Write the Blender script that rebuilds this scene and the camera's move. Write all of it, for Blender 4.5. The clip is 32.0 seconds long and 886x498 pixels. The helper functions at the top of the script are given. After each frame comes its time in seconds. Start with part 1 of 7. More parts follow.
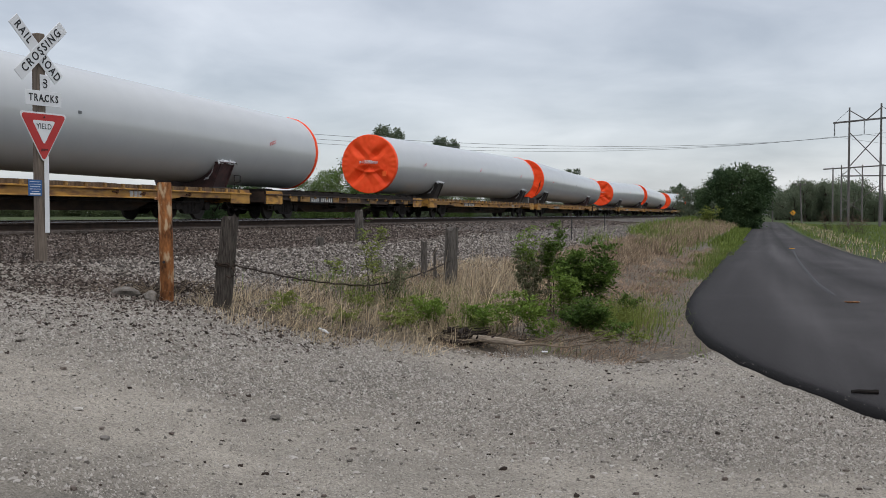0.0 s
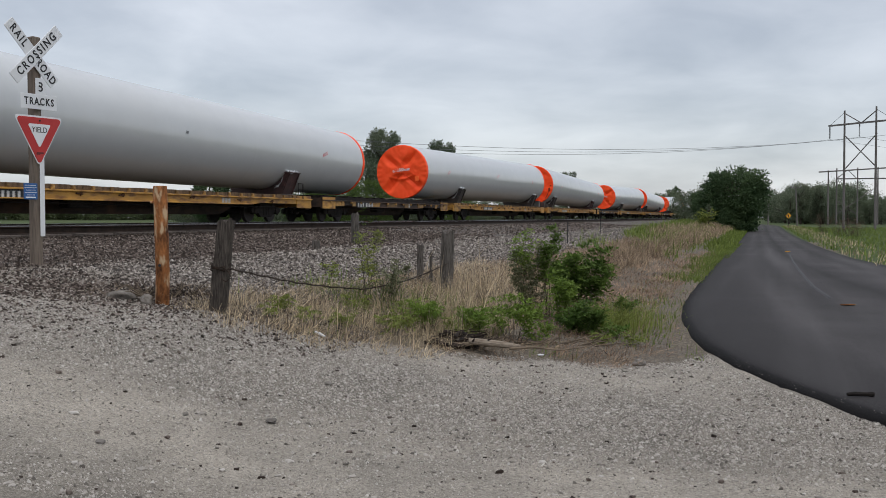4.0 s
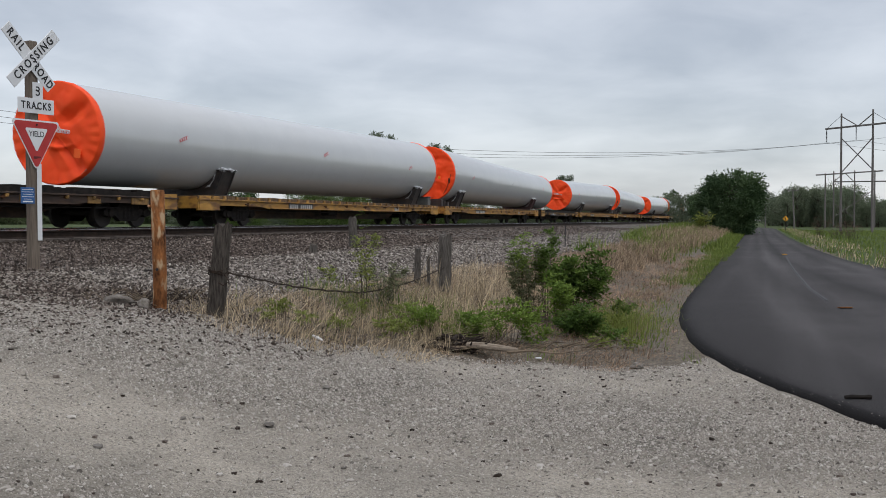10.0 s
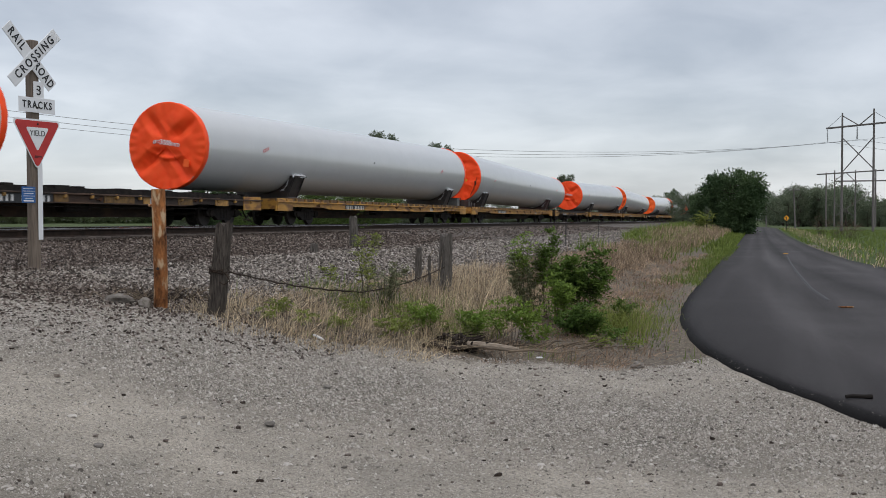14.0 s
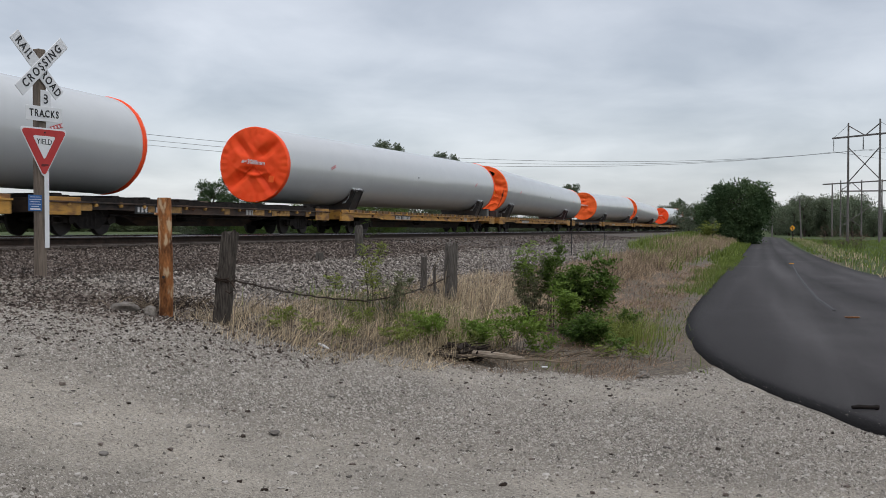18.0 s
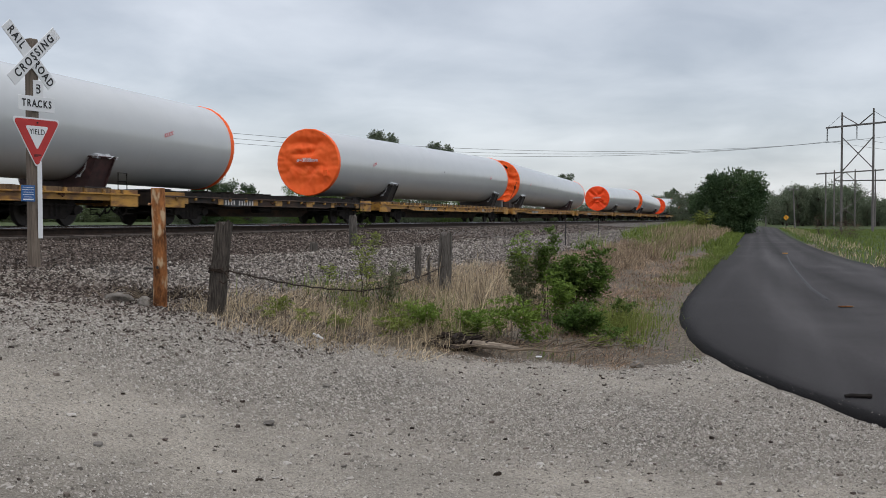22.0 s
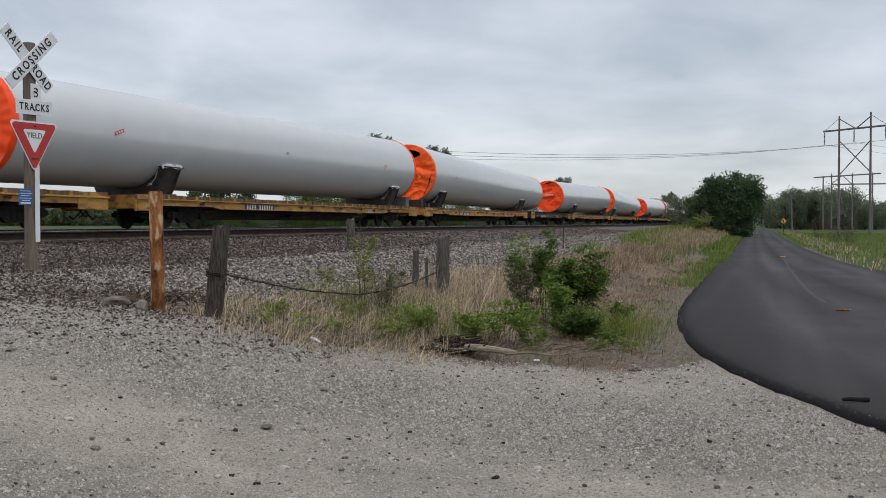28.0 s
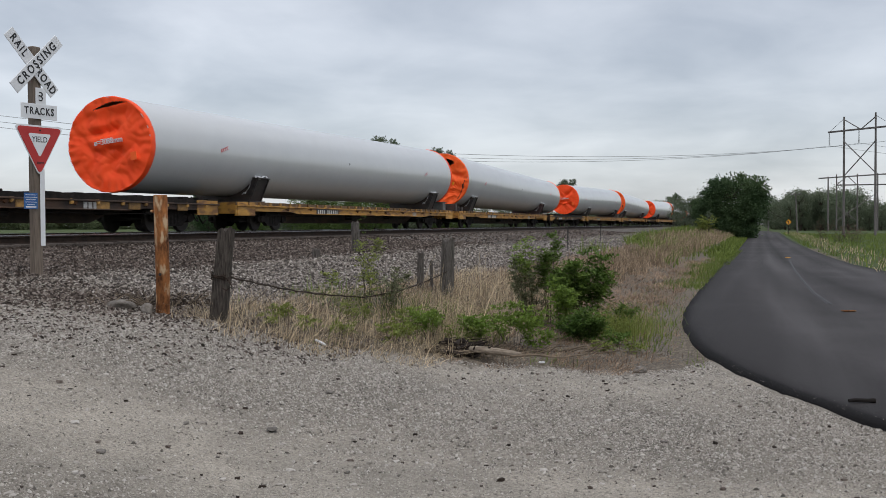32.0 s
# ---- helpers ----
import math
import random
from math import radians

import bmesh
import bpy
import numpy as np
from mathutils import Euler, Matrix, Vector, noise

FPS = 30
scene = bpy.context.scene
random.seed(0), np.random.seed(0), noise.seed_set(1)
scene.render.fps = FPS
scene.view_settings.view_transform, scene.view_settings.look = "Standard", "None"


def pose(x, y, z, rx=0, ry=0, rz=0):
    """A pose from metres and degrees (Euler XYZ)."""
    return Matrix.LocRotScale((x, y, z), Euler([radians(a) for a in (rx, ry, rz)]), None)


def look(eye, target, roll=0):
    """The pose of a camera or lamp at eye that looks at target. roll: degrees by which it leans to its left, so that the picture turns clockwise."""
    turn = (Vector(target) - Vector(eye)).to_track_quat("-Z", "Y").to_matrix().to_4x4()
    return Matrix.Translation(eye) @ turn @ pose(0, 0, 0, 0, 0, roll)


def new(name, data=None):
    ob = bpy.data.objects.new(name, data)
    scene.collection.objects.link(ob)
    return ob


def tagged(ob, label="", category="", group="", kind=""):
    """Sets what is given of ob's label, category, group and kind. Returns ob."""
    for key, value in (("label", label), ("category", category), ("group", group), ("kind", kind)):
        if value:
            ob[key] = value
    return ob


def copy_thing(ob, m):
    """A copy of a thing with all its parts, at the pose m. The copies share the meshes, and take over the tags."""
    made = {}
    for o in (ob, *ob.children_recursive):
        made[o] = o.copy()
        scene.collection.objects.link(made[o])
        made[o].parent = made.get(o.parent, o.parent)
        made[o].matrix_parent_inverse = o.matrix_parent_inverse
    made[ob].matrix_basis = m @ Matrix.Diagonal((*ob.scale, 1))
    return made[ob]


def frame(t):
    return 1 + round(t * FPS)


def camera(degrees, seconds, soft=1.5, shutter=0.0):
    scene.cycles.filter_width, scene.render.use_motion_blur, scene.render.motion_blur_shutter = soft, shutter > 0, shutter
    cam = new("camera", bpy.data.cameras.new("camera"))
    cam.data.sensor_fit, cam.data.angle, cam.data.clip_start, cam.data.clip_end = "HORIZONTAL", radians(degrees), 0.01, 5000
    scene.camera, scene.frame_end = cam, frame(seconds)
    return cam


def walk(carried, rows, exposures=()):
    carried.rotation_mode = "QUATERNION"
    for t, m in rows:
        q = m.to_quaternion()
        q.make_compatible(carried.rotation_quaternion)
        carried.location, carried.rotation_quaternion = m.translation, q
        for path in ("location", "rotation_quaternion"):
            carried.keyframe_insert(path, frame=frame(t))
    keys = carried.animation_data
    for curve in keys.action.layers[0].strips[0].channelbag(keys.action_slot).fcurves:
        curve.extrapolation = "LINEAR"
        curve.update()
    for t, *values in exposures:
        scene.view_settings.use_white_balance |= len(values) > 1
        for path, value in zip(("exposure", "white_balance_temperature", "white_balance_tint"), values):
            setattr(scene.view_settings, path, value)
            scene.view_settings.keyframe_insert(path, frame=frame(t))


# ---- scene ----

# ---------------------------------------------------------------- camera
LENS = 47.08
cam = camera(LENS, 32.0, soft=0.78, shutter=0.1)
EYE = (0.0, 0.0, 1.6)
# seconds and the turn of the held camera, in degrees
TURNS = [
    (0.0, 88.059, 0.001, -0.001),
    (0.5, 88.164, 0.147, -0.009),
    (1.0, 88.354, 0.139, -0.001),
    (1.5, 88.403, 0.189, 0.102),
    (2.0, 88.432, 0.208, 0.218),
    (2.5, 88.508, 0.080, 0.159),
    (3.0, 88.353, 0.011, 0.108),
    (3.5, 88.233, 0.001, -0.084),
    (5.5, 88.256, 0.108, -0.338),
    (6.0, 88.210, 0.104, -0.274),
    (6.5, 88.225, 0.132, -0.331),
    (7.0, 88.327, 0.323, -0.289),
    (7.5, 88.402, 0.283, -0.193),
    (8.0, 88.415, 0.307, -0.322),
    (8.5, 88.374, 0.242, -0.420),
    (9.0, 88.360, 0.364, -0.644),
    (9.5, 88.448, 0.260, -0.560),
    (10.0, 88.436, 0.147, -0.365),
    (10.5, 88.507, 0.231, -0.261),
    (11.0, 88.560, 0.341, -0.028),
    (11.5, 88.521, 0.289, 0.116),
    (12.0, 88.423, 0.243, 0.022),
    (12.5, 88.402, 0.126, -0.004),
    (13.0, 88.234, 0.202, -0.243),
    (13.5, 88.250, 0.130, -0.277),
    (14.0, 88.398, 0.132, -0.322),
    (14.5, 88.429, 0.062, -0.269),
    (16.5, 88.668, -0.014, -0.304),
    (17.0, 88.665, -0.026, -0.211),
    (17.5, 88.830, -0.100, -0.051),
    (18.0, 88.912, -0.001, -0.017),
    (18.5, 88.906, -0.045, 0.062),
    (19.0, 88.905, -0.025, 0.049),
    (19.5, 88.812, 0.016, -0.063),
    (20.0, 88.795, 0.069, -0.036),
    (20.5, 88.789, -0.033, -0.085),
    (21.0, 88.698, -0.066, -0.141),
    (21.5, 88.498, 0.002, -0.246),
    (22.0, 88.346, 0.069, -0.342),
    (22.5, 88.377, 0.090, -0.365),
    (23.0, 88.385, 0.051, -0.219),
    (23.5, 88.480, 0.108, -0.226),
    (24.0, 88.455, 0.086, -0.133),
    (24.5, 88.464, 0.294, -0.200),
    (25.0, 88.461, 0.188, -0.189),
    (25.5, 88.483, 0.151, -0.212),
    (27.5, 88.521, 0.178, -0.540),
    (28.0, 88.547, 0.075, -0.470),
    (28.5, 88.600, 0.077, -0.452),
    (29.0, 88.533, 0.191, -0.581),
    (29.5, 88.547, 0.307, -0.610),
    (30.0, 88.677, 0.328, -0.450),
    (30.5, 88.807, 0.218, -0.255),
    (31.0, 88.811, 0.284, -0.088),
    (31.5, 88.749, 0.216, -0.123),
    (32.0, 88.678, 0.290, -0.215),
]

walk(cam, [(t, pose(*EYE, rx, ry, rz)) for t, rx, ry, rz in TURNS])

# ---------------------------------------------------------------- light
SUN_UP, SUN_TURN = 62.0, 150.0
world = bpy.data.worlds.new("overcast_sky")
scene.world = world
world.use_nodes = True
wn, wl = world.node_tree.nodes, world.node_tree.links
wn.clear()
w_out = wn.new("ShaderNodeOutputWorld")
w_sky = wn.new("ShaderNodeTexSky")
w_sky.sky_type = "NISHITA"
w_sky.sun_disc = False
w_sky.sun_elevation, w_sky.sun_rotation = radians(SUN_UP), radians(SUN_TURN)
w_bg_sky, w_bg_cloud = wn.new("ShaderNodeBackground"), wn.new("ShaderNodeBackground")
w_bg_sky.inputs["Strength"].default_value = 0.035
wl.new(w_sky.outputs[0], w_bg_sky.inputs["Color"])
# a cloud deck: the direction projected on a flat layer, two noises over one another
w_tc = wn.new("ShaderNodeTexCoord")
w_sep = wn.new("ShaderNodeSeparateXYZ")
wl.new(w_tc.outputs["Generated"], w_sep.inputs[0])
w_z = wn.new("ShaderNodeMath")
w_z.operation = "ADD"
w_z.inputs[1].default_value = 0.24
w_abs = wn.new("ShaderNodeMath")
w_abs.operation = "ABSOLUTE"
wl.new(w_sep.outputs["Z"], w_abs.inputs[0])
wl.new(w_abs.outputs[0], w_z.inputs[0])
w_px, w_py = wn.new("ShaderNodeMath"), wn.new("ShaderNodeMath")
for nd, ax in ((w_px, "X"), (w_py, "Y")):
    nd.operation = "DIVIDE"
    wl.new(w_sep.outputs[ax], nd.inputs[0])
    wl.new(w_z.outputs[0], nd.inputs[1])
w_com = wn.new("ShaderNodeCombineXYZ")
wl.new(w_px.outputs[0], w_com.inputs[0])
wl.new(w_py.outputs[0], w_com.inputs[1])
w_n1, w_n2 = wn.new("ShaderNodeTexNoise"), wn.new("ShaderNodeTexNoise")
for nd, sc, de, di in ((w_n1, 0.9, 6.0, 0.5), (w_n2, 2.6, 6.0, 0.4)):
    nd.inputs["Scale"].default_value, nd.inputs["Detail"].default_value = sc, de
    nd.inputs["Distortion"].default_value = di
    wl.new(w_com.outputs[0], nd.inputs["Vector"])
w_mix = wn.new("ShaderNodeMix")
w_mix.data_type = "FLOAT"
w_mix.inputs[0].default_value = 0.35
wl.new(w_n1.outputs["Fac"], w_mix.inputs[2])
wl.new(w_n2.outputs["Fac"], w_mix.inputs[3])
w_ramp = wn.new("ShaderNodeValToRGB")
w_ramp.color_ramp.elements[0].position, w_ramp.color_ramp.elements[1].position = 0.385, 0.62
w_ramp.color_ramp.elements[0].color = (0.492, 0.52, 0.578, 1)
w_ramp.color_ramp.elements[1].color = (0.818, 0.84, 0.892, 1)
wl.new(w_mix.outputs[0], w_ramp.inputs[0])
wl.new(w_ramp.outputs[0], w_bg_cloud.inputs["Color"])
# an overcast dome grows brighter towards the zenith
w_up = wn.new("ShaderNodeMapRange")
w_up.interpolation_type = "SMOOTHSTEP"
for key, val in (("From Min", 0.22), ("From Max", 1.0), ("To Min", 0.75), ("To Max", 1.42)):
    w_up.inputs[key].default_value = val
wl.new(w_sep.outputs["Z"], w_up.inputs["Value"])
wl.new(w_up.outputs[0], w_bg_cloud.inputs["Strength"])
w_add = wn.new("ShaderNodeAddShader")
wl.new(w_bg_sky.outputs[0], w_add.inputs[0])
wl.new(w_bg_cloud.outputs[0], w_add.inputs[1])
wl.new(w_add.outputs[0], w_out.inputs["Surface"])
sun = new("sun", bpy.data.lights.new("sun", "SUN"))
sun.data.energy, sun.data.angle, sun.data.color = 0.9, radians(25), (1.0, 0.94, 0.86)
_az = radians(SUN_TURN)
sun.matrix_world = look((0, 0, 60), (-60 * math.sin(_az) / math.tan(radians(SUN_UP)), -60 * math.cos(_az) / math.tan(radians(SUN_UP)), 0))

# ---------------------------------------------------------------- plan
# The railway runs straight; s is metres along it, away from the viewer, w metres from the viewer's line towards it.
TURN = 72.184
ALONG = Vector((math.cos(radians(TURN)), math.sin(radians(TURN)), 0))
ACROSS = Vector((-ALONG.y, ALONG.x, 0))
RAIL_TOP = 1.43
NEAR_TRACK, TRAIN_TRACK = 15.3, 19.98
SPEED = 17.71


def at(s, w, z=0.0):
    return ALONG * s + ACROSS * w + Vector((0, 0, z))


def sw(x, y):
    return x * ALONG.x + y * ALONG.y, x * ACROSS.x + y * ACROSS.y


PROFILE_W = [-900, -60, -9, -5.2, -4.8, 1.3, 2.2, 3.0, 4.2, 5.0, 5.6, 6.3, 9.3, 11.2, 13.3, 23.0, 25.5, 29, 45, 120, 300, 900]
PROFILE_Z = [-0.4, -0.3, -0.25, -0.05, 0.0, 0.0, 0.02, 0.06, 0.30, 0.47, 0.60, 0.67, 0.97, 1.06, 1.20, 1.20, 0.55, 0.35, 0.3, 0.55, 1.05, 1.2]


def height(s, w):
    """Ground height (arrays)."""
    return np.interp(w, PROFILE_W, PROFILE_Z)


def ground_at(x, y):
    s, w = sw(x, y)
    return float(height(s, w))


# the edge of the gravel lot on the verge's side, and the asphalt's near edge
ROAD_LEFT = [(9.0, -16.0), (7.0, -8.0), (5.2, -1.0), (4.3, 3.6), (3.62, 6.95), (3.36, 8.15), (3.11, 9.5), (3.06, 11.0), (3.3, 13.4), (4.15, 17.4), (5.4, 21.5), (11.2, 40.0)]

# ---------------------------------------------------------------- mesh tools


class Form:
    """Collects vertices and faces for one mesh."""

    def __init__(self):
        self.v, self.f = [], []

    def add(self, verts, faces):
        k = len(self.v)
        self.v += [tuple(p) for p in verts]
        self.f += [tuple(k + i for i in f) for f in faces]
        return self

    def box(self, c, size, bevel=0.0, m=None):
        x, y, z = (a / 2 for a in size)
        b = min(bevel, x * 0.9, y * 0.9, z * 0.9)
        vs, fs = [], []
        if b <= 0:
            vs = [Vector((i * x, j * y, k * z)) for i in (-1, 1) for j in (-1, 1) for k in (-1, 1)]
            fs = [(0, 1, 3, 2), (4, 6, 7, 5), (0, 4, 5, 1), (2, 3, 7, 6), (0, 2, 6, 4), (1, 5, 7, 3)]
        else:
            idx = {}
            for i in (-1, 1):
                for j in (-1, 1):
                    for k in (-1, 1):
                        for a in range(3):
                            p = [i * (x - b), j * (y - b), k * (z - b)]
                            p[a] = (i * x, j * y, k * z)[a]
                            idx[i, j, k, a] = len(vs)
                            vs.append(Vector(p))
            g = lambda i, j, k, a: idx[i, j, k, a]
            for q in (-1, 1):
                r = [(-1, -1), (1, -1), (1, 1), (-1, 1)]
                if q < 0:
                    r = r[::-1]
                fs.append(tuple(g(q, a, b2, 0) for a, b2 in r))
                fs.append(tuple(g(b2, q, a, 1) for a, b2 in r))
                fs.append(tuple(g(a, b2, q, 2) for a, b2 in r))
            for i in (-1, 1):
                for j in (-1, 1):
                    fs.append((g(i, j, -1, 0), g(i, j, 1, 0), g(i, j, 1, 1), g(i, j, -1, 1)))
                    fs.append((g(i, -1, j, 0), g(i, 1, j, 0), g(i, 1, j, 2), g(i, -1, j, 2)))
                    fs.append((g(-1, i, j, 1), g(1, i, j, 1), g(1, i, j, 2), g(-1, i, j, 2)))
                    for k in (-1, 1):
                        fs.append((g(i, j, k, 0), g(i, j, k, 1), g(i, j, k, 2)))
        c = Vector(c)
        vs = [(m @ p if m else p) + c for p in vs]
        return self.add(vs, fs)

    def tube(self, pts, radii, n=8, caps=True):
        """A round tube through the points; radii one or one a point."""
        pts = [Vector(p) for p in pts]
        if not hasattr(radii, "__len__"):
            radii = [radii] * len(pts)
        rings = []
        up = Vector((0.13, 0.21, 1)).normalized()
        for i, p in enumerate(pts):
            d = (pts[min(i + 1, len(pts) - 1)] - pts[max(i - 1, 0)]).normalized()
            ref = up if abs(d.dot(up)) < 0.9 else Vector((1, 0.1, 0)).normalized()
            a = d.cross(ref).normalized()
            b = d.cross(a)
            rings.append([p + (a * math.cos(2 * math.pi * j / n) + b * math.sin(2 * math.pi * j / n)) * radii[i] for j in range(n)])
        vs = [q for r in rings for q in r]
        fs = []
        for i in range(len(rings) - 1):
            for j in range(n):
                k = (j + 1) % n
                fs.append((i * n + j, i * n + k, (i + 1) * n + k, (i + 1) * n + j))
        if caps:
            fs.append(tuple(range(n)))
            fs.append(tuple(range((len(rings) - 1) * n, len(rings) * n))[::-1])
        return self.add(vs, fs)

    def slab(self, outline, axis, a, b):
        """An outline (2D, the two other axes in order) pushed along an axis (0, 1, 2) from a to b."""
        n = len(outline)
        vs = []
        for d in (a, b):
            for p, q in outline:
                c = [p, q]
                c.insert(axis, d)
                vs.append(c)
        fs = [tuple(range(n)), tuple(range(n, 2 * n))[::-1]]
        fs += [(i, n + i, n + (i + 1) % n, (i + 1) % n) for i in range(n)]
        return self.add(vs, fs)

    def mesh(self, name, material, smooth=0.0):
        me = bpy.data.meshes.new(name)
        me.from_pydata(self.v, [], self.f)
        bm = bmesh.new()
        bm.from_mesh(me)
        if len(self.f) < 60000:
            bmesh.ops.recalc_face_normals(bm, faces=bm.faces)
        if smooth:
            for f in bm.faces:
                f.smooth = True
            for e in bm.edges:
                if len(e.link_faces) == 2 and e.calc_face_angle(0) > radians(smooth):
                    e.smooth = False
        bm.to_mesh(me)
        bm.free()
        for mt in material if isinstance(material, (list, tuple)) else [material]:
            me.materials.append(mt)
        return me


def array_mesh(name, verts, faces, material, smooth=False):
    """A mesh from numpy arrays: verts (n, 3), faces (m, k)."""
    verts, faces = np.asarray(verts, dtype=np.float32), np.asarray(faces, dtype=np.int32)
    me = bpy.data.meshes.new(name)
    m, k = faces.shape
    me.vertices.add(len(verts))
    me.vertices.foreach_set("co", verts.ravel())
    me.loops.add(m * k)
    me.loops.foreach_set("vertex_index", faces.ravel())
    me.polygons.add(m)
    me.polygons.foreach_set("loop_start", np.arange(0, m * k, k, dtype=np.int32))
    me.polygons.foreach_set("use_smooth", np.full(m, smooth))
    me.update(calc_edges=True)
    me.validate()
    me.materials.append(material)
    return me


def part(name, form, material, parent, label="", smooth=30.0):
    """Links a form (or a ready mesh) as one mesh object under a thing or a part."""
    me = form if isinstance(form, bpy.types.Mesh) else form.mesh(name, material, smooth)
    ob = new(name, me)
    ob.parent = parent
    return tagged(ob, label) if label else ob


def thing(name, label, category, m, group="", kind=""):
    ob = new(name)
    ob.empty_display_size = 0.2
    ob.matrix_world = m
    return tagged(ob, label, category, group, kind)


def letters(name, text, size, material, parent, m, depth=0.004, wide=1.0, label="", space=1.0, thin=0.0):
    cu = bpy.data.curves.new(name, "FONT")
    cu.body, cu.size, cu.extrude, cu.resolution_u = text, size, depth, 3
    cu.align_x, cu.align_y = "CENTER", "CENTER"
    cu.space_character, cu.offset = space, thin
    tmp = bpy.data.objects.new(name, cu)
    scene.collection.objects.link(tmp)
    bpy.context.view_layer.update()
    me = bpy.data.meshes.new_from_object(tmp.evaluated_get(bpy.context.evaluated_depsgraph_get()))
    bpy.data.objects.remove(tmp)
    me.transform(Matrix.Diagonal((wide, 1, 1, 1)))
    me.materials.clear()
    me.materials.append(material)
    ob = new(name, me)
    ob.parent = parent
    ob.matrix_local = m
    return tagged(ob, label) if label else ob


# ---------------------------------------------------------------- materials


def material(name, colors, scale=4.0, rough=0.7, metal=0.0, bump=0.2, fine=40.0, patch=None, patch_scale=0.6, patch_amount=0.5, rand=0.0, coat=0.0, stretch=(1, 1, 1), coords="Object", bump_dist=0.01, island=0.0, patch_range=(0.48, 0.64), spec=0.5):
    """Two colours mixed by a grain noise, a third laid on in larger patches, relief from a fine noise."""
    mt = bpy.data.materials.new(name)
    mt.use_nodes = True
    ns, ln = mt.node_tree.nodes, mt.node_tree.links
    bs = ns["Principled BSDF"]
    tc, mp = ns.new("ShaderNodeTexCoord"), ns.new("ShaderNodeMapping")
    mp.inputs["Scale"].default_value = stretch
    if coords == "World":
        ge = ns.new("ShaderNodeNewGeometry")
        ln.new(ge.outputs["Position"], mp.inputs["Vector"])
    else:
        ln.new(tc.outputs[coords], mp.inputs["Vector"])
    n1 = ns.new("ShaderNodeTexNoise")
    n1.inputs["Scale"].default_value, n1.inputs["Detail"].default_value, n1.inputs["Roughness"].default_value = scale, 6, 0.65
    ln.new(mp.outputs[0], n1.inputs["Vector"])
    r1 = ns.new("ShaderNodeValToRGB")
    r1.color_ramp.elements[0].position, r1.color_ramp.elements[1].position = 0.33, 0.67
    r1.color_ramp.elements[0].color, r1.color_ramp.elements[1].color = (*colors[0], 1), (*colors[1], 1)
    ln.new(n1.outputs["Fac"], r1.inputs[0])
    out = r1.outputs[0]
    if patch:
        n2 = ns.new("ShaderNodeTexNoise")
        n2.inputs["Scale"].default_value, n2.inputs["Detail"].default_value = patch_scale, 5
        ln.new(mp.outputs[0], n2.inputs["Vector"])
        r2 = ns.new("ShaderNodeMapRange")
        r2.inputs["From Min"].default_value, r2.inputs["From Max"].default_value = patch_range
        r2.inputs["To Max"].default_value = patch_amount
        ln.new(n2.outputs["Fac"], r2.inputs["Value"])
        mx = ns.new("ShaderNodeMix")
        mx.data_type = "RGBA"
        ln.new(r2.outputs[0], mx.inputs[0])
        ln.new(out, mx.inputs[6])
        mx.inputs[7].default_value = (*patch, 1)
        out = mx.outputs[2]
    for amount, node, sock in ((rand, "ShaderNodeObjectInfo", "Random"), (island, "ShaderNodeNewGeometry", "Random Per Island")):
        if amount:
            oi = ns.new(node)
            mr = ns.new("ShaderNodeMapRange")
            mr.inputs["To Min"].default_value, mr.inputs["To Max"].default_value = 1 - amount, 1 + amount
            ln.new(oi.outputs[sock], mr.inputs["Value"])
            hv = ns.new("ShaderNodeHueSaturation")
            ln.new(mr.outputs[0], hv.inputs["Value"])
            ln.new(out, hv.inputs["Color"])
            out = hv.outputs[0]
    ln.new(out, bs.inputs["Base Color"])
    n3 = ns.new("ShaderNodeTexNoise")
    n3.inputs["Scale"].default_value, n3.inputs["Detail"].default_value = fine, 4
    ln.new(mp.outputs[0], n3.inputs["Vector"])
    mr = ns.new("ShaderNodeMapRange")
    mr.inputs["To Min"].default_value, mr.inputs["To Max"].default_value = max(0.02, rough - 0.1), min(1, rough + 0.1)
    ln.new(n3.outputs["Fac"], mr.inputs["Value"])
    ln.new(mr.outputs[0], bs.inputs["Roughness"])
    bs.inputs["Metallic"].default_value = metal
    bs.inputs["Specular IOR Level"].default_value = spec
    bs.inputs["Coat Weight"].default_value = coat
    if bump:
        bp = ns.new("ShaderNodeBump")
        bp.inputs["Strength"].default_value, bp.inputs["Distance"].default_value = bump, bump_dist
        ln.new(n3.outputs["Fac"], bp.inputs["Height"])
        ln.new(bp.outputs[0], bs.inputs["Normal"])
    return mt


def leafy(name, c1, c2, scale=0.8, island=0.35, clear=0.35):
    """Leaves and blades: two greens, one tint a leaf, some light let through."""
    mt = material(name, (c1, c2), scale=scale, rough=0.7, bump=0.0, island=island, coords="World", spec=0.2)
    ns, ln = mt.node_tree.nodes, mt.node_tree.links
    bs = ns["Principled BSDF"]
    tr = ns.new("ShaderNodeBsdfTranslucent")
    mx = ns.new("ShaderNodeMixShader")
    mx.inputs[0].default_value = clear
    src = bs.inputs["Base Color"].links[0].from_socket
    ln.new(src, tr.inputs["Color"])
    ln.new(bs.outputs[0], mx.inputs[1])
    ln.new(tr.outputs[0], mx.inputs[2])
    ln.new(mx.outputs[0], ns["Material Output"].inputs["Surface"])
    return mt


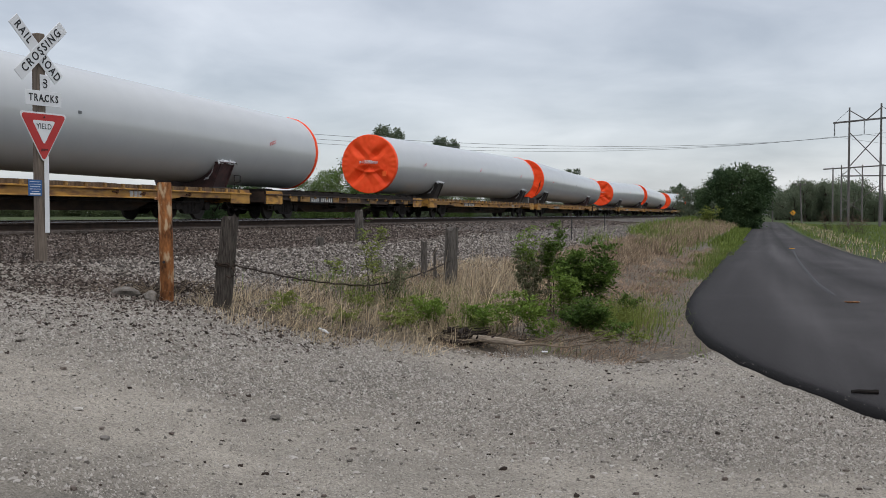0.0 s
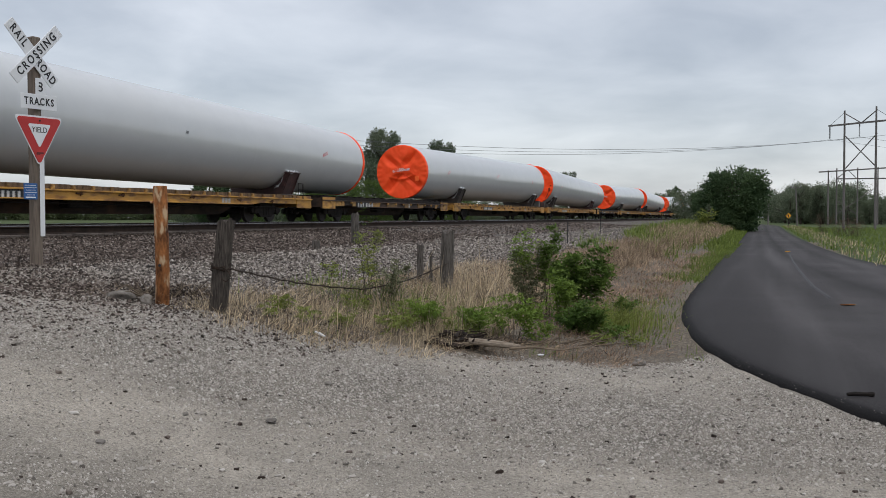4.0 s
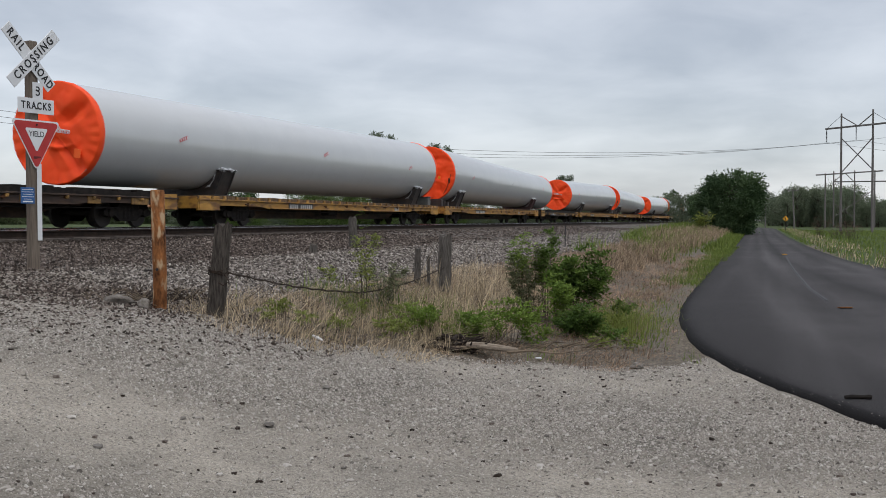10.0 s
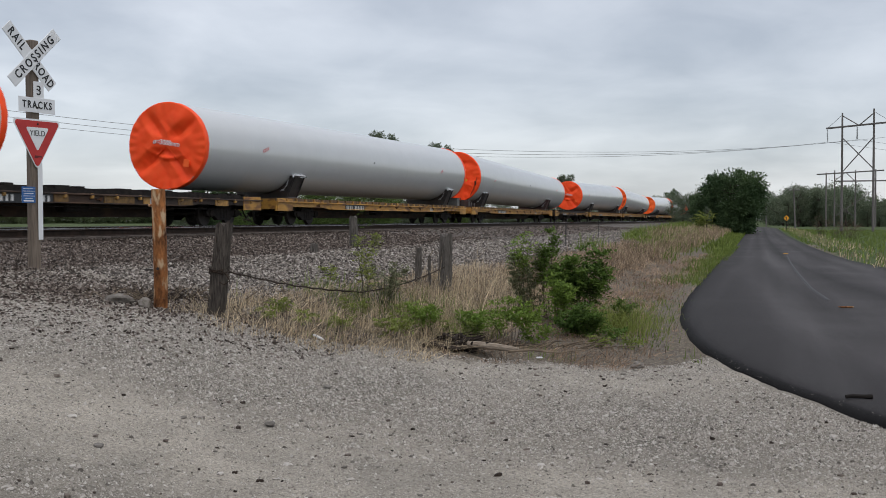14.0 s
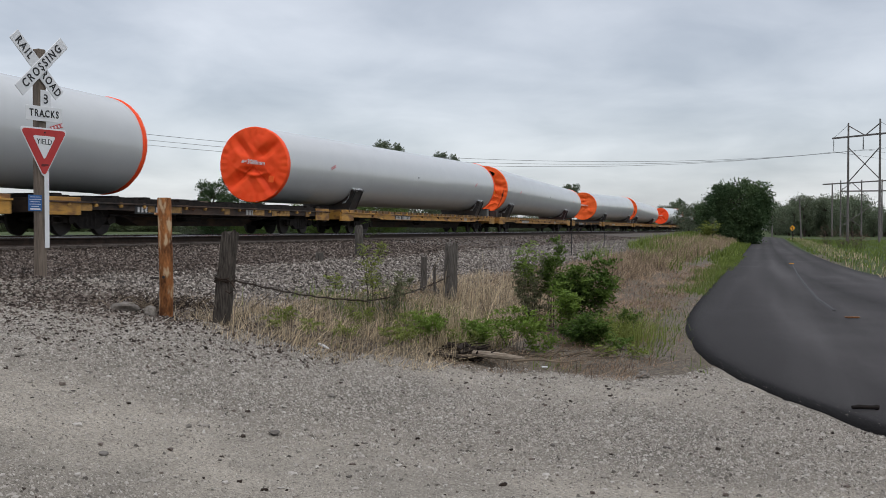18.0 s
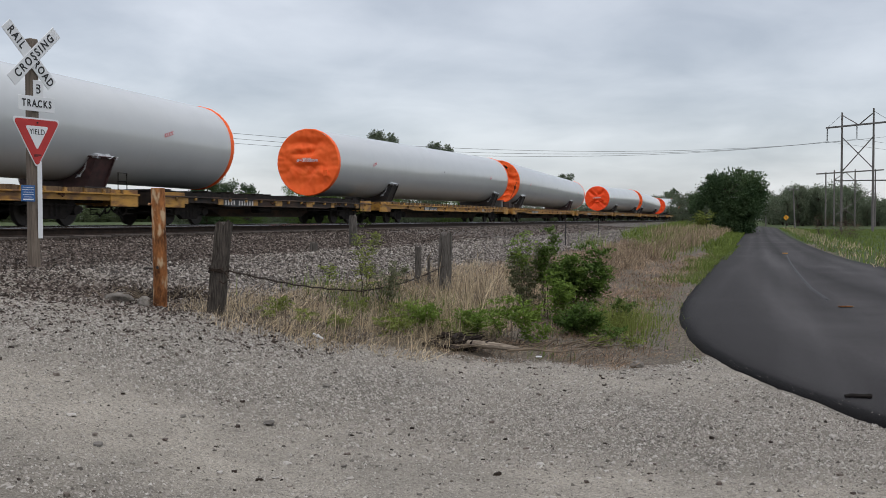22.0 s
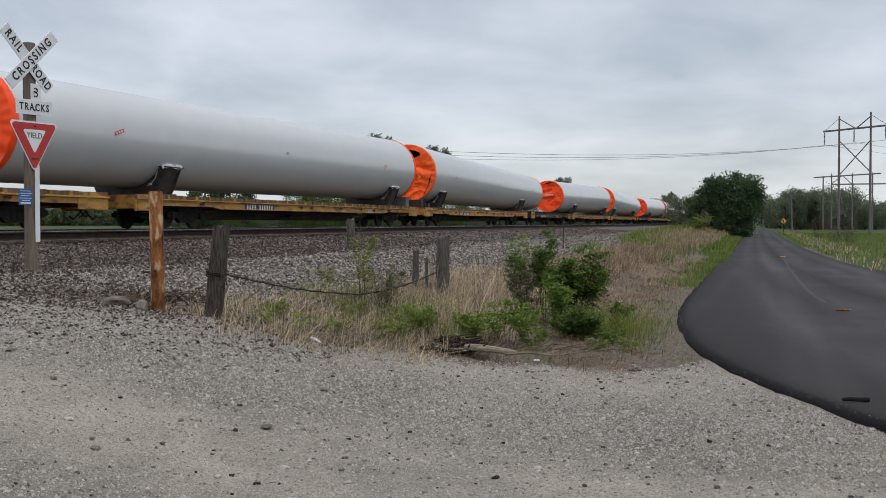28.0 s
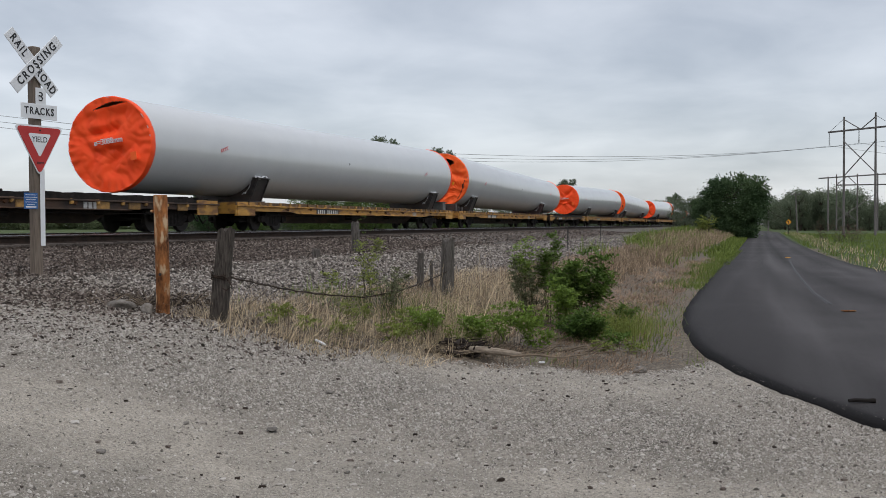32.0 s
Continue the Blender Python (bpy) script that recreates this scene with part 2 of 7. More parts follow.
def zoned_ground():
    """The ground: gravel, verge soil with litter, green field and ballast bed, told apart by the zone attribute."""
    mt = bpy.data.materials.new("ground")
    mt.use_nodes = True
    ns, ln = mt.node_tree.nodes, mt.node_tree.links
    bs = ns["Principled BSDF"]
    ge = ns.new("ShaderNodeNewGeometry")
    at_ = ns.new("ShaderNodeAttribute")
    at_.attribute_name = "zone"
    sp = ns.new("ShaderNodeSeparateColor")
    ln.new(at_.outputs["Color"], sp.inputs[0])

    def noise_ramp(scale, stops, detail=6, rough=0.65):
        n = ns.new("ShaderNodeTexNoise")
        n.inputs["Scale"].default_value, n.inputs["Detail"].default_value, n.inputs["Roughness"].default_value = scale, detail, rough
        ln.new(ge.outputs["Position"], n.inputs["Vector"])
        r = ns.new("ShaderNodeValToRGB")
        while len(r.color_ramp.elements) < len(stops):
            r.color_ramp.elements.new(0.5)
        for e, (p, c) in zip(r.color_ramp.elements, stops):
            e.position, e.color = p, (*c, 1)
        ln.new(n.outputs["Fac"], r.inputs[0])
        return n.outputs["Fac"], r.outputs[0]

    def blend(fac, a, b, kind="MIX"):
        m = ns.new("ShaderNodeMix")
        m.data_type, m.blend_type = "RGBA", kind
        if isinstance(fac, float):
            m.inputs[0].default_value = fac
        else:
            ln.new(fac, m.inputs[0])
        ln.new(a, m.inputs[6])
        ln.new(b, m.inputs[7])
        return m.outputs[2]

    def pebbles(scale, stops):
        v = ns.new("ShaderNodeTexVoronoi")
        v.inputs["Scale"].default_value = scale
        v.inputs["Randomness"].default_value = 1.0
        ln.new(ge.outputs["Position"], v.inputs["Vector"])
        s3 = ns.new("ShaderNodeSeparateColor")
        ln.new(v.outputs["Color"], s3.inputs[0])
        r = ns.new("ShaderNodeValToRGB")
        while len(r.color_ramp.elements) < len(stops):
            r.color_ramp.elements.new(0.5)
        for e, (p, c2) in zip(r.color_ramp.elements, stops):
            e.position, e.color = p, (*c2, 1)
        ln.new(s3.outputs["Red"], r.inputs[0])
        return v.outputs["Distance"], r.outputs[0]

    f1, gravel = noise_ramp(46, [(0.31, (0.105, 0.093, 0.079)), (0.5, (0.275, 0.249, 0.214)), (0.69, (0.415, 0.38, 0.33))], 8, 0.8)
    f3, peb = pebbles(75, [(0.0, (0.13, 0.117, 0.10)), (0.25, (0.255, 0.23, 0.198)), (0.75, (0.335, 0.306, 0.265)), (1.0, (0.42, 0.388, 0.34))])
    gravel = blend(0.5, gravel, peb)
    _, grit = noise_ramp(125, [(0.34, (0.52, 0.51, 0.49)), (0.5, (1.0, 1.0, 1.0)), (0.66, (1.42, 1.41, 1.39))], 4, 0.7)
    gravel = blend(0.8, gravel, grit, "MULTIPLY")
    _, worn = noise_ramp(0.9, [(0.34, (0.65, 0.65, 0.64)), (0.64, (1.0, 0.99, 0.965))], 5)
    gravel = blend(1.0, gravel, worn, "MULTIPLY")
    # bare dust is pale; shade between loose stones is coloured into the darker bed
    du, dr = ns.new("ShaderNodeAttribute"), ns.new("ShaderNodeMapRange")
    du.attribute_name = "dust"
    dr.inputs["To Min"].default_value, dr.inputs["To Max"].default_value = 0.78, 1.15
    ln.new(du.outputs["Fac"], dr.inputs["Value"])
    hv = ns.new("ShaderNodeHueSaturation")
    ln.new(dr.outputs[0], hv.inputs["Value"])
    ln.new(gravel, hv.inputs["Color"])
    gravel = hv.outputs[0]
    _, soil = noise_ramp(20, [(0.32, (0.045, 0.035, 0.026)), (0.5, (0.125, 0.102, 0.076)), (0.68, (0.26, 0.218, 0.162))], 8, 0.85)
    _, green = noise_ramp(2.2, [(0.32, (0.036, 0.055, 0.020)), (0.52, (0.062, 0.084, 0.031)), (0.70, (0.115, 0.115, 0.06))], 8, 0.7)
    soil = blend(0.75, soil, grit, "MULTIPLY")
    _, peb3 = pebbles(48, [(0.0, (0.04, 0.033, 0.026)), (0.6, (0.12, 0.10, 0.078)), (1.0, (0.33, 0.29, 0.24))])
    soil = blend(0.5, soil, peb3)
    f2, bed = noise_ramp(24, [(0.30, (0.026, 0.022, 0.019)), (0.5, (0.085, 0.073, 0.064)), (0.70, (0.20, 0.178, 0.16))], 6, 0.85)
    _, peb2 = pebbles(17, [(0.0, (0.026, 0.022, 0.019)), (0.5, (0.085, 0.074, 0.064)), (1.0, (0.26, 0.235, 0.21))])
    bed = blend(0.6, bed, peb2)
    c = blend(sp.outputs["Green"], soil, green)
    c = blend(sp.outputs["Red"], c, gravel)
    c = blend(sp.outputs["Blue"], c, bed)
    ln.new(c, bs.inputs["Base Color"])
    bs.inputs["Roughness"].default_value = 0.95
    bs.inputs["Specular IOR Level"].default_value = 0.1
    bp = ns.new("ShaderNodeBump")
    bp.inputs["Strength"].default_value, bp.inputs["Distance"].default_value = 0.35, 0.012
    ln.new(f1, bp.inputs["Height"])
    ln.new(bp.outputs[0], bs.inputs["Normal"])
    return mt


GROUND = zoned_ground()


def stone_mix(name, stops, dust=0.25):
    """Loose stones: each one takes its own tone out of the ramp, under a film of dust."""
    mt = bpy.data.materials.new(name)
    mt.use_nodes = True
    ns, ln = mt.node_tree.nodes, mt.node_tree.links
    bs = ns["Principled BSDF"]
    ge = ns.new("ShaderNodeNewGeometry")
    r = ns.new("ShaderNodeValToRGB")
    while len(r.color_ramp.elements) < len(stops):
        r.color_ramp.elements.new(0.5)
    for e, (p, c) in zip(r.color_ramp.elements, stops):
        e.position, e.color = p, (*c, 1)
    ln.new(ge.outputs["Random Per Island"], r.inputs[0])
    n = ns.new("ShaderNodeTexNoise")
    n.inputs["Scale"].default_value, n.inputs["Detail"].default_value = 70, 5
    ln.new(ge.outputs["Position"], n.inputs["Vector"])
    mr = ns.new("ShaderNodeMapRange")
    mr.inputs["To Min"].default_value, mr.inputs["To Max"].default_value = 1 - dust, 1 + dust
    ln.new(n.outputs["Fac"], mr.inputs["Value"])
    hv = ns.new("ShaderNodeHueSaturation")
    ln.new(r.outputs[0], hv.inputs["Color"])
    ln.new(mr.outputs[0], hv.inputs["Value"])
    ln.new(hv.outputs[0], bs.inputs["Base Color"])
    bs.inputs["Roughness"].default_value = 0.92
    bs.inputs["Specular IOR Level"].default_value = 0.12
    return mt


LOT_GRIT = stone_mix("lot_grit", [(0.00, (0.130, 0.118, 0.103)), (0.18, (0.240, 0.217, 0.190)), (0.55, (0.335, 0.305, 0.268)), (0.88, (0.425, 0.391, 0.348)), (1.00, (0.500, 0.468, 0.425))])
LOT_CHIP = stone_mix("lot_chips", [(0.00, (0.080, 0.071, 0.062)), (0.16, (0.190, 0.171, 0.150)), (0.50, (0.325, 0.296, 0.260)), (0.88, (0.425, 0.391, 0.353)), (1.00, (0.500, 0.468, 0.425))])
PALE_MIX = stone_mix("pale_ballast_mix", [(0.00, (0.024, 0.020, 0.017)), (0.25, (0.065, 0.055, 0.047)), (0.50, (0.150, 0.129, 0.111)), (0.80, (0.285, 0.252, 0.222)), (1.00, (0.470, 0.430, 0.385))], 0.3)
BROWN_MIX = stone_mix("brown_ballast_mix", [(0.00, (0.016, 0.013, 0.010)), (0.30, (0.040, 0.030, 0.024)), (0.60, (0.088, 0.068, 0.058)), (0.86, (0.158, 0.129, 0.110)), (1.00, (0.288, 0.250, 0.221))], 0.3)
RUST_MIX = stone_mix("rusty_ballast_mix", [(0.00, (0.012, 0.009, 0.007)), (0.50, (0.030, 0.022, 0.017)), (0.85, (0.060, 0.046, 0.036)), (1.00, (0.140, 0.116, 0.098))], 0.3)
ASPHALT = material("asphalt", ((0.024, 0.0222, 0.0222), (0.055, 0.0508, 0.0508)), scale=60, rough=0.75, bump=0.5, fine=180, coords="World", bump_dist=0.006, spec=0.06)


def wheel_paths():
    """Long pale streaks along the asphalt and a few broad scuffs."""
    ns, ln = ASPHALT.node_tree.nodes, ASPHALT.node_tree.links
    bs = ns["Principled BSDF"]
    src = bs.inputs["Base Color"].links[0].from_socket
    ge, mp = ns.new("ShaderNodeNewGeometry"), ns.new("ShaderNodeMapping")
    mp.vector_type = "TEXTURE"
    mp.inputs["Rotation"].default_value = (0, 0, radians(72.184))
    mp.inputs["Scale"].default_value = (26.0, 1.0, 1.0)
    ln.new(ge.outputs["Position"], mp.inputs["Vector"])
    for scale, lo, hi, amount, tone, vec in ((0.9, 0.50, 0.70, 0.55, (0.080, 0.075, 0.075), mp.outputs[0]), (0.22, 0.52, 0.72, 0.4, (0.082, 0.077, 0.077), ge.outputs["Position"])):
        n = ns.new("ShaderNodeTexNoise")
        n.inputs["Scale"].default_value, n.inputs["Detail"].default_value = scale, 6
        ln.new(vec, n.inputs["Vector"])
        r = ns.new("ShaderNodeMapRange")
        r.inputs["From Min"].default_value, r.inputs["From Max"].default_value, r.inputs["To Max"].default_value = lo, hi, amount
        ln.new(n.outputs["Fac"], r.inputs["Value"])
        m = ns.new("ShaderNodeMix")
        m.data_type = "RGBA"
        ln.new(r.outputs[0], m.inputs[0])
        ln.new(src, m.inputs[6])
        m.inputs[7].default_value = (*tone, 1)
        src = m.outputs[2]
    # traffic has worn the lanes paler than the untouched black edges
    at_ = ns.new("ShaderNodeAttribute")
    at_.attribute_name = "worn"
    m = ns.new("ShaderNodeMix")
    m.data_type, m.blend_type = "RGBA", "MULTIPLY"
    m.inputs[0].default_value = 1.0
    ln.new(src, m.inputs[6])
    ln.new(at_.outputs["Color"], m.inputs[7])
    ln.new(m.outputs[2], bs.inputs["Base Color"])


wheel_paths()
ASPHALT_PALE = material("asphalt_edge", ((0.022, 0.0215, 0.023), (0.042, 0.041, 0.043)), scale=30, rough=0.8, bump=0.4, fine=120, coords="World")
ROCK = material("dusty_rock", ((0.10, 0.088, 0.076), (0.27, 0.245, 0.215)), scale=14, rough=0.95, bump=0.6, fine=30, coords="World", bump_dist=0.02, spec=0.12)
DARK_STONE = material("dark_stone", ((0.090, 0.080, 0.070), (0.185, 0.168, 0.150)), scale=9, rough=0.9, bump=0.3, coords="World", island=0.3, spec=0.20)
STEEL_RAIL = material("rail_steel", ((0.014, 0.010, 0.008), (0.034, 0.023, 0.017)), scale=6, rough=0.8, bump=0.2, spec=0.12)
RAIL_SHINE = material("polished_rail", ((0.30, 0.30, 0.31), (0.45, 0.45, 0.46)), scale=6, rough=0.3, metal=1.0, bump=0.05)
TIE_WOOD = material("tie_wood", ((0.055, 0.045, 0.038), (0.13, 0.11, 0.095)), scale=6, rough=0.9, bump=0.4, rand=0.25, stretch=(1, 6, 6), spec=0.15)
POST_WOOD = material("weathered_wood", ((0.036, 0.031, 0.027), (0.165, 0.148, 0.13)), scale=18, rough=0.9, bump=0.7, fine=30, stretch=(4, 4, 0.35), bump_dist=0.02, spec=0.20)
DARK_POST = material("dark_weathered_wood", ((0.022, 0.018, 0.015), (0.115, 0.098, 0.083)), scale=18, rough=0.9, bump=0.8, fine=30, stretch=(4, 4, 0.35), bump_dist=0.025, spec=0.15)
FENCE_WIRE = material("rusty_wire", ((0.018, 0.013, 0.010), (0.05, 0.034, 0.024)), scale=20, rough=0.8, bump=0.3, spec=0.2)
SIGN_WOOD = material("treated_wood", ((0.115, 0.09, 0.07), (0.22, 0.18, 0.145)), scale=10, rough=0.85, bump=0.4, stretch=(4, 4, 0.3), spec=0.20)
RUST = material("rusty_pipe", ((0.028, 0.011, 0.006), (0.38, 0.15, 0.05)), scale=11, rough=0.85, bump=0.6, fine=45, patch=(0.50, 0.37, 0.23), patch_scale=12, patch_amount=0.8, stretch=(1, 1, 0.38), patch_range=(0.54, 0.64), spec=0.20)
WHITE_SIGN = material("white_sheeting", ((0.66, 0.67, 0.68), (0.74, 0.75, 0.76)), scale=3, rough=0.45, bump=0.05)
BLACK_PAINT = material("black_paint", ((0.012, 0.012, 0.013), (0.02, 0.02, 0.022)), scale=10, rough=0.5, bump=0.05)
DARK_RED = material("dark_red_smear", ((0.09, 0.008, 0.008), (0.16, 0.014, 0.012)), scale=20, rough=0.5, bump=0.05)
RED_SIGN = material("red_sheeting", ((0.40, 0.02, 0.02), (0.48, 0.035, 0.03)), scale=5, rough=0.45, bump=0.05)
BLUE_SIGN = material("blue_sheeting", ((0.02, 0.09, 0.26), (0.03, 0.12, 0.32)), scale=5, rough=0.5, bump=0.05)
TOWER_WHITE = material("tower_paint", ((0.50, 0.512, 0.510), (0.54, 0.552, 0.550)), scale=0.8, rough=0.38, bump=0.02, fine=6, coat=0.55, patch=(0.53, 0.533, 0.525), patch_scale=0.5, patch_amount=0.4)
TOWER_WHITE.node_tree.nodes["Principled BSDF"].inputs["Coat IOR"].default_value = 1.85
TOWER_WHITE.node_tree.nodes["Principled BSDF"].inputs["Coat Roughness"].default_value = 0.07
ORANGE = material("orange_tarp", ((1.0, 0.074, 0.012), (1.0, 0.096, 0.018)), scale=2.5, rough=0.55, bump=0.10, fine=7, bump_dist=0.02, spec=0.25)
ORANGE_DULL = material("faded_orange_tarp", ((0.98, 0.125, 0.02), (1.0, 0.155, 0.03)), scale=2.5, rough=0.55, bump=0.12, fine=7, bump_dist=0.02, spec=0.25)
DULL_WHITE = material("faded_stencil", ((0.30, 0.29, 0.27), (0.46, 0.45, 0.43)), scale=14, rough=0.7, bump=0.05)
YELLOW = material("flatcar_yellow", ((0.34, 0.165, 0.028), (0.54, 0.285, 0.05)), scale=2.0, rough=0.6, bump=0.15, rand=0.22, patch=(0.13, 0.055, 0.025), patch_scale=2.6, patch_amount=0.85, stretch=(0.6, 1, 2))
WORN_YELLOW = material("worn_yellow", ((0.10, 0.052, 0.022), (0.40, 0.22, 0.055)), scale=5.0, rough=0.7, bump=0.2, rand=0.5)
BROWN_CAR = material("worn_brown_sill", ((0.013, 0.009, 0.007), (0.055, 0.032, 0.020)), scale=2.5, rough=0.8, bump=0.2, patch=(0.085, 0.042, 0.022), patch_scale=1.1, patch_amount=0.6, rand=0.25, stretch=(0.7, 1, 1.5))
UNDER = material("underframe_black", ((0.008, 0.007, 0.007), (0.030, 0.024, 0.020)), scale=5, rough=0.85, bump=0.3, spec=0.15)
DECK_WOOD = material("deck_boards", ((0.055, 0.034, 0.020), (0.22, 0.145, 0.085)), scale=3, rough=0.9, bump=0.4, stretch=(6, 0.6, 1), spec=0.20)
SADDLE = material("saddle_steel", ((0.014, 0.014, 0.015), (0.05, 0.04, 0.035)), scale=4, rough=0.6, bump=0.15, patch=(0.07, 0.038, 0.026), patch_scale=1.3, patch_amount=0.4, rand=0.3)
MAROON = material("maroon_steel", ((0.030, 0.014, 0.014), (0.085, 0.036, 0.034)), scale=4, rough=0.65, bump=0.15, patch=(0.03, 0.024, 0.022), patch_scale=1.3, patch_amount=0.5)
GREY_STEEL = material("grey_box_paint", ((0.08, 0.08, 0.078), (0.15, 0.15, 0.145)), scale=3, rough=0.6, bump=0.1, patch=(0.09, 0.07, 0.055), patch_scale=2.0, patch_amount=0.5)
CHARRED_RUST = material("rusty_hooks", ((0.022, 0.012, 0.008), (0.10, 0.042, 0.018)), scale=9, rough=0.85, bump=0.4, spec=0.2)
PALE_STENCIL = material("white_stencil", ((0.50, 0.49, 0.47), (0.70, 0.69, 0.67)), scale=9, rough=0.6, bump=0.05)
WRAP = material("plastic_wrap", ((0.35, 0.36, 0.37), (0.62, 0.63, 0.64)), scale=9, rough=0.35, bump=0.6, fine=22)
WHEEL = material("wheel_steel", ((0.012, 0.010, 0.009), (0.036, 0.028, 0.023)), scale=6, rough=0.75, metal=0.0, bump=0.2)
# wood of the distant poles, its colour lightened and greyed to stand for haze
HAZY_POLE_WOOD = material("hazy_pole_wood", ((0.10, 0.09, 0.085), (0.19, 0.17, 0.16)), scale=6, rough=0.9, bump=0.2, stretch=(3, 3, 0.3))
WIRE = material("dark_wire", ((0.02, 0.02, 0.022), (0.04, 0.038, 0.036)), scale=9, rough=0.6, metal=0.4, bump=0)
CONDUCTOR = material("conductor", ((0.16, 0.165, 0.17), (0.20, 0.205, 0.21)), scale=4, rough=0.5, metal=0.6, bump=0)
BARK = material("bark", ((0.035, 0.029, 0.023), (0.10, 0.085, 0.068)), scale=9, rough=0.95, bump=0.5, stretch=(2, 2, 0.5), spec=0.15)
DEAD_WOOD = material("dead_wood", ((0.06, 0.046, 0.034), (0.20, 0.155, 0.11)), scale=8, rough=0.9, bump=0.4, rand=0.4, spec=0.15)
DRY_GRASS = leafy("dry_grass", (0.30, 0.226, 0.138), (0.60, 0.49, 0.335), 2.6, 0.7, 0.3)
BANK_STRAW = leafy("bank_straw", (0.21, 0.148, 0.092), (0.47, 0.36, 0.245), 1.2, 0.55, 0.25)
MATTED = leafy("matted_straw", (0.18, 0.112, 0.086), (0.42, 0.295, 0.185), 2.6, 0.6, 0.2)
DEAD_WEED = leafy("dead_weeds", (0.075, 0.052, 0.036), (0.20, 0.145, 0.10), 2.6, 0.5, 0.2)
GREEN_GRASS = leafy("green_grass", (0.095, 0.140, 0.026), (0.19, 0.235, 0.055), 0.6, 0.4, 0.35)
SHRUB_LEAF = leafy("shrub_leaves", (0.052, 0.098, 0.020), (0.135, 0.200, 0.042), 1.6, 0.4, 0.4)
DULL_LEAF = leafy("dull_weed_leaves", (0.085, 0.098, 0.045), (0.19, 0.195, 0.11), 1.6, 0.4, 0.3)
SPRAY_LEAF = leafy("spray_leaves", (0.11, 0.18, 0.03), (0.21, 0.29, 0.06), 1.6, 0.35, 0.4)
WEED_LEAF = leafy("weed_leaves", (0.15, 0.19, 0.04), (0.26, 0.29, 0.08), 1.6, 0.35, 0.4)
BRIGHT_LEAF = leafy("bush_leaves", (0.075, 0.125, 0.030), (0.155, 0.215, 0.065), 0.35, 0.3, 0.35)
# Haze is put into the colour: tree leaves bluer, far leaves paler and greyer
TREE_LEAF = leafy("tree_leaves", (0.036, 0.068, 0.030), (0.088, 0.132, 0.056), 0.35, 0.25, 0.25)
FAR_HAZE_LEAF = leafy("far_haze_leaves", (0.098, 0.128, 0.080), (0.178, 0.205, 0.132), 0.15, 0.22, 0.3)
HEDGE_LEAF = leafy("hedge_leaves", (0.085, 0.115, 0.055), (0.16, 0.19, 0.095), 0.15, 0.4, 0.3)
SIGN_YELLOW = material("yellow_sheeting", ((0.70, 0.30, 0.01), (0.80, 0.38, 0.02)), scale=4, rough=0.45, bump=0.05)
PALE_LOG = material("barkless_wood", ((0.15, 0.115, 0.085), (0.36, 0.30, 0.235)), scale=10, rough=0.9, bump=0.5, stretch=(0.6, 4, 4), spec=0.15)
CHARRED = material("rotten_wood", ((0.012, 0.010, 0.009), (0.055, 0.042, 0.033)), scale=14, rough=0.95, bump=0.5, spec=0.12)

# ---------------------------------------------------------------- ground, road, railway


def steps(*runs):
    """Grid lines: runs of (from, to, step)."""
    out = []
    for a, b, d in runs:
        out += list(np.arange(a, b - 1e-6, d))
    return np.array(out + [runs[-1][1]])


def edge_x(y):
    """The asphalt's left edge near the viewer: x at y."""
    return np.interp(y, [p[1] for p in ROAD_LEFT], [p[0] for p in ROAD_LEFT])


def verge_line(x):
    """Where the gravel lot ends and the verge begins: y at x."""
    return np.interp(x, [-30, -6, -4.2, -2.6, -1.6, -0.4, 0.7, 2.0, 2.6, 3.1, 3.6], [11.3, 11.4, 11.2, 10.75, 10.35, 10.9, 11.3, 11.0, 11.2, 11.7, 12.3])


def wobble(x, y, k):
    return np.sin(x * 1.7 * k + 0.6 * np.sin(y * 2.3 * k)) * 0.5 + np.sin(y * 1.3 * k + 1.7 + 0.8 * np.sin(x * 1.1 * k)) * 0.5


def dusty(x, y):
    """Where wheels have ground the gravel to dust: long shallow bands across the lot."""
    return np.clip(0.5 + 0.5 * np.sin(1.25 * y + 0.22 * x + 1.1 * wobble(0.35 * x, 0.6 * y, 1.0) + 0.4) + 0.35 * wobble(x, y, 0.8), 0, 1)


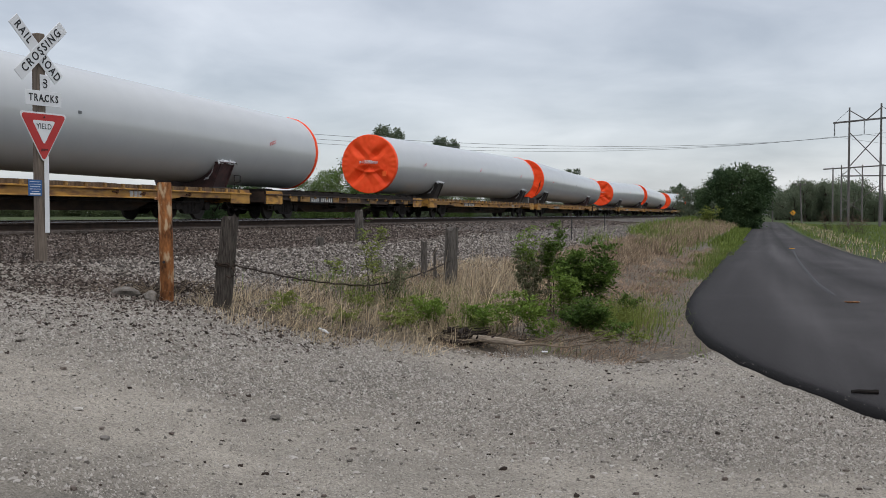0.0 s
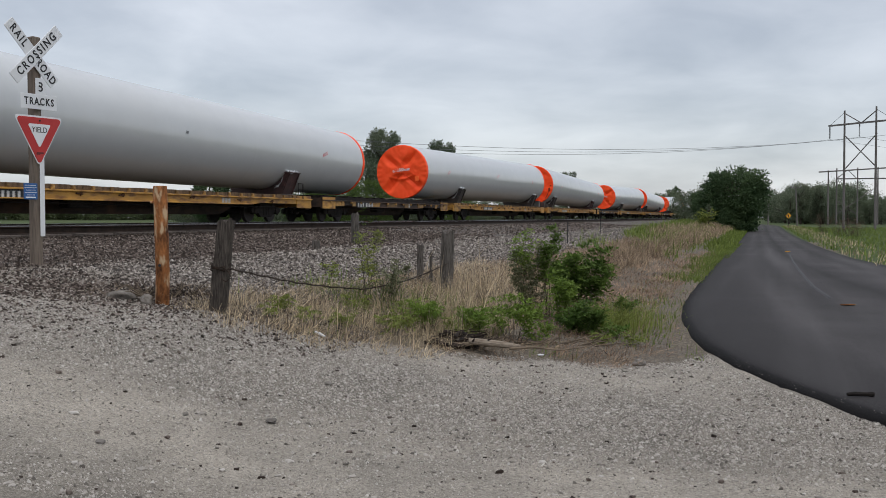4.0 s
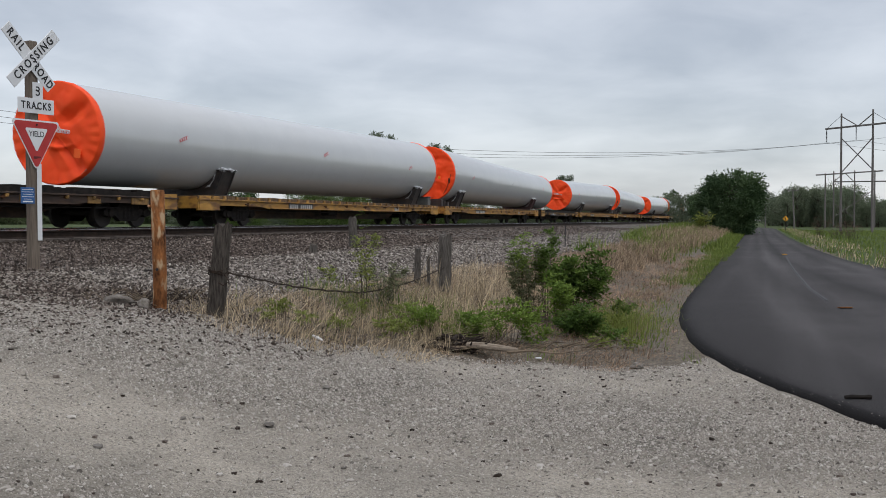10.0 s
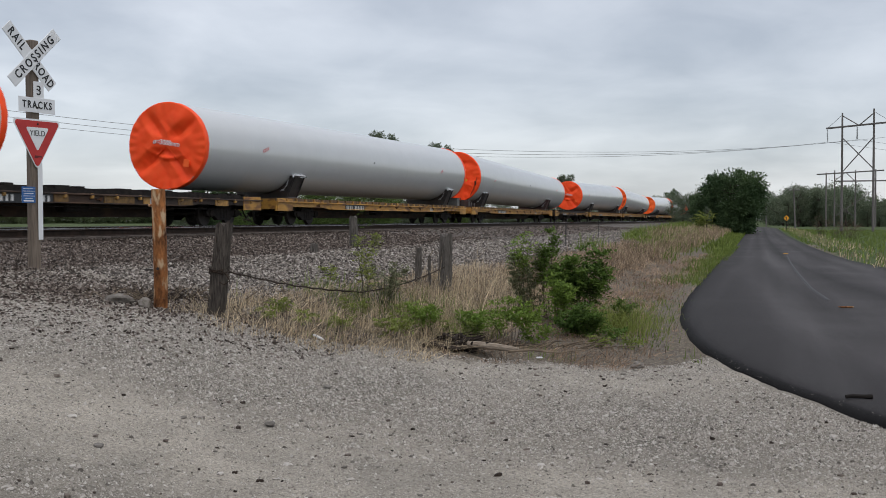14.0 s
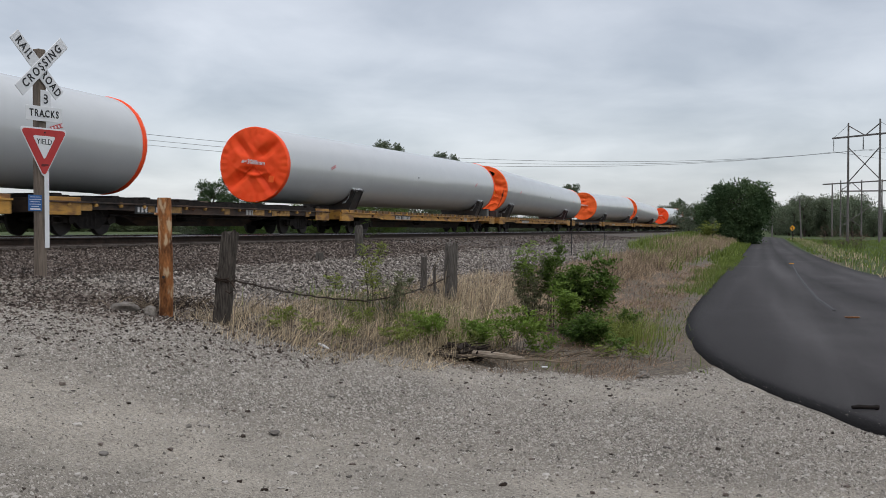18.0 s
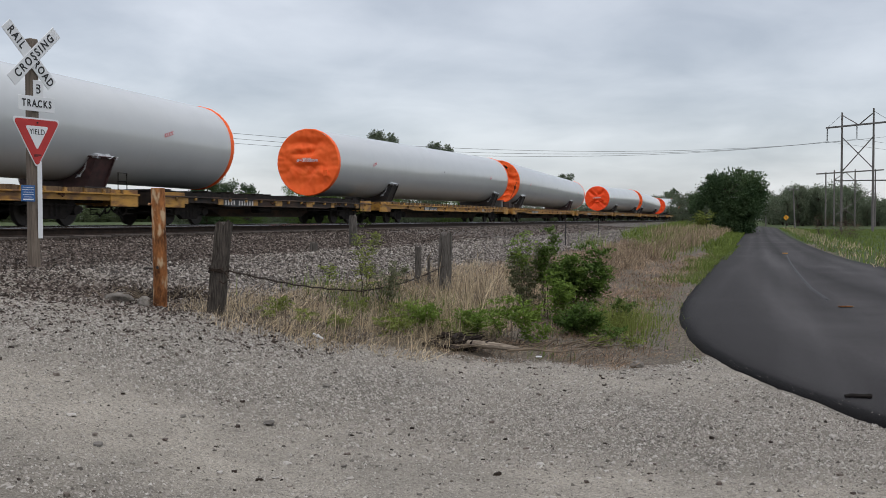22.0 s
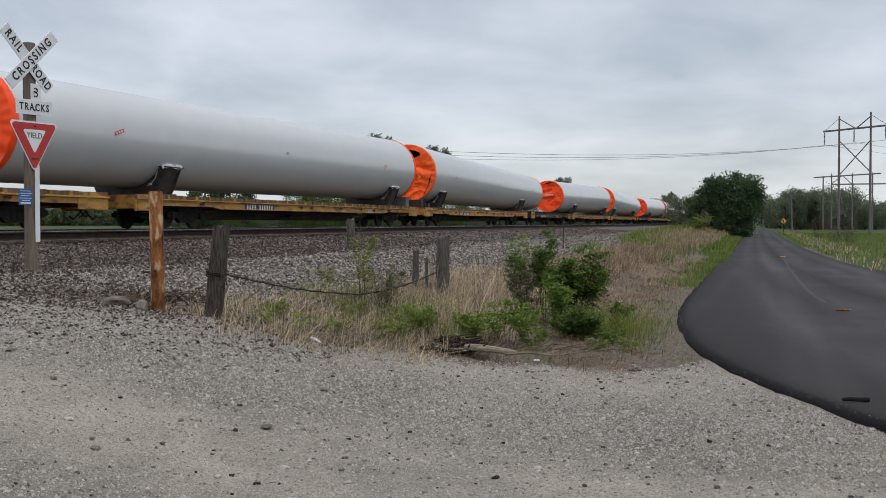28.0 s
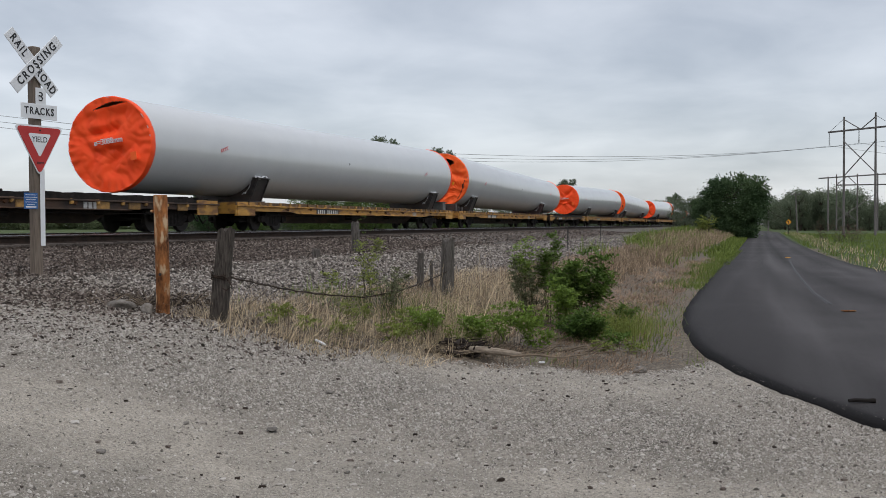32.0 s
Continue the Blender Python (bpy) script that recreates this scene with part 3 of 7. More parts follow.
def make_ground():
    ss = steps((-900, -100, 100), (-100, -20, 8), (-20, -2, 1.0), (-2, 24, 0.14), (24, 60, 0.5), (60, 260, 4), (260, 900, 40), (900, 3000, 300))
    ws = steps((-1500, -200, 130), (-200, -20, 10), (-20, -6, 1.0), (-6, 14, 0.14), (14, 30, 0.5), (30, 60, 3), (60, 300, 20), (300, 2000, 170))
    S, Wd = np.meshgrid(ss, ws, indexing="ij")
    X = ALONG.x * S + ACROSS.x * Wd
    Y = ALONG.y * S + ACROSS.y * Wd
    Z = height(S, Wd)
    near = np.exp(-((S / 60) ** 2))
    Z = Z + near * (0.018 * wobble(X, Y, 1.0) + 0.007 * wobble(X, Y, 3.7) + 0.004 * wobble(Y, X, 8.1))
    # the bed under the asphalt is graded down
    Z = Z - 0.05 * ((X > edge_x(Y) + 0.2) & (Wd > -3.0) & (Y > -10) & (Y < 60))
    n, m = S.shape
    idx = np.arange(n * m).reshape(n, m)
    faces = np.stack([idx[:-1, :-1], idx[1:, :-1], idx[1:, 1:], idx[:-1, 1:]], -1).reshape(-1, 4)
    me = array_mesh("ground", np.stack([X, Y, Z], -1).reshape(-1, 3), faces, GROUND, True)
    # zones: red gravel lot, green grass, blue ballast
    jit = 0.22 * wobble(X, Y, 2.1) + 0.12 * wobble(Y, X, 6.0)
    lot = (Y + jit < verge_line(X)) & (X < edge_x(Y) + 1.0) & (Y > -25)
    lot |= (Wd > 5.6) & (Wd < 9.5) & (S < 11.5 + jit) & (S > -30)
    bal = (Wd + jit > np.interp(S, [12, 18, 60], [5.7, 5.3, 5.6])) & (Wd < 25.5) & ~((S < 11.0) & (Wd < 8.8))
    field = (Wd < -3.2 + jit) | (Wd > 26) | ((Wd < 2.1 + 0.5 * jit) & (S > 70)) | (S > 320)
    col = np.zeros((n, m, 4), dtype=np.float32)
    col[..., 0], col[..., 1], col[..., 2], col[..., 3] = lot, field & ~lot, bal & ~lot, 1
    shoulder = (Wd > 1.2) & (Wd < 2.2) & ~lot & (S > 12) & (S < 24)
    col[..., 0] = np.maximum(col[..., 0], shoulder * 0.06)
    at2 = me.color_attributes.new("zone", "FLOAT_COLOR", "POINT")
    at2.data.foreach_set("color", col.ravel())
    d = np.where(lot, dusty(X, Y), 0.35).astype(np.float32)
    me.color_attributes.new("dust", "FLOAT_COLOR", "POINT").data.foreach_set("color", np.stack([d, d, d, np.ones_like(d)], -1).ravel())
    tagged(new("ground", me), "grey gravel lot running into dry verge, field and ballast bank", "ground", kind="structure")


make_ground()


def make_road():
    """Fresh asphalt along the railway, widening at the gravel lot, with a raised edge."""
    left = [Vector((x, y, 0)) for x, y in ROAD_LEFT] + [at(s, 1.45 + (s - 52) * 0.006) for s in range(52, 206, 8)]
    right = [Vector((x, y, 0)) for x, y in [(16, -20), (14, -9), (12.4, -1), (11.6, 4), (11.2, 7.5), (11.2, 9), (11.3, 10.4), (11.6, 12.2), (12.2, 15.0), (12.2, 19.0), (12.5, 23.0), (15.45, 37.6)]] + [at(s, float(np.interp(s, [52, 68, 105, 204], [-2.75, -2.45, -2.2, -2.34]))) for s in range(52, 206, 8)]
    # far off it swings to the left, then runs on beside the line
    for k in range(1, 13):
        u = k / 12
        shift = 6.0 * (3 * u * u - 2 * u ** 3)
        left.append(at(204 + 60 * u, 2.36 + shift))
        right.append(at(204 + 60 * u, -2.34 + shift))
    left.append(at(520, 8.4))
    right.append(at(520, 3.7))
    # even out both edges
    def fine(line, n):
        d = np.cumsum([0] + [(b - a).length for a, b in zip(line, line[1:])])
        t = np.concatenate([np.linspace(0, 0.12, n // 2, endpoint=False), np.linspace(0.12, 1, n // 2)]) * d[-1]
        return np.stack([np.interp(t, d, [p.x for p in line]), np.interp(t, d, [p.y for p in line])], -1)
    A, B = fine(left, 240), fine(right, 240)
    # the kerbless edge is laid in one smooth sweep
    ker = np.array([1, 2, 3, 4, 3, 2, 1]) / 16
    for P in (A, B):
        for _ in range(6):
            for k in (0, 1):
                P[3:-3, k] = np.convolve(P[:, k], ker, "valid")
    rag = np.array([0.006 * math.sin(i * 2.3) + 0.006 * math.sin(i * 5.1 + 1) for i in range(240)])
    A = A + np.stack([rag - 0.05, rag * 0.3], -1)
    # across: share of the width, height, wear
    cols = [(-0.05, -0.120, 0.25), (0.0, 0.020, 0.25), (0.009, 0.055, 0.30), (0.018, 0.058, 0.62), (0.035, 0.062, 0.85), (0.07, 0.066, 0.92), (0.13, 0.070, 1.0), (0.20, 0.073, 1.4), (0.30, 0.077, 1.0), (0.38, 0.080, 1.4), (0.46, 0.083, 1.0), (0.5, 0.085, 0.75), (0.56, 0.084, 1.15), (0.66, 0.080, 1.4), (0.76, 0.075, 1.0), (0.86, 0.070, 1.35), (0.94, 0.067, 0.9), (0.97, 0.065, 0.65), (0.995, 0.050, 0.5), (1.0, -0.120, 0.5)]
    rows = []
    for a, b in zip(A, B):
        wide = np.linalg.norm(b - a)
        for u, z, _ in cols:
            off = u if u >= 0 else u / wide
            p = a + (b - a) * off
            rows.append((p[0], p[1], z + ground_at(p[0], p[1]) * 0.0))
    n, m = 240, len(cols)
    idx = np.arange(n * m).reshape(n, m)
    faces = np.stack([idx[:-1, :-1], idx[:-1, 1:], idx[1:, 1:], idx[1:, :-1]], -1).reshape(-1, 4)
    me = array_mesh("road", rows, faces, ASPHALT, True)
    tone = np.tile(np.array([c[2] for c in cols], dtype=np.float32), n)
    me.color_attributes.new("worn", "FLOAT_COLOR", "POINT").data.foreach_set("color", np.stack([tone, tone, tone, np.ones_like(tone)], -1).ravel())
    ob = new("road", me)
    tagged(ob, "freshly laid dark asphalt country road with worn wheel paths", "road", kind="structure")
    return ob


make_road()


def make_seam():
    """The lap joint where two passes of the paver meet."""
    pts = [(14.8, 43.0, 0.086), (11.8, 33.8, 0.086), (9.88, 27.7, 0.086), (9.17, 25.4, 0.086), (8.23, 22.35, 0.086), (7.35, 19.1, 0.086)]
    fm = Form()
    for (x0, y0, z), (x1, y1, _) in zip(pts, pts[1:]):
        fm.add([(x0 - 0.03, y0, z - 0.006), (x0 + 0.01, y0, z + 0.008), (x0 + 0.06, y0, z - 0.003), (x1 - 0.03, y1, z - 0.006), (x1 + 0.01, y1, z + 0.008), (x1 + 0.06, y1, z - 0.003)], [(0, 1, 4, 3), (1, 2, 5, 4)])
    me = fm.mesh("paving_seam", ASPHALT_PALE, 30)
    tagged(new("paving_seam", me), "raised pale lap joint in the asphalt", "road", kind="structure")


make_seam()


def make_track(name, w0, label):
    """Two rails on wooden ties; pieces built near the viewer, the rest joined."""
    th = thing(name, label, "railway track", pose(0, 0, 0), kind="structure")
    prof = [(-0.075, 0), (0.075, 0), (0.075, 0.012), (0.012, 0.035), (0.010, 0.125), (0.036, 0.14), (0.036, 0.172), (-0.036, 0.172), (-0.036, 0.14), (-0.010, 0.125), (-0.012, 0.035), (-0.075, 0.012)]
    T = pose(0, 0, 0, 0, 0, TURN)
    for dw in (-0.755, 0.755):
        fm = Form().slab([(w0 + dw + a, RAIL_TOP - 0.172 + b) for a, b in prof], 0, -80, 900)
        r = part("rail", fm, STEEL_RAIL, th)
        r.matrix_local = T
        fm = Form().slab([(w0 + dw + a, RAIL_TOP + b) for a, b in ((-0.03, 0), (0.03, 0), (0.022, 0.004), (-0.022, 0.004))], 0, -80, 900)
        h = part("rail_head", fm, RAIL_SHINE, r, "polished running surface")
    tie = Form().box((0, 0, 0), (0.23, 2.6, 0.17), 0.012).mesh("tie", TIE_WOOD, 30)
    rng = random.Random(int(w0 * 10))
    for k in range(130):
        ob = new("tie", tie)
        ob.parent = th
        ob.matrix_local = Matrix.Translation(at(8 + k * 0.5, w0 + rng.uniform(-0.04, 0.04), RAIL_TOP - 0.172 - 0.08)) @ pose(0, 0, 0, 0, 0, TURN + rng.uniform(-0.7, 0.7))
    rest = Form()
    for k in range(330):
        rest.box((73 + k * 0.5, w0, RAIL_TOP - 0.172 - 0.08), (0.23, 2.6, 0.17))
    o = part("far_ties", rest, TIE_WOOD, th)
    tagged(o, kind="stuff")
    o.matrix_local = T
    return th


make_track("track_1", NEAR_TRACK, "brown steel rails on dark wooden ties in ballast")
make_track("track_2", TRAIN_TRACK, "rails under the passing freight train")

# ---------------------------------------------------------------- the train
TT = pose(0, 0, 0, 0, 0, TURN)
MOVING = []


def sill_outline(L):
    """Side sill seen from the side: deeper ends, notched over the trucks."""
    h = L / 2
    top = 0.97
    return [(-h, top), (h, top), (h, 0.57), (h - 1.15, 0.57), (h - 1.35, 0.75), (h - 4.6, 0.75), (h - 5.3, 0.675), (-h + 5.3, 0.675), (-h + 4.6, 0.75), (-h + 1.35, 0.75), (-h + 1.15, 0.57), (-h, 0.57)]


def disc_wheel(r=0.44):
    fm = Form()
    for y in (-0.76, 0.76):
        sgn = 1 if y > 0 else -1
        fm.tube([(0, y - 0.03 * sgn, 0), (0, y - 0.065 * sgn, 0), (0, y - 0.064 * sgn, 0), (0, y + 0.06 * sgn, 0), (0, y + 0.066 * sgn, 0)], [r - 0.09, r + 0.02, r, r - 0.004, r - 0.07], 22)
        fm.tube([(0, y, 0), (0, y + 0.09 * sgn, 0)], 0.13, 12)
    fm.tube([(0, -1.0, 0), (0, 1.0, 0)], 0.075, 10)
    return fm


SHARED = {}


def shared(key, build):
    if key not in SHARED:
        SHARED[key] = build()
    return SHARED[key]


def side_frame():
    out = [(-1.22, 0.52), (-1.05, 0.60), (-0.62, 0.56), (-0.38, 0.80), (0.38, 0.80), (0.62, 0.56), (1.05, 0.60), (1.22, 0.52), (1.2, 0.40), (1.0, 0.34), (0.72, 0.40), (0.42, 0.20), (-0.42, 0.20), (-0.72, 0.40), (-1.0, 0.34), (-1.2, 0.40)]
    fm = Form().slab(out, 1, -0.08, 0.08)
    for x in (-0.89, 0.89):
        fm.tube([(x, -0.12, 0.45), (x, 0.12, 0.45)], 0.13, 12)
    for x in (-0.2, 0, 0.2):
        fm.tube([(x, 0.02, 0.28), (x, 0.02, 0.66)], 0.085, 8)
    return fm


SADDLE_FOOT, SADDLE_TOP = 1.10, 1.47


def saddle_mesh(R, zc, mat, thick=0.95):
    """A cradle flaring up from the deck: its top is hollowed to the tube's radius R about the axis height zc."""
    R = R + 0.015
    a1 = math.asin(1.30 / R)
    arc = [(R * math.sin(a1 - 2 * a1 * k / 18), zc - R * math.cos(a1 - 2 * a1 * k / 18)) for k in range(19)]
    top = arc[0][1]
    out = [(-SADDLE_FOOT, 1.11), (SADDLE_FOOT, 1.11), (SADDLE_TOP, top)] + arc + [(-SADDLE_TOP, top)]
    return Form().slab(out, 0, -thick / 2, thick / 2).mesh("saddle", mat, 25)


def saddle_rib(rx, top, mat):
    """A flat rib down the cradle's leaning outer face."""
    out = [(-SADDLE_FOOT, 1.12), (-SADDLE_FOOT - 0.06, 1.12), (-SADDLE_TOP - 0.05, top - 0.03), (-SADDLE_TOP, top - 0.03)]
    return Form().slab(out, 0, rx - 0.022, rx + 0.022).mesh("rib", mat, 25)


def saddle_strap(top):
    """A loose webbing strap hanging over the cradle's end face."""
    pts = [(-0.50, -1.22, top - 0.12), (-0.51, -1.16, top - 0.34), (-0.53, -1.02, top - 0.52), (-0.54, -0.86, top - 0.60)]
    return Form().tube(pts, 0.014, 5).box((-0.54, -0.98, top - 0.55), (0.03, 0.12, 0.07), 0.008).mesh("tie_strap", WRAP, 30)


def wrap_mesh(seed, top):
    """Crumpled plastic under the strap on top of a saddle's horn."""
    rng = random.Random(seed)
    fm = Form()
    nx, ny = 9, 5
    vs = []
    for i in range(nx):
        for j in range(ny):
            vs.append(((i / (nx - 1) - 0.5) * (1.30 - 0.12 * j) + rng.uniform(-0.05, 0.05), -1.52 + j * 0.045 + rng.uniform(-0.03, 0.03), top + 0.015 + 0.10 * j / ny + rng.uniform(-0.09, 0.07)))
    fs = [(i * ny + j, (i + 1) * ny + j, (i + 1) * ny + j + 1, i * ny + j + 1) for i in range(nx - 1) for j in range(ny - 1)]
    fm.add(vs, fs)
    fm.add([(a, b - 0.012, c + 0.012) for a, b, c in vs], fs)
    return fm.mesh("wrap", WRAP, 0)


def truck(parent, x):
    tr = new("truck")
    tr.parent = parent
    tr.matrix_local = pose(x, 0, 0)
    for y in (-1.02, 1.02):
        o = part("side_frame", shared("side_frame", lambda: side_frame().mesh("side_frame", UNDER, 30)), None, tr)
        o.matrix_local = pose(0, y, 0, 0, 0, 0 if y > 0 else 180)
    for dx in (-0.89, 0.89):
        o = part("wheelset", shared("wheelset", lambda: disc_wheel().mesh("wheelset", WHEEL, 40)), None, tr)
        o.matrix_local = pose(dx, 0, 0.45)
    part("bolster", shared("bolster", lambda: Form().box((0, 0, 0.62), (0.42, 2.1, 0.28), 0.03).mesh("bolster", UNDER, 30)), None, tr)
    return tr


def flatcar(L, loaded, sill_mat, label, seed, marks=True):
    """A flatcar, its middle over the origin, rail top at z = 0; local x runs away along the train."""
    rng = random.Random(seed)
    car = thing("flatcar", label, "railway flatcar", Matrix(), "flatcars of the train")
    h = L / 2
    key = ("car", L)
    rough = not loaded and L < 22
    part("deck", shared((key, "deck", rough), lambda: deck_form(L, rough).mesh("deck", UNDER if rough else DECK_WOOD, 30)), None, car, "dark worn deck boards")
    for sg in (-1, 1):
        ck = (key, "sill", sg, sill_mat.name)
        part("side_sill", shared(ck, lambda: Form().slab(sill_outline(L), 1, sg * 1.36, sg * 1.42).mesh("side_sill", sill_mat, 30)), None, car)
        part("sill_flange", shared((ck, "fl"), lambda: Form().box((0, sg * 1.44, 0.945), (L, 0.10, 0.05), 0.008).box((0, sg * 1.44, 0.69), (L - 10.8, 0.09, 0.035), 0.008).mesh("sill_flange", sill_mat, 30)), None, car)
    cs = [(-h + 0.3, 0.98), (h - 0.3, 0.98), (h - 0.3, 0.70), (h - 4.6, 0.66), (h - 5.8, 0.30), (-h + 5.8, 0.30), (-h + 4.6, 0.66), (-h + 0.3, 0.70)]
    part("center_sill", shared((key, "cs"), lambda: Form().slab(cs, 1, -0.34, 0.34).mesh("center_sill", BROWN_CAR, 30)), None, car)
    bearer = shared("bearer", lambda: Form().slab([(-1.36, 1.03), (1.36, 1.03), (1.36, 0.88), (0.3, 0.74), (-0.3, 0.74), (-1.36, 0.88)], 0, -0.06, 0.06).mesh("cross_bearer", UNDER, 30))
    nb = int(L / 2.6)
    for k in range(nb):
        o = part("cross_bearer", bearer, None, car)
        o.matrix_local = pose(-L / 2 + 1.6 + k * (L - 3.2) / (nb - 1), 0, 0)
    for sg in (-1, 1):
        o = part("end_sill", shared((key, "es", sill_mat.name), lambda: Form().box((0, 0, 0.86), (0.16, 2.8, 0.44), 0.02).box((0.12, 0, 0.80), (0.12, 0.5, 0.4), 0.02).mesh("end_sill", sill_mat, 30)), None, car)
        o.matrix_local = pose(sg * (h - 0.08), 0, 0, 0, 0, 0 if sg > 0 else 180)
        o = part("coupler", shared("coupler", coupler_mesh), None, car)
        o.matrix_local = pose(sg * h, 0, 0, 0, 0, 0 if sg > 0 else 180)
        o = part("air_hose", shared("hose", lambda: Form().tube([(-0.1, -0.6, 0.72), (0.25, -0.55, 0.42), (0.5, -0.5, 0.30), (0.75, -0.45, 0.40)], 0.03, 6).mesh("air_hose", UNDER, 30)), None, car)
        o.matrix_local = pose(sg * h, 0, 0, 0, 0, 0 if sg > 0 else 180)
        truck(car, sg * (h - 3.5 if L > 22 else h - 2.3))
        for y in (-1.42, 1.42):
            o = part("stirrup_step", shared("stirrup", stirrup_mesh), None, car)
            o.matrix_local = pose(sg * (h - 0.45), y, 0)
    # tie-down blocks along the edge of the deck
    block = shared("pocket", lambda: Form().box((0, 0, 0), (0.12, 0.07, 0.15), 0.012).box((0, -0.03, -0.02), (0.06, 0.05, 0.07), 0.01).mesh("stake_pocket", WORN_YELLOW, 30))
    n = 30 if L > 22 else 15
    for k in range(n):
        o = new("stake_pocket", block)
        o.parent = car
        o.matrix_local = pose(-h + 0.9 + k * (L - 1.8) / (n - 1), -1.45, 0.90 if rough else 1.02)
    n2 = None if rough else shared((key, "fp", sill_mat.name), lambda: far_pockets(L, n).mesh("far_pockets", sill_mat, 30))
    if n2:
        tagged(part("far_pockets", n2, None, car), kind="stuff")
    hook = shared("hook", lambda: Form().slab([(-0.15, 0.035), (0.02, 0.035), (0.05, 0.06), (0.13, 0.06), (0.13, -0.01), (0.06, -0.05), (0.02, -0.015), (-0.15, -0.005)], 1, -0.035, 0.02).mesh("tie_down_hook", CHARRED_RUST, 30))
    for k in range(9 if L > 22 else 4):
        hx = 3.0 + (k + rng.uniform(0.2, 0.8)) * (L - 6) / (9 if L > 22 else 4)
        if abs(hx - (5.2 if rough else 8.2)) < 1.45:
            continue
        o = part("tie_down_hook", hook, None, car)
        o.matrix_local = pose(hx - h, -1.425, 0.83 + rng.uniform(-0.03, 0.05), 0, rng.uniform(-8, 8), 0)
    for sg in (-1, 1):
        part("sill_end", shared((key, "sill_end", sg), lambda: Form().box((sg * (h - 0.75), -1.43, 0.83), (1.35, 0.035, 0.50), 0.008).mesh("sill_end", YELLOW, 30)), None, car, "plain yellow end of the sill")
    part("brake_rod", shared((key, "rod"), lambda: Form().tube([(-h + 3, -1.25, 0.60), (0, -1.27, 0.58), (h - 3, -1.25, 0.60)], 0.018, 6).box((-1.5, -1.0, 0.62), (1.1, 0.4, 0.34), 0.06).box((3.2, -1.05, 0.66), (0.6, 0.35, 0.25), 0.05).mesh("brake_rod", UNDER, 30)), None, car, "brake rod and air tank")
    if rough:
        for k in range(7):
            w0 = rng.choice((0.35, 0.6, 0.9, 1.5))
            o = part("sill_panel", shared(("panel", w0), lambda: Form().box((0, 0, 0), (w0, 0.03, 0.22), 0.006).mesh("sill_panel", WORN_YELLOW, 30)), None, car, "faded yellow panel")
            o.matrix_local = pose(-h + 0.9 + (k + rng.uniform(0.1, 0.7)) * (L - 2) / 7, -1.428, 0.82)
    # white number patch: bars only
    if marks:
        x0 = -h + (5.2 if rough else 8.2)
        pl = part("number_patch", shared("patch", lambda: Form().box((0, 0, 0), (2.35, 0.008, 0.26), 0).mesh("number_patch", BLACK_PAINT, 0)), None, car, "black patch with white bars")
        pl.matrix_local = pose(x0, -1.428, 0.79)
        for k in range(11):
            if k != 4:
                part("bar", shared("bar", bar_mesh), None, pl).matrix_local = pose(-1.0 + k * 0.2, 0, 0)
        lg = part("bar_mark", shared("mark", lambda: Form().box((-0.22, 0, 0), (0.16, 0.006, 0.2)).box((0, 0, 0), (0.16, 0.006, 0.2)).box((0.22, 0, 0), (0.16, 0.006, 0.2)).mesh("bar_mark", DULL_WHITE if sill_mat is BROWN_CAR else BLACK_PAINT, 0)), None, car)
        lg.matrix_local = pose(h - 7.2, -1.426, 0.80)
    if loaded:
        # cradles: place along the car, tube radius there, axis height over the rail, steel
        for x, R, zc, mat in (((-h + 2.0, 1.5572, 2.8905, SADDLE), (h - 3.65, 1.671, 3.112, SADDLE)) if loaded == 1 else ((-h + 3.65, 1.672, 3.114, SADDLE), (h - 1.75, 1.558, 2.891, MAROON))):
            o = part("saddle", shared(("saddle", R), lambda: saddle_mesh(R, zc, mat)), None, car, "dull maroon steel cradle" if mat is MAROON else "black steel cradle")
            o.matrix_local = pose(x, 0, 0)
            top = zc - math.sqrt((R + 0.015) ** 2 - 1.69)
            for rx in (-0.44, 0.44):
                part("rib", shared(("rib", R, rx), lambda: saddle_rib(rx, top, mat)), None, o)
            part("cap_plate", shared(("cap", R), lambda: Form().box((0, -1.40, top + 0.015), (1.08, 0.26, 0.04), 0.008).mesh("cap_plate", mat, 25)), None, o)
            part("foot_plate", shared("foot_plate", lambda: Form().box((0, -1.12, 1.13), (1.25, 0.24, 0.04), 0.008).mesh("foot_plate", SADDLE, 25)), None, o)
            part("wrap", shared(("wrap", R, seed % 3), lambda: wrap_mesh(seed % 3, top)), None, o, "crumpled plastic padding")
            part("tie_strap", shared(("tie_strap", R), lambda: saddle_strap(top)), None, o, "loose pale webbing strap")
        if loaded == 2:
            o = part("bracing_block", shared("bracing", bracing_mesh), None, car, "dark steel bracing box on the deck")
            o.matrix_local = pose(-h + 0.45, 0, 0)
        else:
            o = part("end_box", shared("end_box", end_box_mesh), None, car, "pale grey steel box on the deck's end")
            o.matrix_local = pose(h - 1.2, 0, 0)
        o = part("brake_stand", shared("stand", stand_mesh), None, car, "thin steel handbrake stand")
        o.matrix_local = pose(h - 0.35, -1.1, 0)
    else:
        for k in range(3):
            o = part("loose_plank", shared("plank", lambda: Form().box((0, 0, 0), (2.4, 0.22, 0.07), 0.008).mesh("loose_plank", DEAD_WOOD, 30)), None, car)
            o.matrix_local = pose(rng.uniform(-h + 2, h - 2), rng.uniform(-1.0, 0.9), 1.155, 0, 0, rng.uniform(-8, 8))
    return car


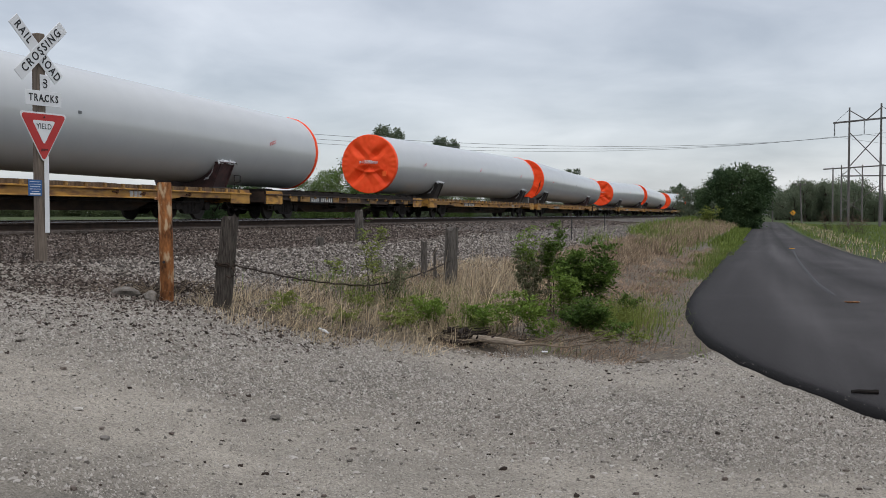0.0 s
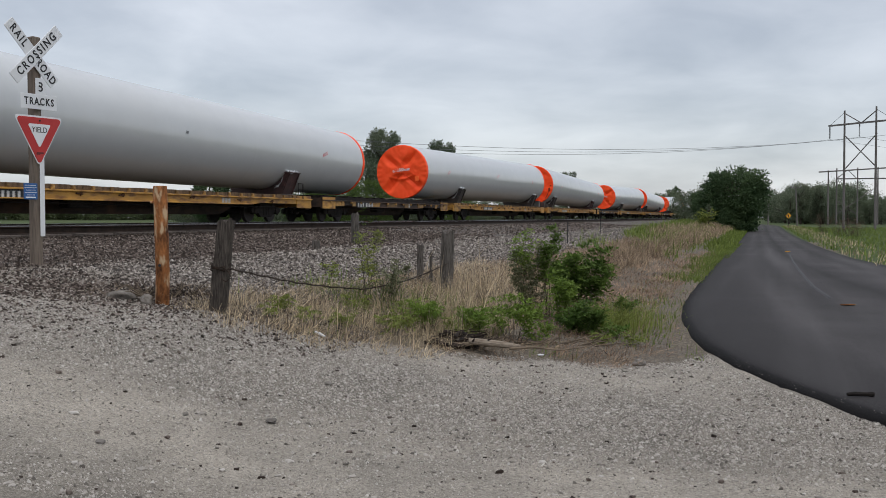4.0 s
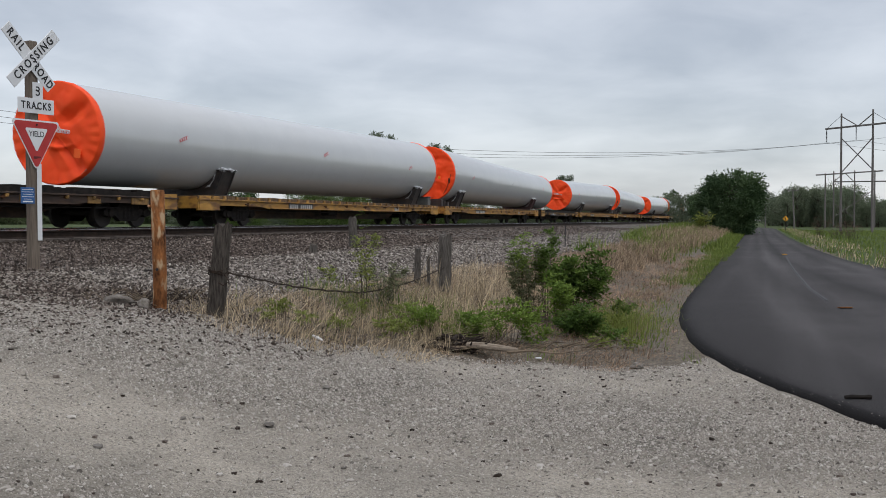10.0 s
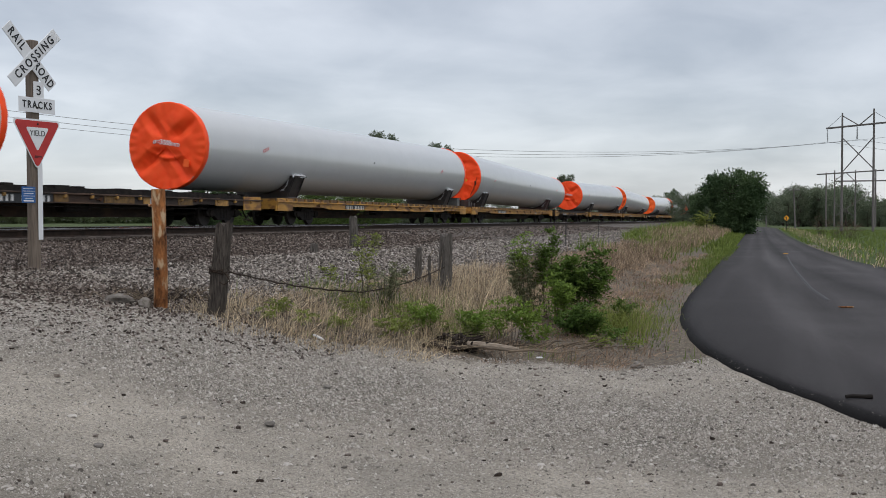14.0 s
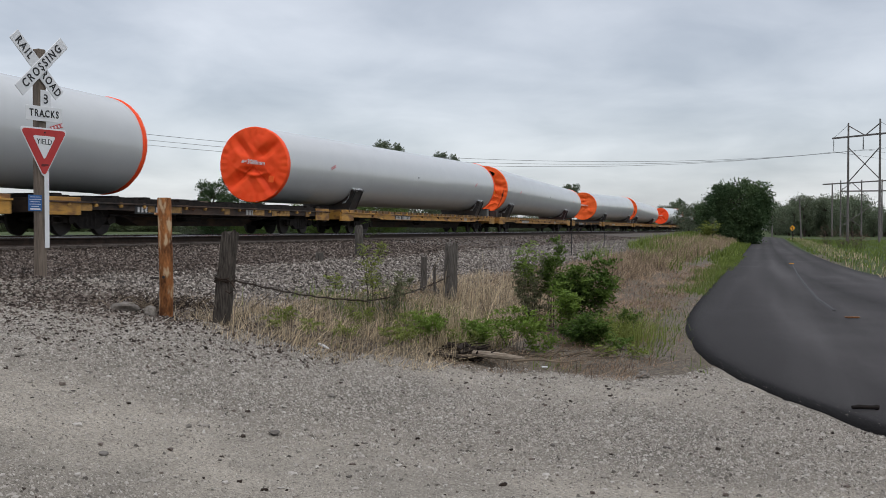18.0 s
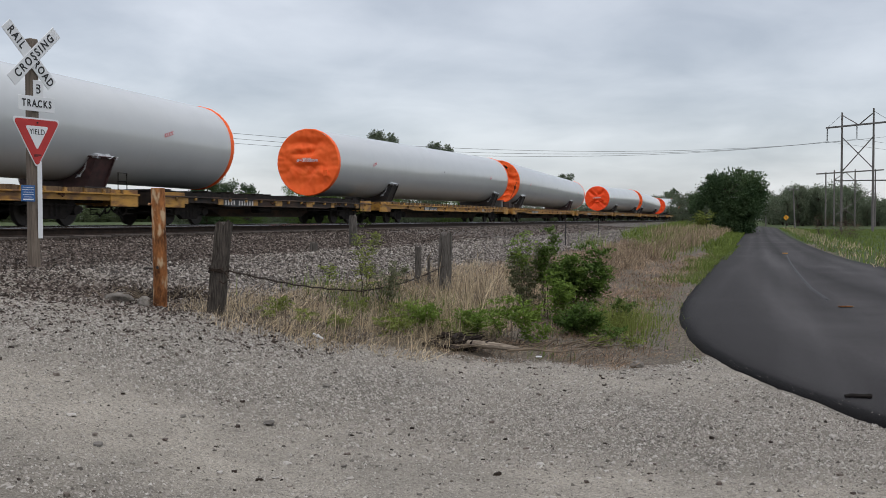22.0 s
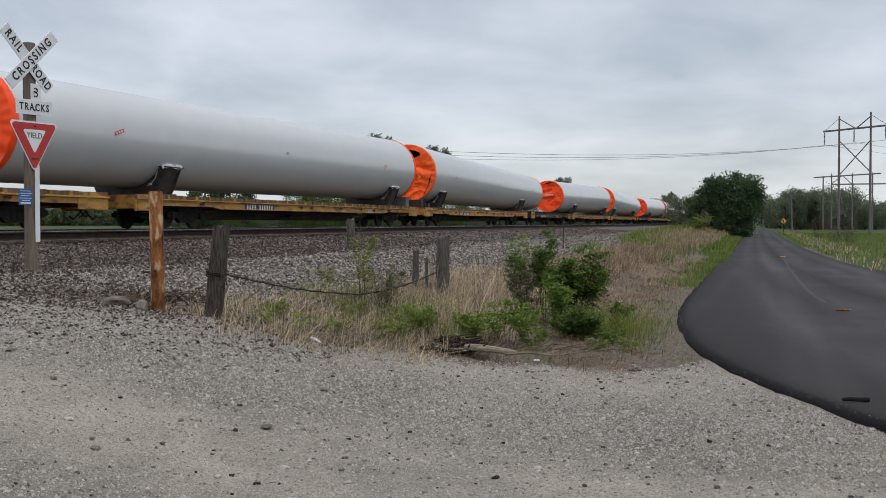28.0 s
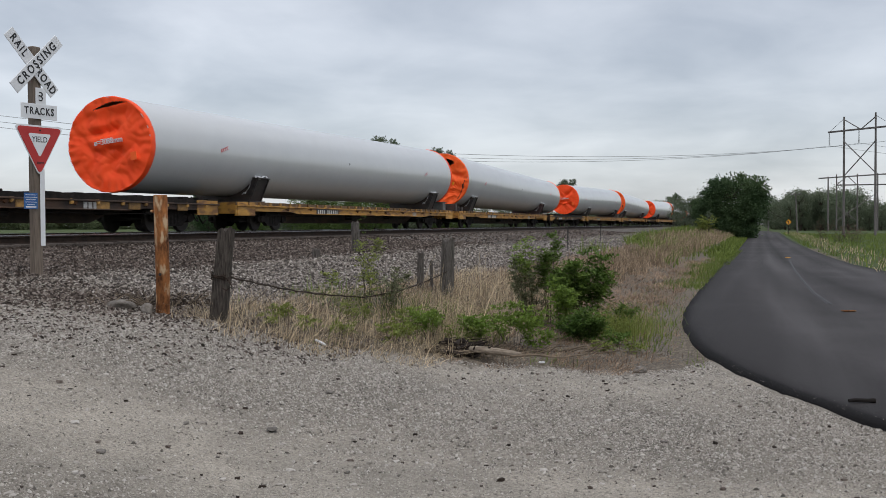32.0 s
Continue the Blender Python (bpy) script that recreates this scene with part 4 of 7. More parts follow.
def deck_form(L, rough=False):
    """The deck in one piece: its upper line steps a little from board to board."""
    rng = random.Random(9)
    n = int(L / (0.32 if rough else 0.45))
    line = []
    for k in range(n):
        z = 1.10 + (rng.uniform(-0.01, 0.09) if rough else rng.uniform(-0.012, 0.012))
        line += [(L / 2 - k * L / n - 0.002, z), (L / 2 - (k + 1) * L / n + 0.002, z)]
    return Form().slab([(-L / 2, 0.95), (L / 2, 0.95)] + line, 1, -1.41, 1.41)


def far_pockets(L, n):
    fm = Form()
    for k in range(n):
        fm.box((-L / 2 + 0.9 + k * (L - 1.8) / (n - 1), 1.45, 1.02), (0.13, 0.08, 0.17))
    return fm


def coupler_mesh():
    fm = Form().box((0.22, 0, 0.84), (0.5, 0.2, 0.2), 0.03).box((0.52, 0.02, 0.84), (0.26, 0.3, 0.28), 0.06)
    fm.tube([(0.0, -0.35, 0.66), (0.25, -0.35, 0.42), (0.55, -0.25, 0.38), (0.7, -0.15, 0.48)], 0.03, 6)
    return fm.mesh("coupler", UNDER, 30)


def stirrup_mesh():
    fm = Form()
    fm.tube([(-0.2, 0, 0.66), (-0.2, 0, 0.36), (0.2, 0, 0.36), (0.2, 0, 0.66)], 0.014, 6)
    fm.tube([(-0.2, -0.03 if False else 0.0, 0.52), (0.2, 0.0, 0.52)], 0.012, 6)
    return fm.mesh("stirrup_step", UNDER, 30)


def bar_mesh():
    """An upright bar in place of one figure of the car's number."""
    return Form().box((0, -0.006, 0), (0.092, 0.006, 0.17)).mesh("bar", PALE_STENCIL, 0)


R_SMALL, R_LARGE = 1.518, 1.685
RISE = 0.327


def shell_mesh(L, r0, r1):
    """A tapering steel tube with faint weld seams, axis along x from 0 to L."""
    n = 72
    rings = [(0.0, -0.02), (0.005, 0.0), (0.02, 0.0), (0.05, 0.0)]
    for k in range(1, 40):
        x = 5.8 * k - 2.4
        if x < L - 0.6:
            rings += [(x - 0.03, 0.0), (x - 0.008, 0.0007), (x + 0.008, 0.0007), (x + 0.03, 0.0)]
    rings += [(L - 0.05, 0.0), (L - 0.02, 0.0), (L - 0.005, 0.0), (L, -0.02)]
    xs = [q[0] for q in rings]
    vs = []
    for x, dr in rings:
        r = r0 + (r1 - r0) * x / L + dr
        for j in range(n):
            a = 2 * math.pi * j / n
            vs.append((x, r * math.sin(a), r * math.cos(a)))
    fs = []
    for i in range(len(xs) - 1):
        for j in range(n):
            k = (j + 1) % n
            fs.append((i * n + j, i * n + k, (i + 1) * n + k, (i + 1) * n + j))
    me = Form().add(vs, fs).mesh("shell", TOWER_WHITE, 0)
    me.polygons.foreach_set("use_smooth", [True] * len(me.polygons))
    me.update()
    return me


def cover_mesh(kind, mat, r_end, hem_wide=0.12, fine=True):
    """A tarpaulin drawn over the tube's end, facing -x: slack face with folds, hem round the rim. kind: 0 crossed folds, 1 sagging with a slit, 2 with a hole at the top, 3 sagging and whole."""
    nr, na = ((56, 190) if kind in (1, 2) else (38, 126)) if fine else (18, 84)
    R = r_end + 0.012
    vs = []

    def face_x(y, z):
        r = math.hypot(y, z) / R
        x = -0.02
        a = math.atan2(z, y)
        edge = max(0.0, 1 - r ** 4)
        if kind == 0:
            x += 0.20 * edge * (1 - min(1.0, abs(abs(y) - abs(z - 0.05)) / 0.42)) * min(1, 2.2 * r) + (0.10 * edge if z < -abs(y) else 0.0)
            x += -0.10 * math.exp(-((z + 0.42 - 0.35 * y * y) ** 2) / 0.006) * math.exp(-(y * y) / 0.3)
            x += -0.05 * edge
        elif kind in (1, 3):
            x += 0.07 * edge * max(0, -z / R + 0.35)
            x += -0.10 * math.exp(-((y + 0.85) ** 2 + (z + 0.55) ** 2) / 0.08)
            x += 0.10 * math.exp(-((z - 0.9) ** 2) / 0.05) * edge
            for k in range(7):
                th_ = 0.5 + k * 0.83
                q = y * math.cos(th_) + z * math.sin(th_) - 0.5 * math.sin(k * 2.1)
                u = -y * math.sin(th_) + z * math.cos(th_) - 0.4 * math.cos(k * 1.3)
                x += 0.09 * edge * max(0.0, 1 - abs(q) / 0.22) * max(0.0, 1 - abs(u) / 0.9)
        else:
            x += 0.14 * edge * (0.5 + 0.5 * math.sin(2.5 * y - 4 * z)) * (1 - r)
            x += 0.16 * edge * math.exp(-((z - 0.40 - 0.15 * y) ** 2) / 0.03)
            rad = math.hypot(y + 1.2, z + 0.9)
            x += 0.05 * edge * abs(math.sin(math.atan2(z + 0.9, y + 1.2) * 13 + 0.8 * rad)) * math.exp(-rad / 1.3)
            x += 0.06 * edge * abs(math.sin(6.5 * z + 2.2 * y + 1.5 * math.sin(3 * y))) * max(0.0, 0.4 - z)
        fold = math.sin(a * 23 + 3.0 * math.sin(a * 4)) * 0.045 * max(0.0, (r - 0.72) / 0.28) ** 1.5 * (1 if r < 0.99 else 0.5)
        if kind:
            # cloth drawn tight over the rim: sharp pleats running inwards
            x += 0.035 * (abs(math.sin(a * 11 + 2.6 * math.sin(a * 3) + 1.3 * math.sin(a * 5))) - 0.5) * min(1.0, max(0.0, (r - 0.66) / 0.25)) * edge
        # sharp creases of stiff cloth
        warp = 0.35 * noise.noise(Vector((y * 1.1, z * 1.1, 9.3 + kind)))
        c1 = 1 - 2 * abs(noise.noise(Vector((y * 1.15 + warp, z * 1.15, 3.1 + kind))))
        c2 = 1 - 2 * abs(noise.noise(Vector((y * 3.4, z * 3.4 + warp, 7.7 + kind))))
        wr = (0.085 if kind else 0.060) * (c1 - 0.6) + (0.026 if kind else 0.014) * (c2 - 0.6)
        x += (fold + wr * 0.9) * (0.4 + 0.6 * edge)
        # drawn flat where the marking is printed
        flat = math.exp(-((y / 0.72) ** 4) - ((z - 0.10) / 0.22) ** 4)
        return x * (1 - flat) + flat * -0.05

    def holed(i, j):
        if kind in (0, 3):
            return False
        r, a = (i + 0.5) / nr, 2 * math.pi * (j + 0.5) / na
        z, y = r * math.cos(a), r * math.sin(a)
        if kind == 1:
            return 0.78 < z + 0.06 * y < 0.78 + 0.075 * (1 - ((y + 0.12) / 0.40) ** 2) and abs(y + 0.12) < 0.40
        return r < 0.82 and 0.50 + 0.30 * max(0.0, -y - 0.1) + 0.25 * max(0.0, y - 0.2) < z and -0.44 < y < 0.42

    for i in range(nr + 1):
        r = R * i / nr
        for j in range(na):
            a = 2 * math.pi * j / na
            y, z = r * math.sin(a), r * math.cos(a)
            vs.append((face_x(y, z), y, z))
    hem = []
    for x, dr in ((0.15 * hem_wide, 0.010), (0.6 * hem_wide, 0.012), (0.95 * hem_wide, 0.004), (hem_wide, -0.012)):
        for j in range(na):
            a = 2 * math.pi * j / na
            wav = 0.05 * noise.noise(Vector((math.sin(a) * 4, math.cos(a) * 4, 1.3 + kind)))
            rr = R + dr + 0.008 * math.sin(a * 23) * (x < 0.2)
            vs.append((x + 0.5 * wav * (x > 0.1) * (hem_wide > 0.1), rr * math.sin(a), rr * math.cos(a)))
    fs = []
    rows = nr + 1 + 4
    for i in range(rows - 1):
        for j in range(na):
            k = (j + 1) % na
            if i < nr and holed(i, j):
                continue
            if i == 0:
                fs.append((0 * na + 0, (i + 1) * na + k, (i + 1) * na + j))
            else:
                fs.append((i * na + j, i * na + k, (i + 1) * na + k, (i + 1) * na + j))
    me = Form().add(vs, fs).mesh("end_cover", mat, 0)
    me.polygons.foreach_set("use_smooth", [True] * len(me.polygons))
    me.update()
    return me


def inner_mesh(r_in):
    """The dark inner wall and floor behind a torn cover."""
    fm = Form()
    n, r = 40, r_in - 0.07
    vs = [(x, r * math.sin(2 * math.pi * j / n), r * math.cos(2 * math.pi * j / n)) for x in (0.25, 4.0) for j in range(n)]
    fs = [(j, (j + 1) % n, n + (j + 1) % n, n + j) for j in range(n)] + [tuple(range(n, 2 * n))]
    fm.add(vs, fs)
    return fm.mesh("inner_wall", TOWER_WHITE, 40)


def tag_mesh(r):
    fm = Form()
    r = r + 0.007
    n = 5
    for k in range(8):
        for j in range(n):
            x0, x1 = -0.26 + 0.065 * k, -0.26 + 0.065 * (k + 1)
            a0, a1 = radians(-80 + j * 0.85 + k * 0.70), radians(-80 + (j + 1) * 0.85 + k * 0.70)
            fm.add([(x0, r * math.sin(a0), r * math.cos(a0)), (x1, r * math.sin(a0), r * math.cos(a0)), (x1, r * math.sin(a1), r * math.cos(a1)), (x0, r * math.sin(a1), r * math.cos(a1))], [(0, 1, 2, 3)])
    me = fm.mesh("strip_tag", [RED_SIGN, WHITE_SIGN], 0)
    for i, p in enumerate(me.polygons):
        k, j = divmod(i, n)
        p.material_index = 1 if (k % 2 and 0 < j < n - 1) else 0
    return me


def strap_mesh(pts, buckle):
    """A dark strap hanging down the face of a cover, with its buckle."""
    fm = Form().tube(pts, 0.020, 5)
    fm.box(buckle, (0.05, 0.11, 0.30), 0.02)
    return fm.mesh("strap", CHARRED_RUST, 30)


def clip_mesh(r):
    """A dark clip on the hem of a rear cover."""
    a = radians(-107)
    return Form().box((0.06, (r + 0.02) * math.sin(a), (r + 0.02) * math.cos(a)), (0.16, 0.05, 0.26), 0.012).mesh("clip", UNDER, 30)


def tower_section(L, r0, r1, kind, mat, seed, text):
    rng = random.Random(seed)
    th = thing("tower_section", "long tapering grey-white steel tower tube with orange covered ends", "tower section", Matrix(), "tower sections on the train")
    part("shell", shared(("shell", L), lambda: shell_mesh(L, r0, r1)), None, th, "glossy grey-white painted steel tube")
    cv = part("end_cover", shared(("cover", kind, mat.name, r0), lambda: cover_mesh(kind, mat, r0, 0.26)), None, th, "creased orange tarpaulin cover")
    cv.matrix_local = pose(0, 0, 0, rng.uniform(-9, 9) if kind < 2 else 0, 0, 0)
    cv2 = part("end_cover", shared(("rear", mat.name, r1), lambda: cover_mesh(0, mat, r1, 0.20, False)), None, th, "orange tarpaulin cover on the rear end")
    cv2.matrix_local = pose(L, 0, 0, rng.uniform(-20, 20), 0, 180)
    part("clip", shared(("clip", r1), lambda: clip_mesh(r1)), None, cv2, "dark clip on the hem")
    if kind:
        part("inner_wall", shared(("inner", r0), lambda: inner_mesh(r0)), None, th, "dark inside of the tube")
    if not text:
        part("strap", shared("strap_a", lambda: strap_mesh([(-0.10, -1.50, -0.05), (-0.13, -1.40, -0.45), (-0.14, -1.24, -0.90), (-0.10, -1.02, -1.28)], (-0.14, -1.39, -0.45))), None, cv, "dark tie-down strap with a buckle")
        part("strap", shared("strap_b", lambda: strap_mesh([(-0.12, 0.56, 0.10), (-0.15, 0.55, -0.48), (-0.16, 0.53, -1.0), (-0.12, 0.50, -1.60)], (-0.16, 0.55, -0.42))), None, cv, "dark tie-down strap with a buckle")
        pt = part("paper_label", shared("label", lambda: Form().box((0, 0, 0), (0.02, 0.12, 0.16), 0.002).mesh("paper_label", SIGN_YELLOW, 0)), None, cv, "small yellow paper label")
        pt.matrix_local = pose(-0.13, -0.75, -0.25)
    else:
        pt = part("paper_label", shared("label2", lambda: Form().box((0, 0, 0), (0.02, 0.22, 0.26), 0.002).mesh("paper_label", ORANGE_DULL, 0)), None, cv, "small pale patch on the cover")
        pt.matrix_local = pose(-0.13, -0.92, -0.50)
        m = pose(-0.062, 0, 0.10, 90, 0, -90)
        if "diameter" not in SHARED:
            SHARED["diameter"] = letters("diameter_text", "ø=3088mm", 0.27, WHITE_SIGN, cv, m, 0.012, 0.85).data
        else:
            ob = new("diameter_text", SHARED["diameter"])
            ob.parent = cv
            ob.matrix_local = m
    tags = [(4.4 + rng.uniform(-0.2, 0.2), 12 if text else 17), (L - (4.8 if text else 4.3) + rng.uniform(-0.3, 0.3), 15 if text else 11)]
    if text and seed in (101, 102, 103):
        tags.append((16.0, 9))
    for x, r in tags:
        rr = r0 + (r1 - r0) * x / L
        tg = part("strip_tag", shared(("tag", round(rr, 2)), lambda: tag_mesh(round(rr, 2) + 0.004)), None, th, "red and white striped tape")
        tg.matrix_local = pose(x, 0, 0, r, 0, 0)
    for u, turn in (() if text and seed in (101, 102, 103) else ((0.5, 4),)):
        rr = r0 + (r1 - r0) * u
        lug = part("lifting_mark", shared(("lug", round(rr, 2)), lambda: Form().box((0, -rr - 0.004, 0.16), (0.15, 0.016, 0.09), 0.004).mesh("lifting_mark", CONDUCTOR, 0)), None, th, "small grey mark")
        lug.matrix_local = pose(L * u, 0, 0, turn, 0, 0)
    return th


def bracing_mesh():
    fm = Form().box((0, -0.55, 1.33), (0.38, 1.15, 0.44), 0.02).box((0.45, -1.1, 1.27), (0.12, 0.12, 0.34), 0.01).box((1.2, -0.9, 1.24), (0.3, 0.5, 0.26), 0.02)
    return fm.mesh("bracing_block", SADDLE, 30)


def end_box_mesh():
    fm = Form().box((0, -0.85, 1.345), (0.5, 0.85, 0.46), 0.02).box((0, -0.85, 1.595), (0.58, 0.93, 0.04), 0.008)
    return fm.mesh("end_box", GREY_STEEL, 30)


def stand_mesh():
    fm = Form()
    fm.tube([(-0.22, 0, 1.1), (-0.22, 0, 1.62), (0.22, 0, 1.62), (0.22, 0, 1.1)], 0.018, 6)
    fm.tube([(-0.22, 0, 1.36), (0.22, 0, 1.36)], 0.014, 6)
    return fm.mesh("brake_stand", UNDER, 30)


CAR_LONG, CAR_SHORT = 27.1, 18.5
GAP_LONG, GAP_SHORT = 28.5, 19.66
AXIS = RAIL_TOP + 2.813


def build_train():
    """Cycles of one empty spacer car and two loaded cars. fronts: where the first cover of each cycle stands at the start."""
    cycle = 76.6
    slack = (0, 0, -0.12, -0.28, -0.2, -0.1, -0.12)
    fronts = [(49.54 + slack[k] + cycle * (k - 1), False) for k in range(7)]
    fronts += [(517.7 + cycle * k * 1.003, k == 0) for k in range(6)]
    for k, (s_cover, long_spacer) in enumerate(fronts):
        base = s_cover - 14.81            # start of a short spacer car
        a0 = base + GAP_SHORT
        b0 = a0 + GAP_LONG
        spacer = CAR_LONG if long_spacer else CAR_SHORT
        gap = GAP_LONG if long_spacer else GAP_SHORT
        cars = [(a0 - gap / 2, spacer, 0), (a0 + GAP_LONG / 2, CAR_LONG, 1), (b0 + GAP_LONG / 2, CAR_LONG, 2)]
        for i, (s, L, loaded) in enumerate(cars):
            brown = not loaded and not long_spacer
            label = "worn brown and yellow flatcar running empty" if brown else ("yellow steel flatcar running empty" if not loaded else "yellow steel flatcar with two black cradles under a tube")
            c = flatcar(L, loaded, BROWN_CAR if brown else YELLOW, label, 10 * k + i)
            MOVING.append((c, s, RAIL_TOP, 0.0))
        dull = k in (5, 6)
        kinds = {0: (0, 2), 5: (0, 2), 6: (3, 2), 7: (0, 2), 8: (1, 2)}.get(k, (0, 3))
        a = tower_section(31.7, R_SMALL, R_LARGE, kinds[0], ORANGE_DULL if dull and k == 6 else ORANGE, 100 + k, True)
        b = tower_section(31.8, R_LARGE, R_SMALL, kinds[1], ORANGE_DULL if k >= 5 else ORANGE, 200 + k, False)
        MOVING.append((a, s_cover, AXIS, -math.degrees(math.asin(RISE / 31.7))))
        MOVING.append((b, s_cover + 35.2, AXIS + RISE, math.degrees(math.asin(RISE / 31.8))))


build_train()

# ---------------------------------------------------------------- signs, posts, fence


def crossing_sign():
    th = thing("crossing_sign", "railroad crossbuck over a yield sign on a wooden post in gravel", "crossing sign", pose(-5.42, 13.7, 0, 0, 0, 60.0))
    # local: x to the reader's right, -y towards the reader
    part("post", Form().box((0, 0, 2.48), (0.128, 0.125, 3.08), 0.012), SIGN_WOOD, th, "square weathered wooden post")
    for name, tilt, y, text, lab in (("blade", -46.0, -0.085, ("RAIL", "ROAD"), "white blade with black letters"), ("blade", 45.0, -0.10, ("CROSSING",), "white blade with black letters")):
        bl = part(name, Form().box((0, 0, 0), (1.03, 0.012, 0.178), 0.004), WHITE_SIGN, th, lab)
        bl.matrix_local = pose(-0.035 if len(text) == 1 else -0.10, y, 3.785, 0, -tilt, 0)
        if len(text) == 2:
            letters("lettering", text[0], 0.158, BLACK_PAINT, bl, pose(-0.29, -0.008, 0, 90, 0, 0), 0.002, 0.78, "", 1.35, 0.003)
            letters("lettering", text[1], 0.158, BLACK_PAINT, bl, pose(0.31, -0.008, 0, 90, 0, 0), 0.002, 0.78, "", 1.2, 0.003)
        else:
            letters("lettering", text[0], 0.155, BLACK_PAINT, bl, pose(0, -0.008, 0, 90, 0, 0), 0.002, 0.86, "", 1.38, 0.003)
    pl = part("number_plate", Form().box((0.035, -0.083, 3.345), (0.165, 0.008, 0.245), 0.003), WHITE_SIGN, th, "small white plate")
    letters("lettering", "3", 0.18, BLACK_PAINT, pl, pose(0.035, -0.089, 3.345, 90, 0, 0), 0.002)
    pl = part("tracks_plate", Form().box((0.0, -0.092, 3.15), (0.575, 0.008, 0.20), 0.003), WHITE_SIGN, th, "white plate")
    letters("lettering", "TRACKS", 0.135, BLACK_PAINT, pl, pose(0.0, -0.098, 3.15, 90, 0, 0), 0.002, 0.78, "", 1.3, 0.003)

    def triangle(side, y0, y1, zt):
        h = side * 0.866
        pts = []
        r = side * 0.05
        for cx, cz, a0 in ((side / 2 - r * 1.73, zt - r, -30), (-side / 2 + r * 1.73, zt - r, 90), (0, zt - h + 2 * r, 210)):
            for k in range(5):
                a = radians(a0 + 30 * k)
                pts.append((cx + r * math.cos(a), cz + r * math.sin(a)))
        return Form().slab(pts, 1, y0, y1)
    yd = part("yield_sign", triangle(0.79, -0.088, -0.080, 2.965), WHITE_SIGN, th, "red and white yield triangle")
    part("red_band", triangle(0.735, -0.092, -0.0885, 2.942), RED_SIGN, yd)
    part("inner_triangle", triangle(0.37, -0.096, -0.0925, 2.855), WHITE_SIGN, yd)
    letters("lettering", "YIELD", 0.105, BLACK_PAINT, yd, pose(0.0, -0.098, 2.775, 90, 0, 0), 0.001, 0.9)
    part("smear", Form().box((0.01, -0.094, 2.47), (0.11, 0.004, 0.022), 0.001).box((-0.02, -0.0945, 2.455), (0.06, 0.004, 0.016), 0.001), DARK_RED, yd, "dark paint smear")
    part("reflector_strip", Form().box((0.045, -0.081, 1.87), (0.075, 0.006, 1.03), 0.002), WHITE_SIGN, th, "white reflective strip")
    bs = part("blue_sign", Form().box((-0.145, -0.084, 1.955), (0.215, 0.006, 0.215), 0.002), BLUE_SIGN, th, "small blue notice")
    for k, wd in enumerate((0.17, 0.19, 0.15, 0.18, 0.12, 0.16)):
        part("bar", Form().box((-0.145, -0.0885, 2.035 - 0.032 * k), (wd, 0.002, 0.006 if k < 5 else 0.018)), WHITE_SIGN, bs)
    for z in (3.735, 3.36, 3.115, 2.90):
        part("bolt", Form().tube([(0, -0.10, z), (0, -0.112, z)], 0.012, 6), WHEEL, th)


crossing_sign()


def rough_post(name, label, x, y, z0, z1, wide, lean=(0, 0), mat=POST_WOOD, seed=1, cat="fence post"):
    """A split, weathered post: uneven section, ragged top."""
    rng = random.Random(seed)
    th = thing(name, label, cat, pose(x, y, z0 - 0.25))
    n, H2 = 12, z1 - z0 + 0.25
    fm = Form()
    vs = []
    rows = 9
    rad = [wide / 2 * rng.uniform(0.82, 1.15) for _ in range(n)]
    for i in range(rows):
        t = i / (rows - 1)
        for j in range(n):
            a = 2 * math.pi * j / n
            r = rad[j] * (1.06 - 0.12 * t) * rng.uniform(0.96, 1.04)
            zz = H2 * t + (rng.uniform(-0.05, 0.02) if i == rows - 1 else 0)
            vs.append((r * math.cos(a) + lean[0] * t, r * 0.85 * math.sin(a) + lean[1] * t, zz))
    fs = [(i * n + j, i * n + (j + 1) % n, (i + 1) * n + (j + 1) % n, (i + 1) * n + j) for i in range(rows - 1) for j in range(n)]
    top = len(vs)
    vs.append((lean[0], lean[1], H2 - 0.05))
    fs += [((rows - 1) * n + j, (rows - 1) * n + (j + 1) % n, top) for j in range(n)]
    fm.add(vs, fs)
    part("post_body", fm, mat, th, smooth=35)
    return th


BOL = thing("bollard", "rusty steel pipe bollard with flaking pale paint", "bollard", pose(-3.0, 11.0, 0.40))
part("pipe", Form().tube([(0.0, 0, 0), (0.01, 0, 0.6), (-0.01, 0, 1.53), (-0.01, 0, 1.545)], [0.074, 0.074, 0.074, 0.069], 28), RUST, BOL)
part("chain_eye", Form().tube([(-0.13, -0.05, 0.68), (-0.06, -0.06, 0.68)], 0.012, 8).tube([(-0.14, -0.05, 0.68), (-0.13, -0.05, 0.70), (-0.115, -0.05, 0.68), (-0.13, -0.05, 0.66), (-0.14, -0.05, 0.68)], 0.006, 6).tube([(0.0, -0.07, 0.69), (0.0, -0.09, 0.69)], 0.016, 8), WHEEL, BOL, "rusty ring")
part("upper_bolt", Form().tube([(-0.10, -0.045, 1.37), (-0.07, -0.05, 1.37)], 0.014, 8), RUST, BOL)

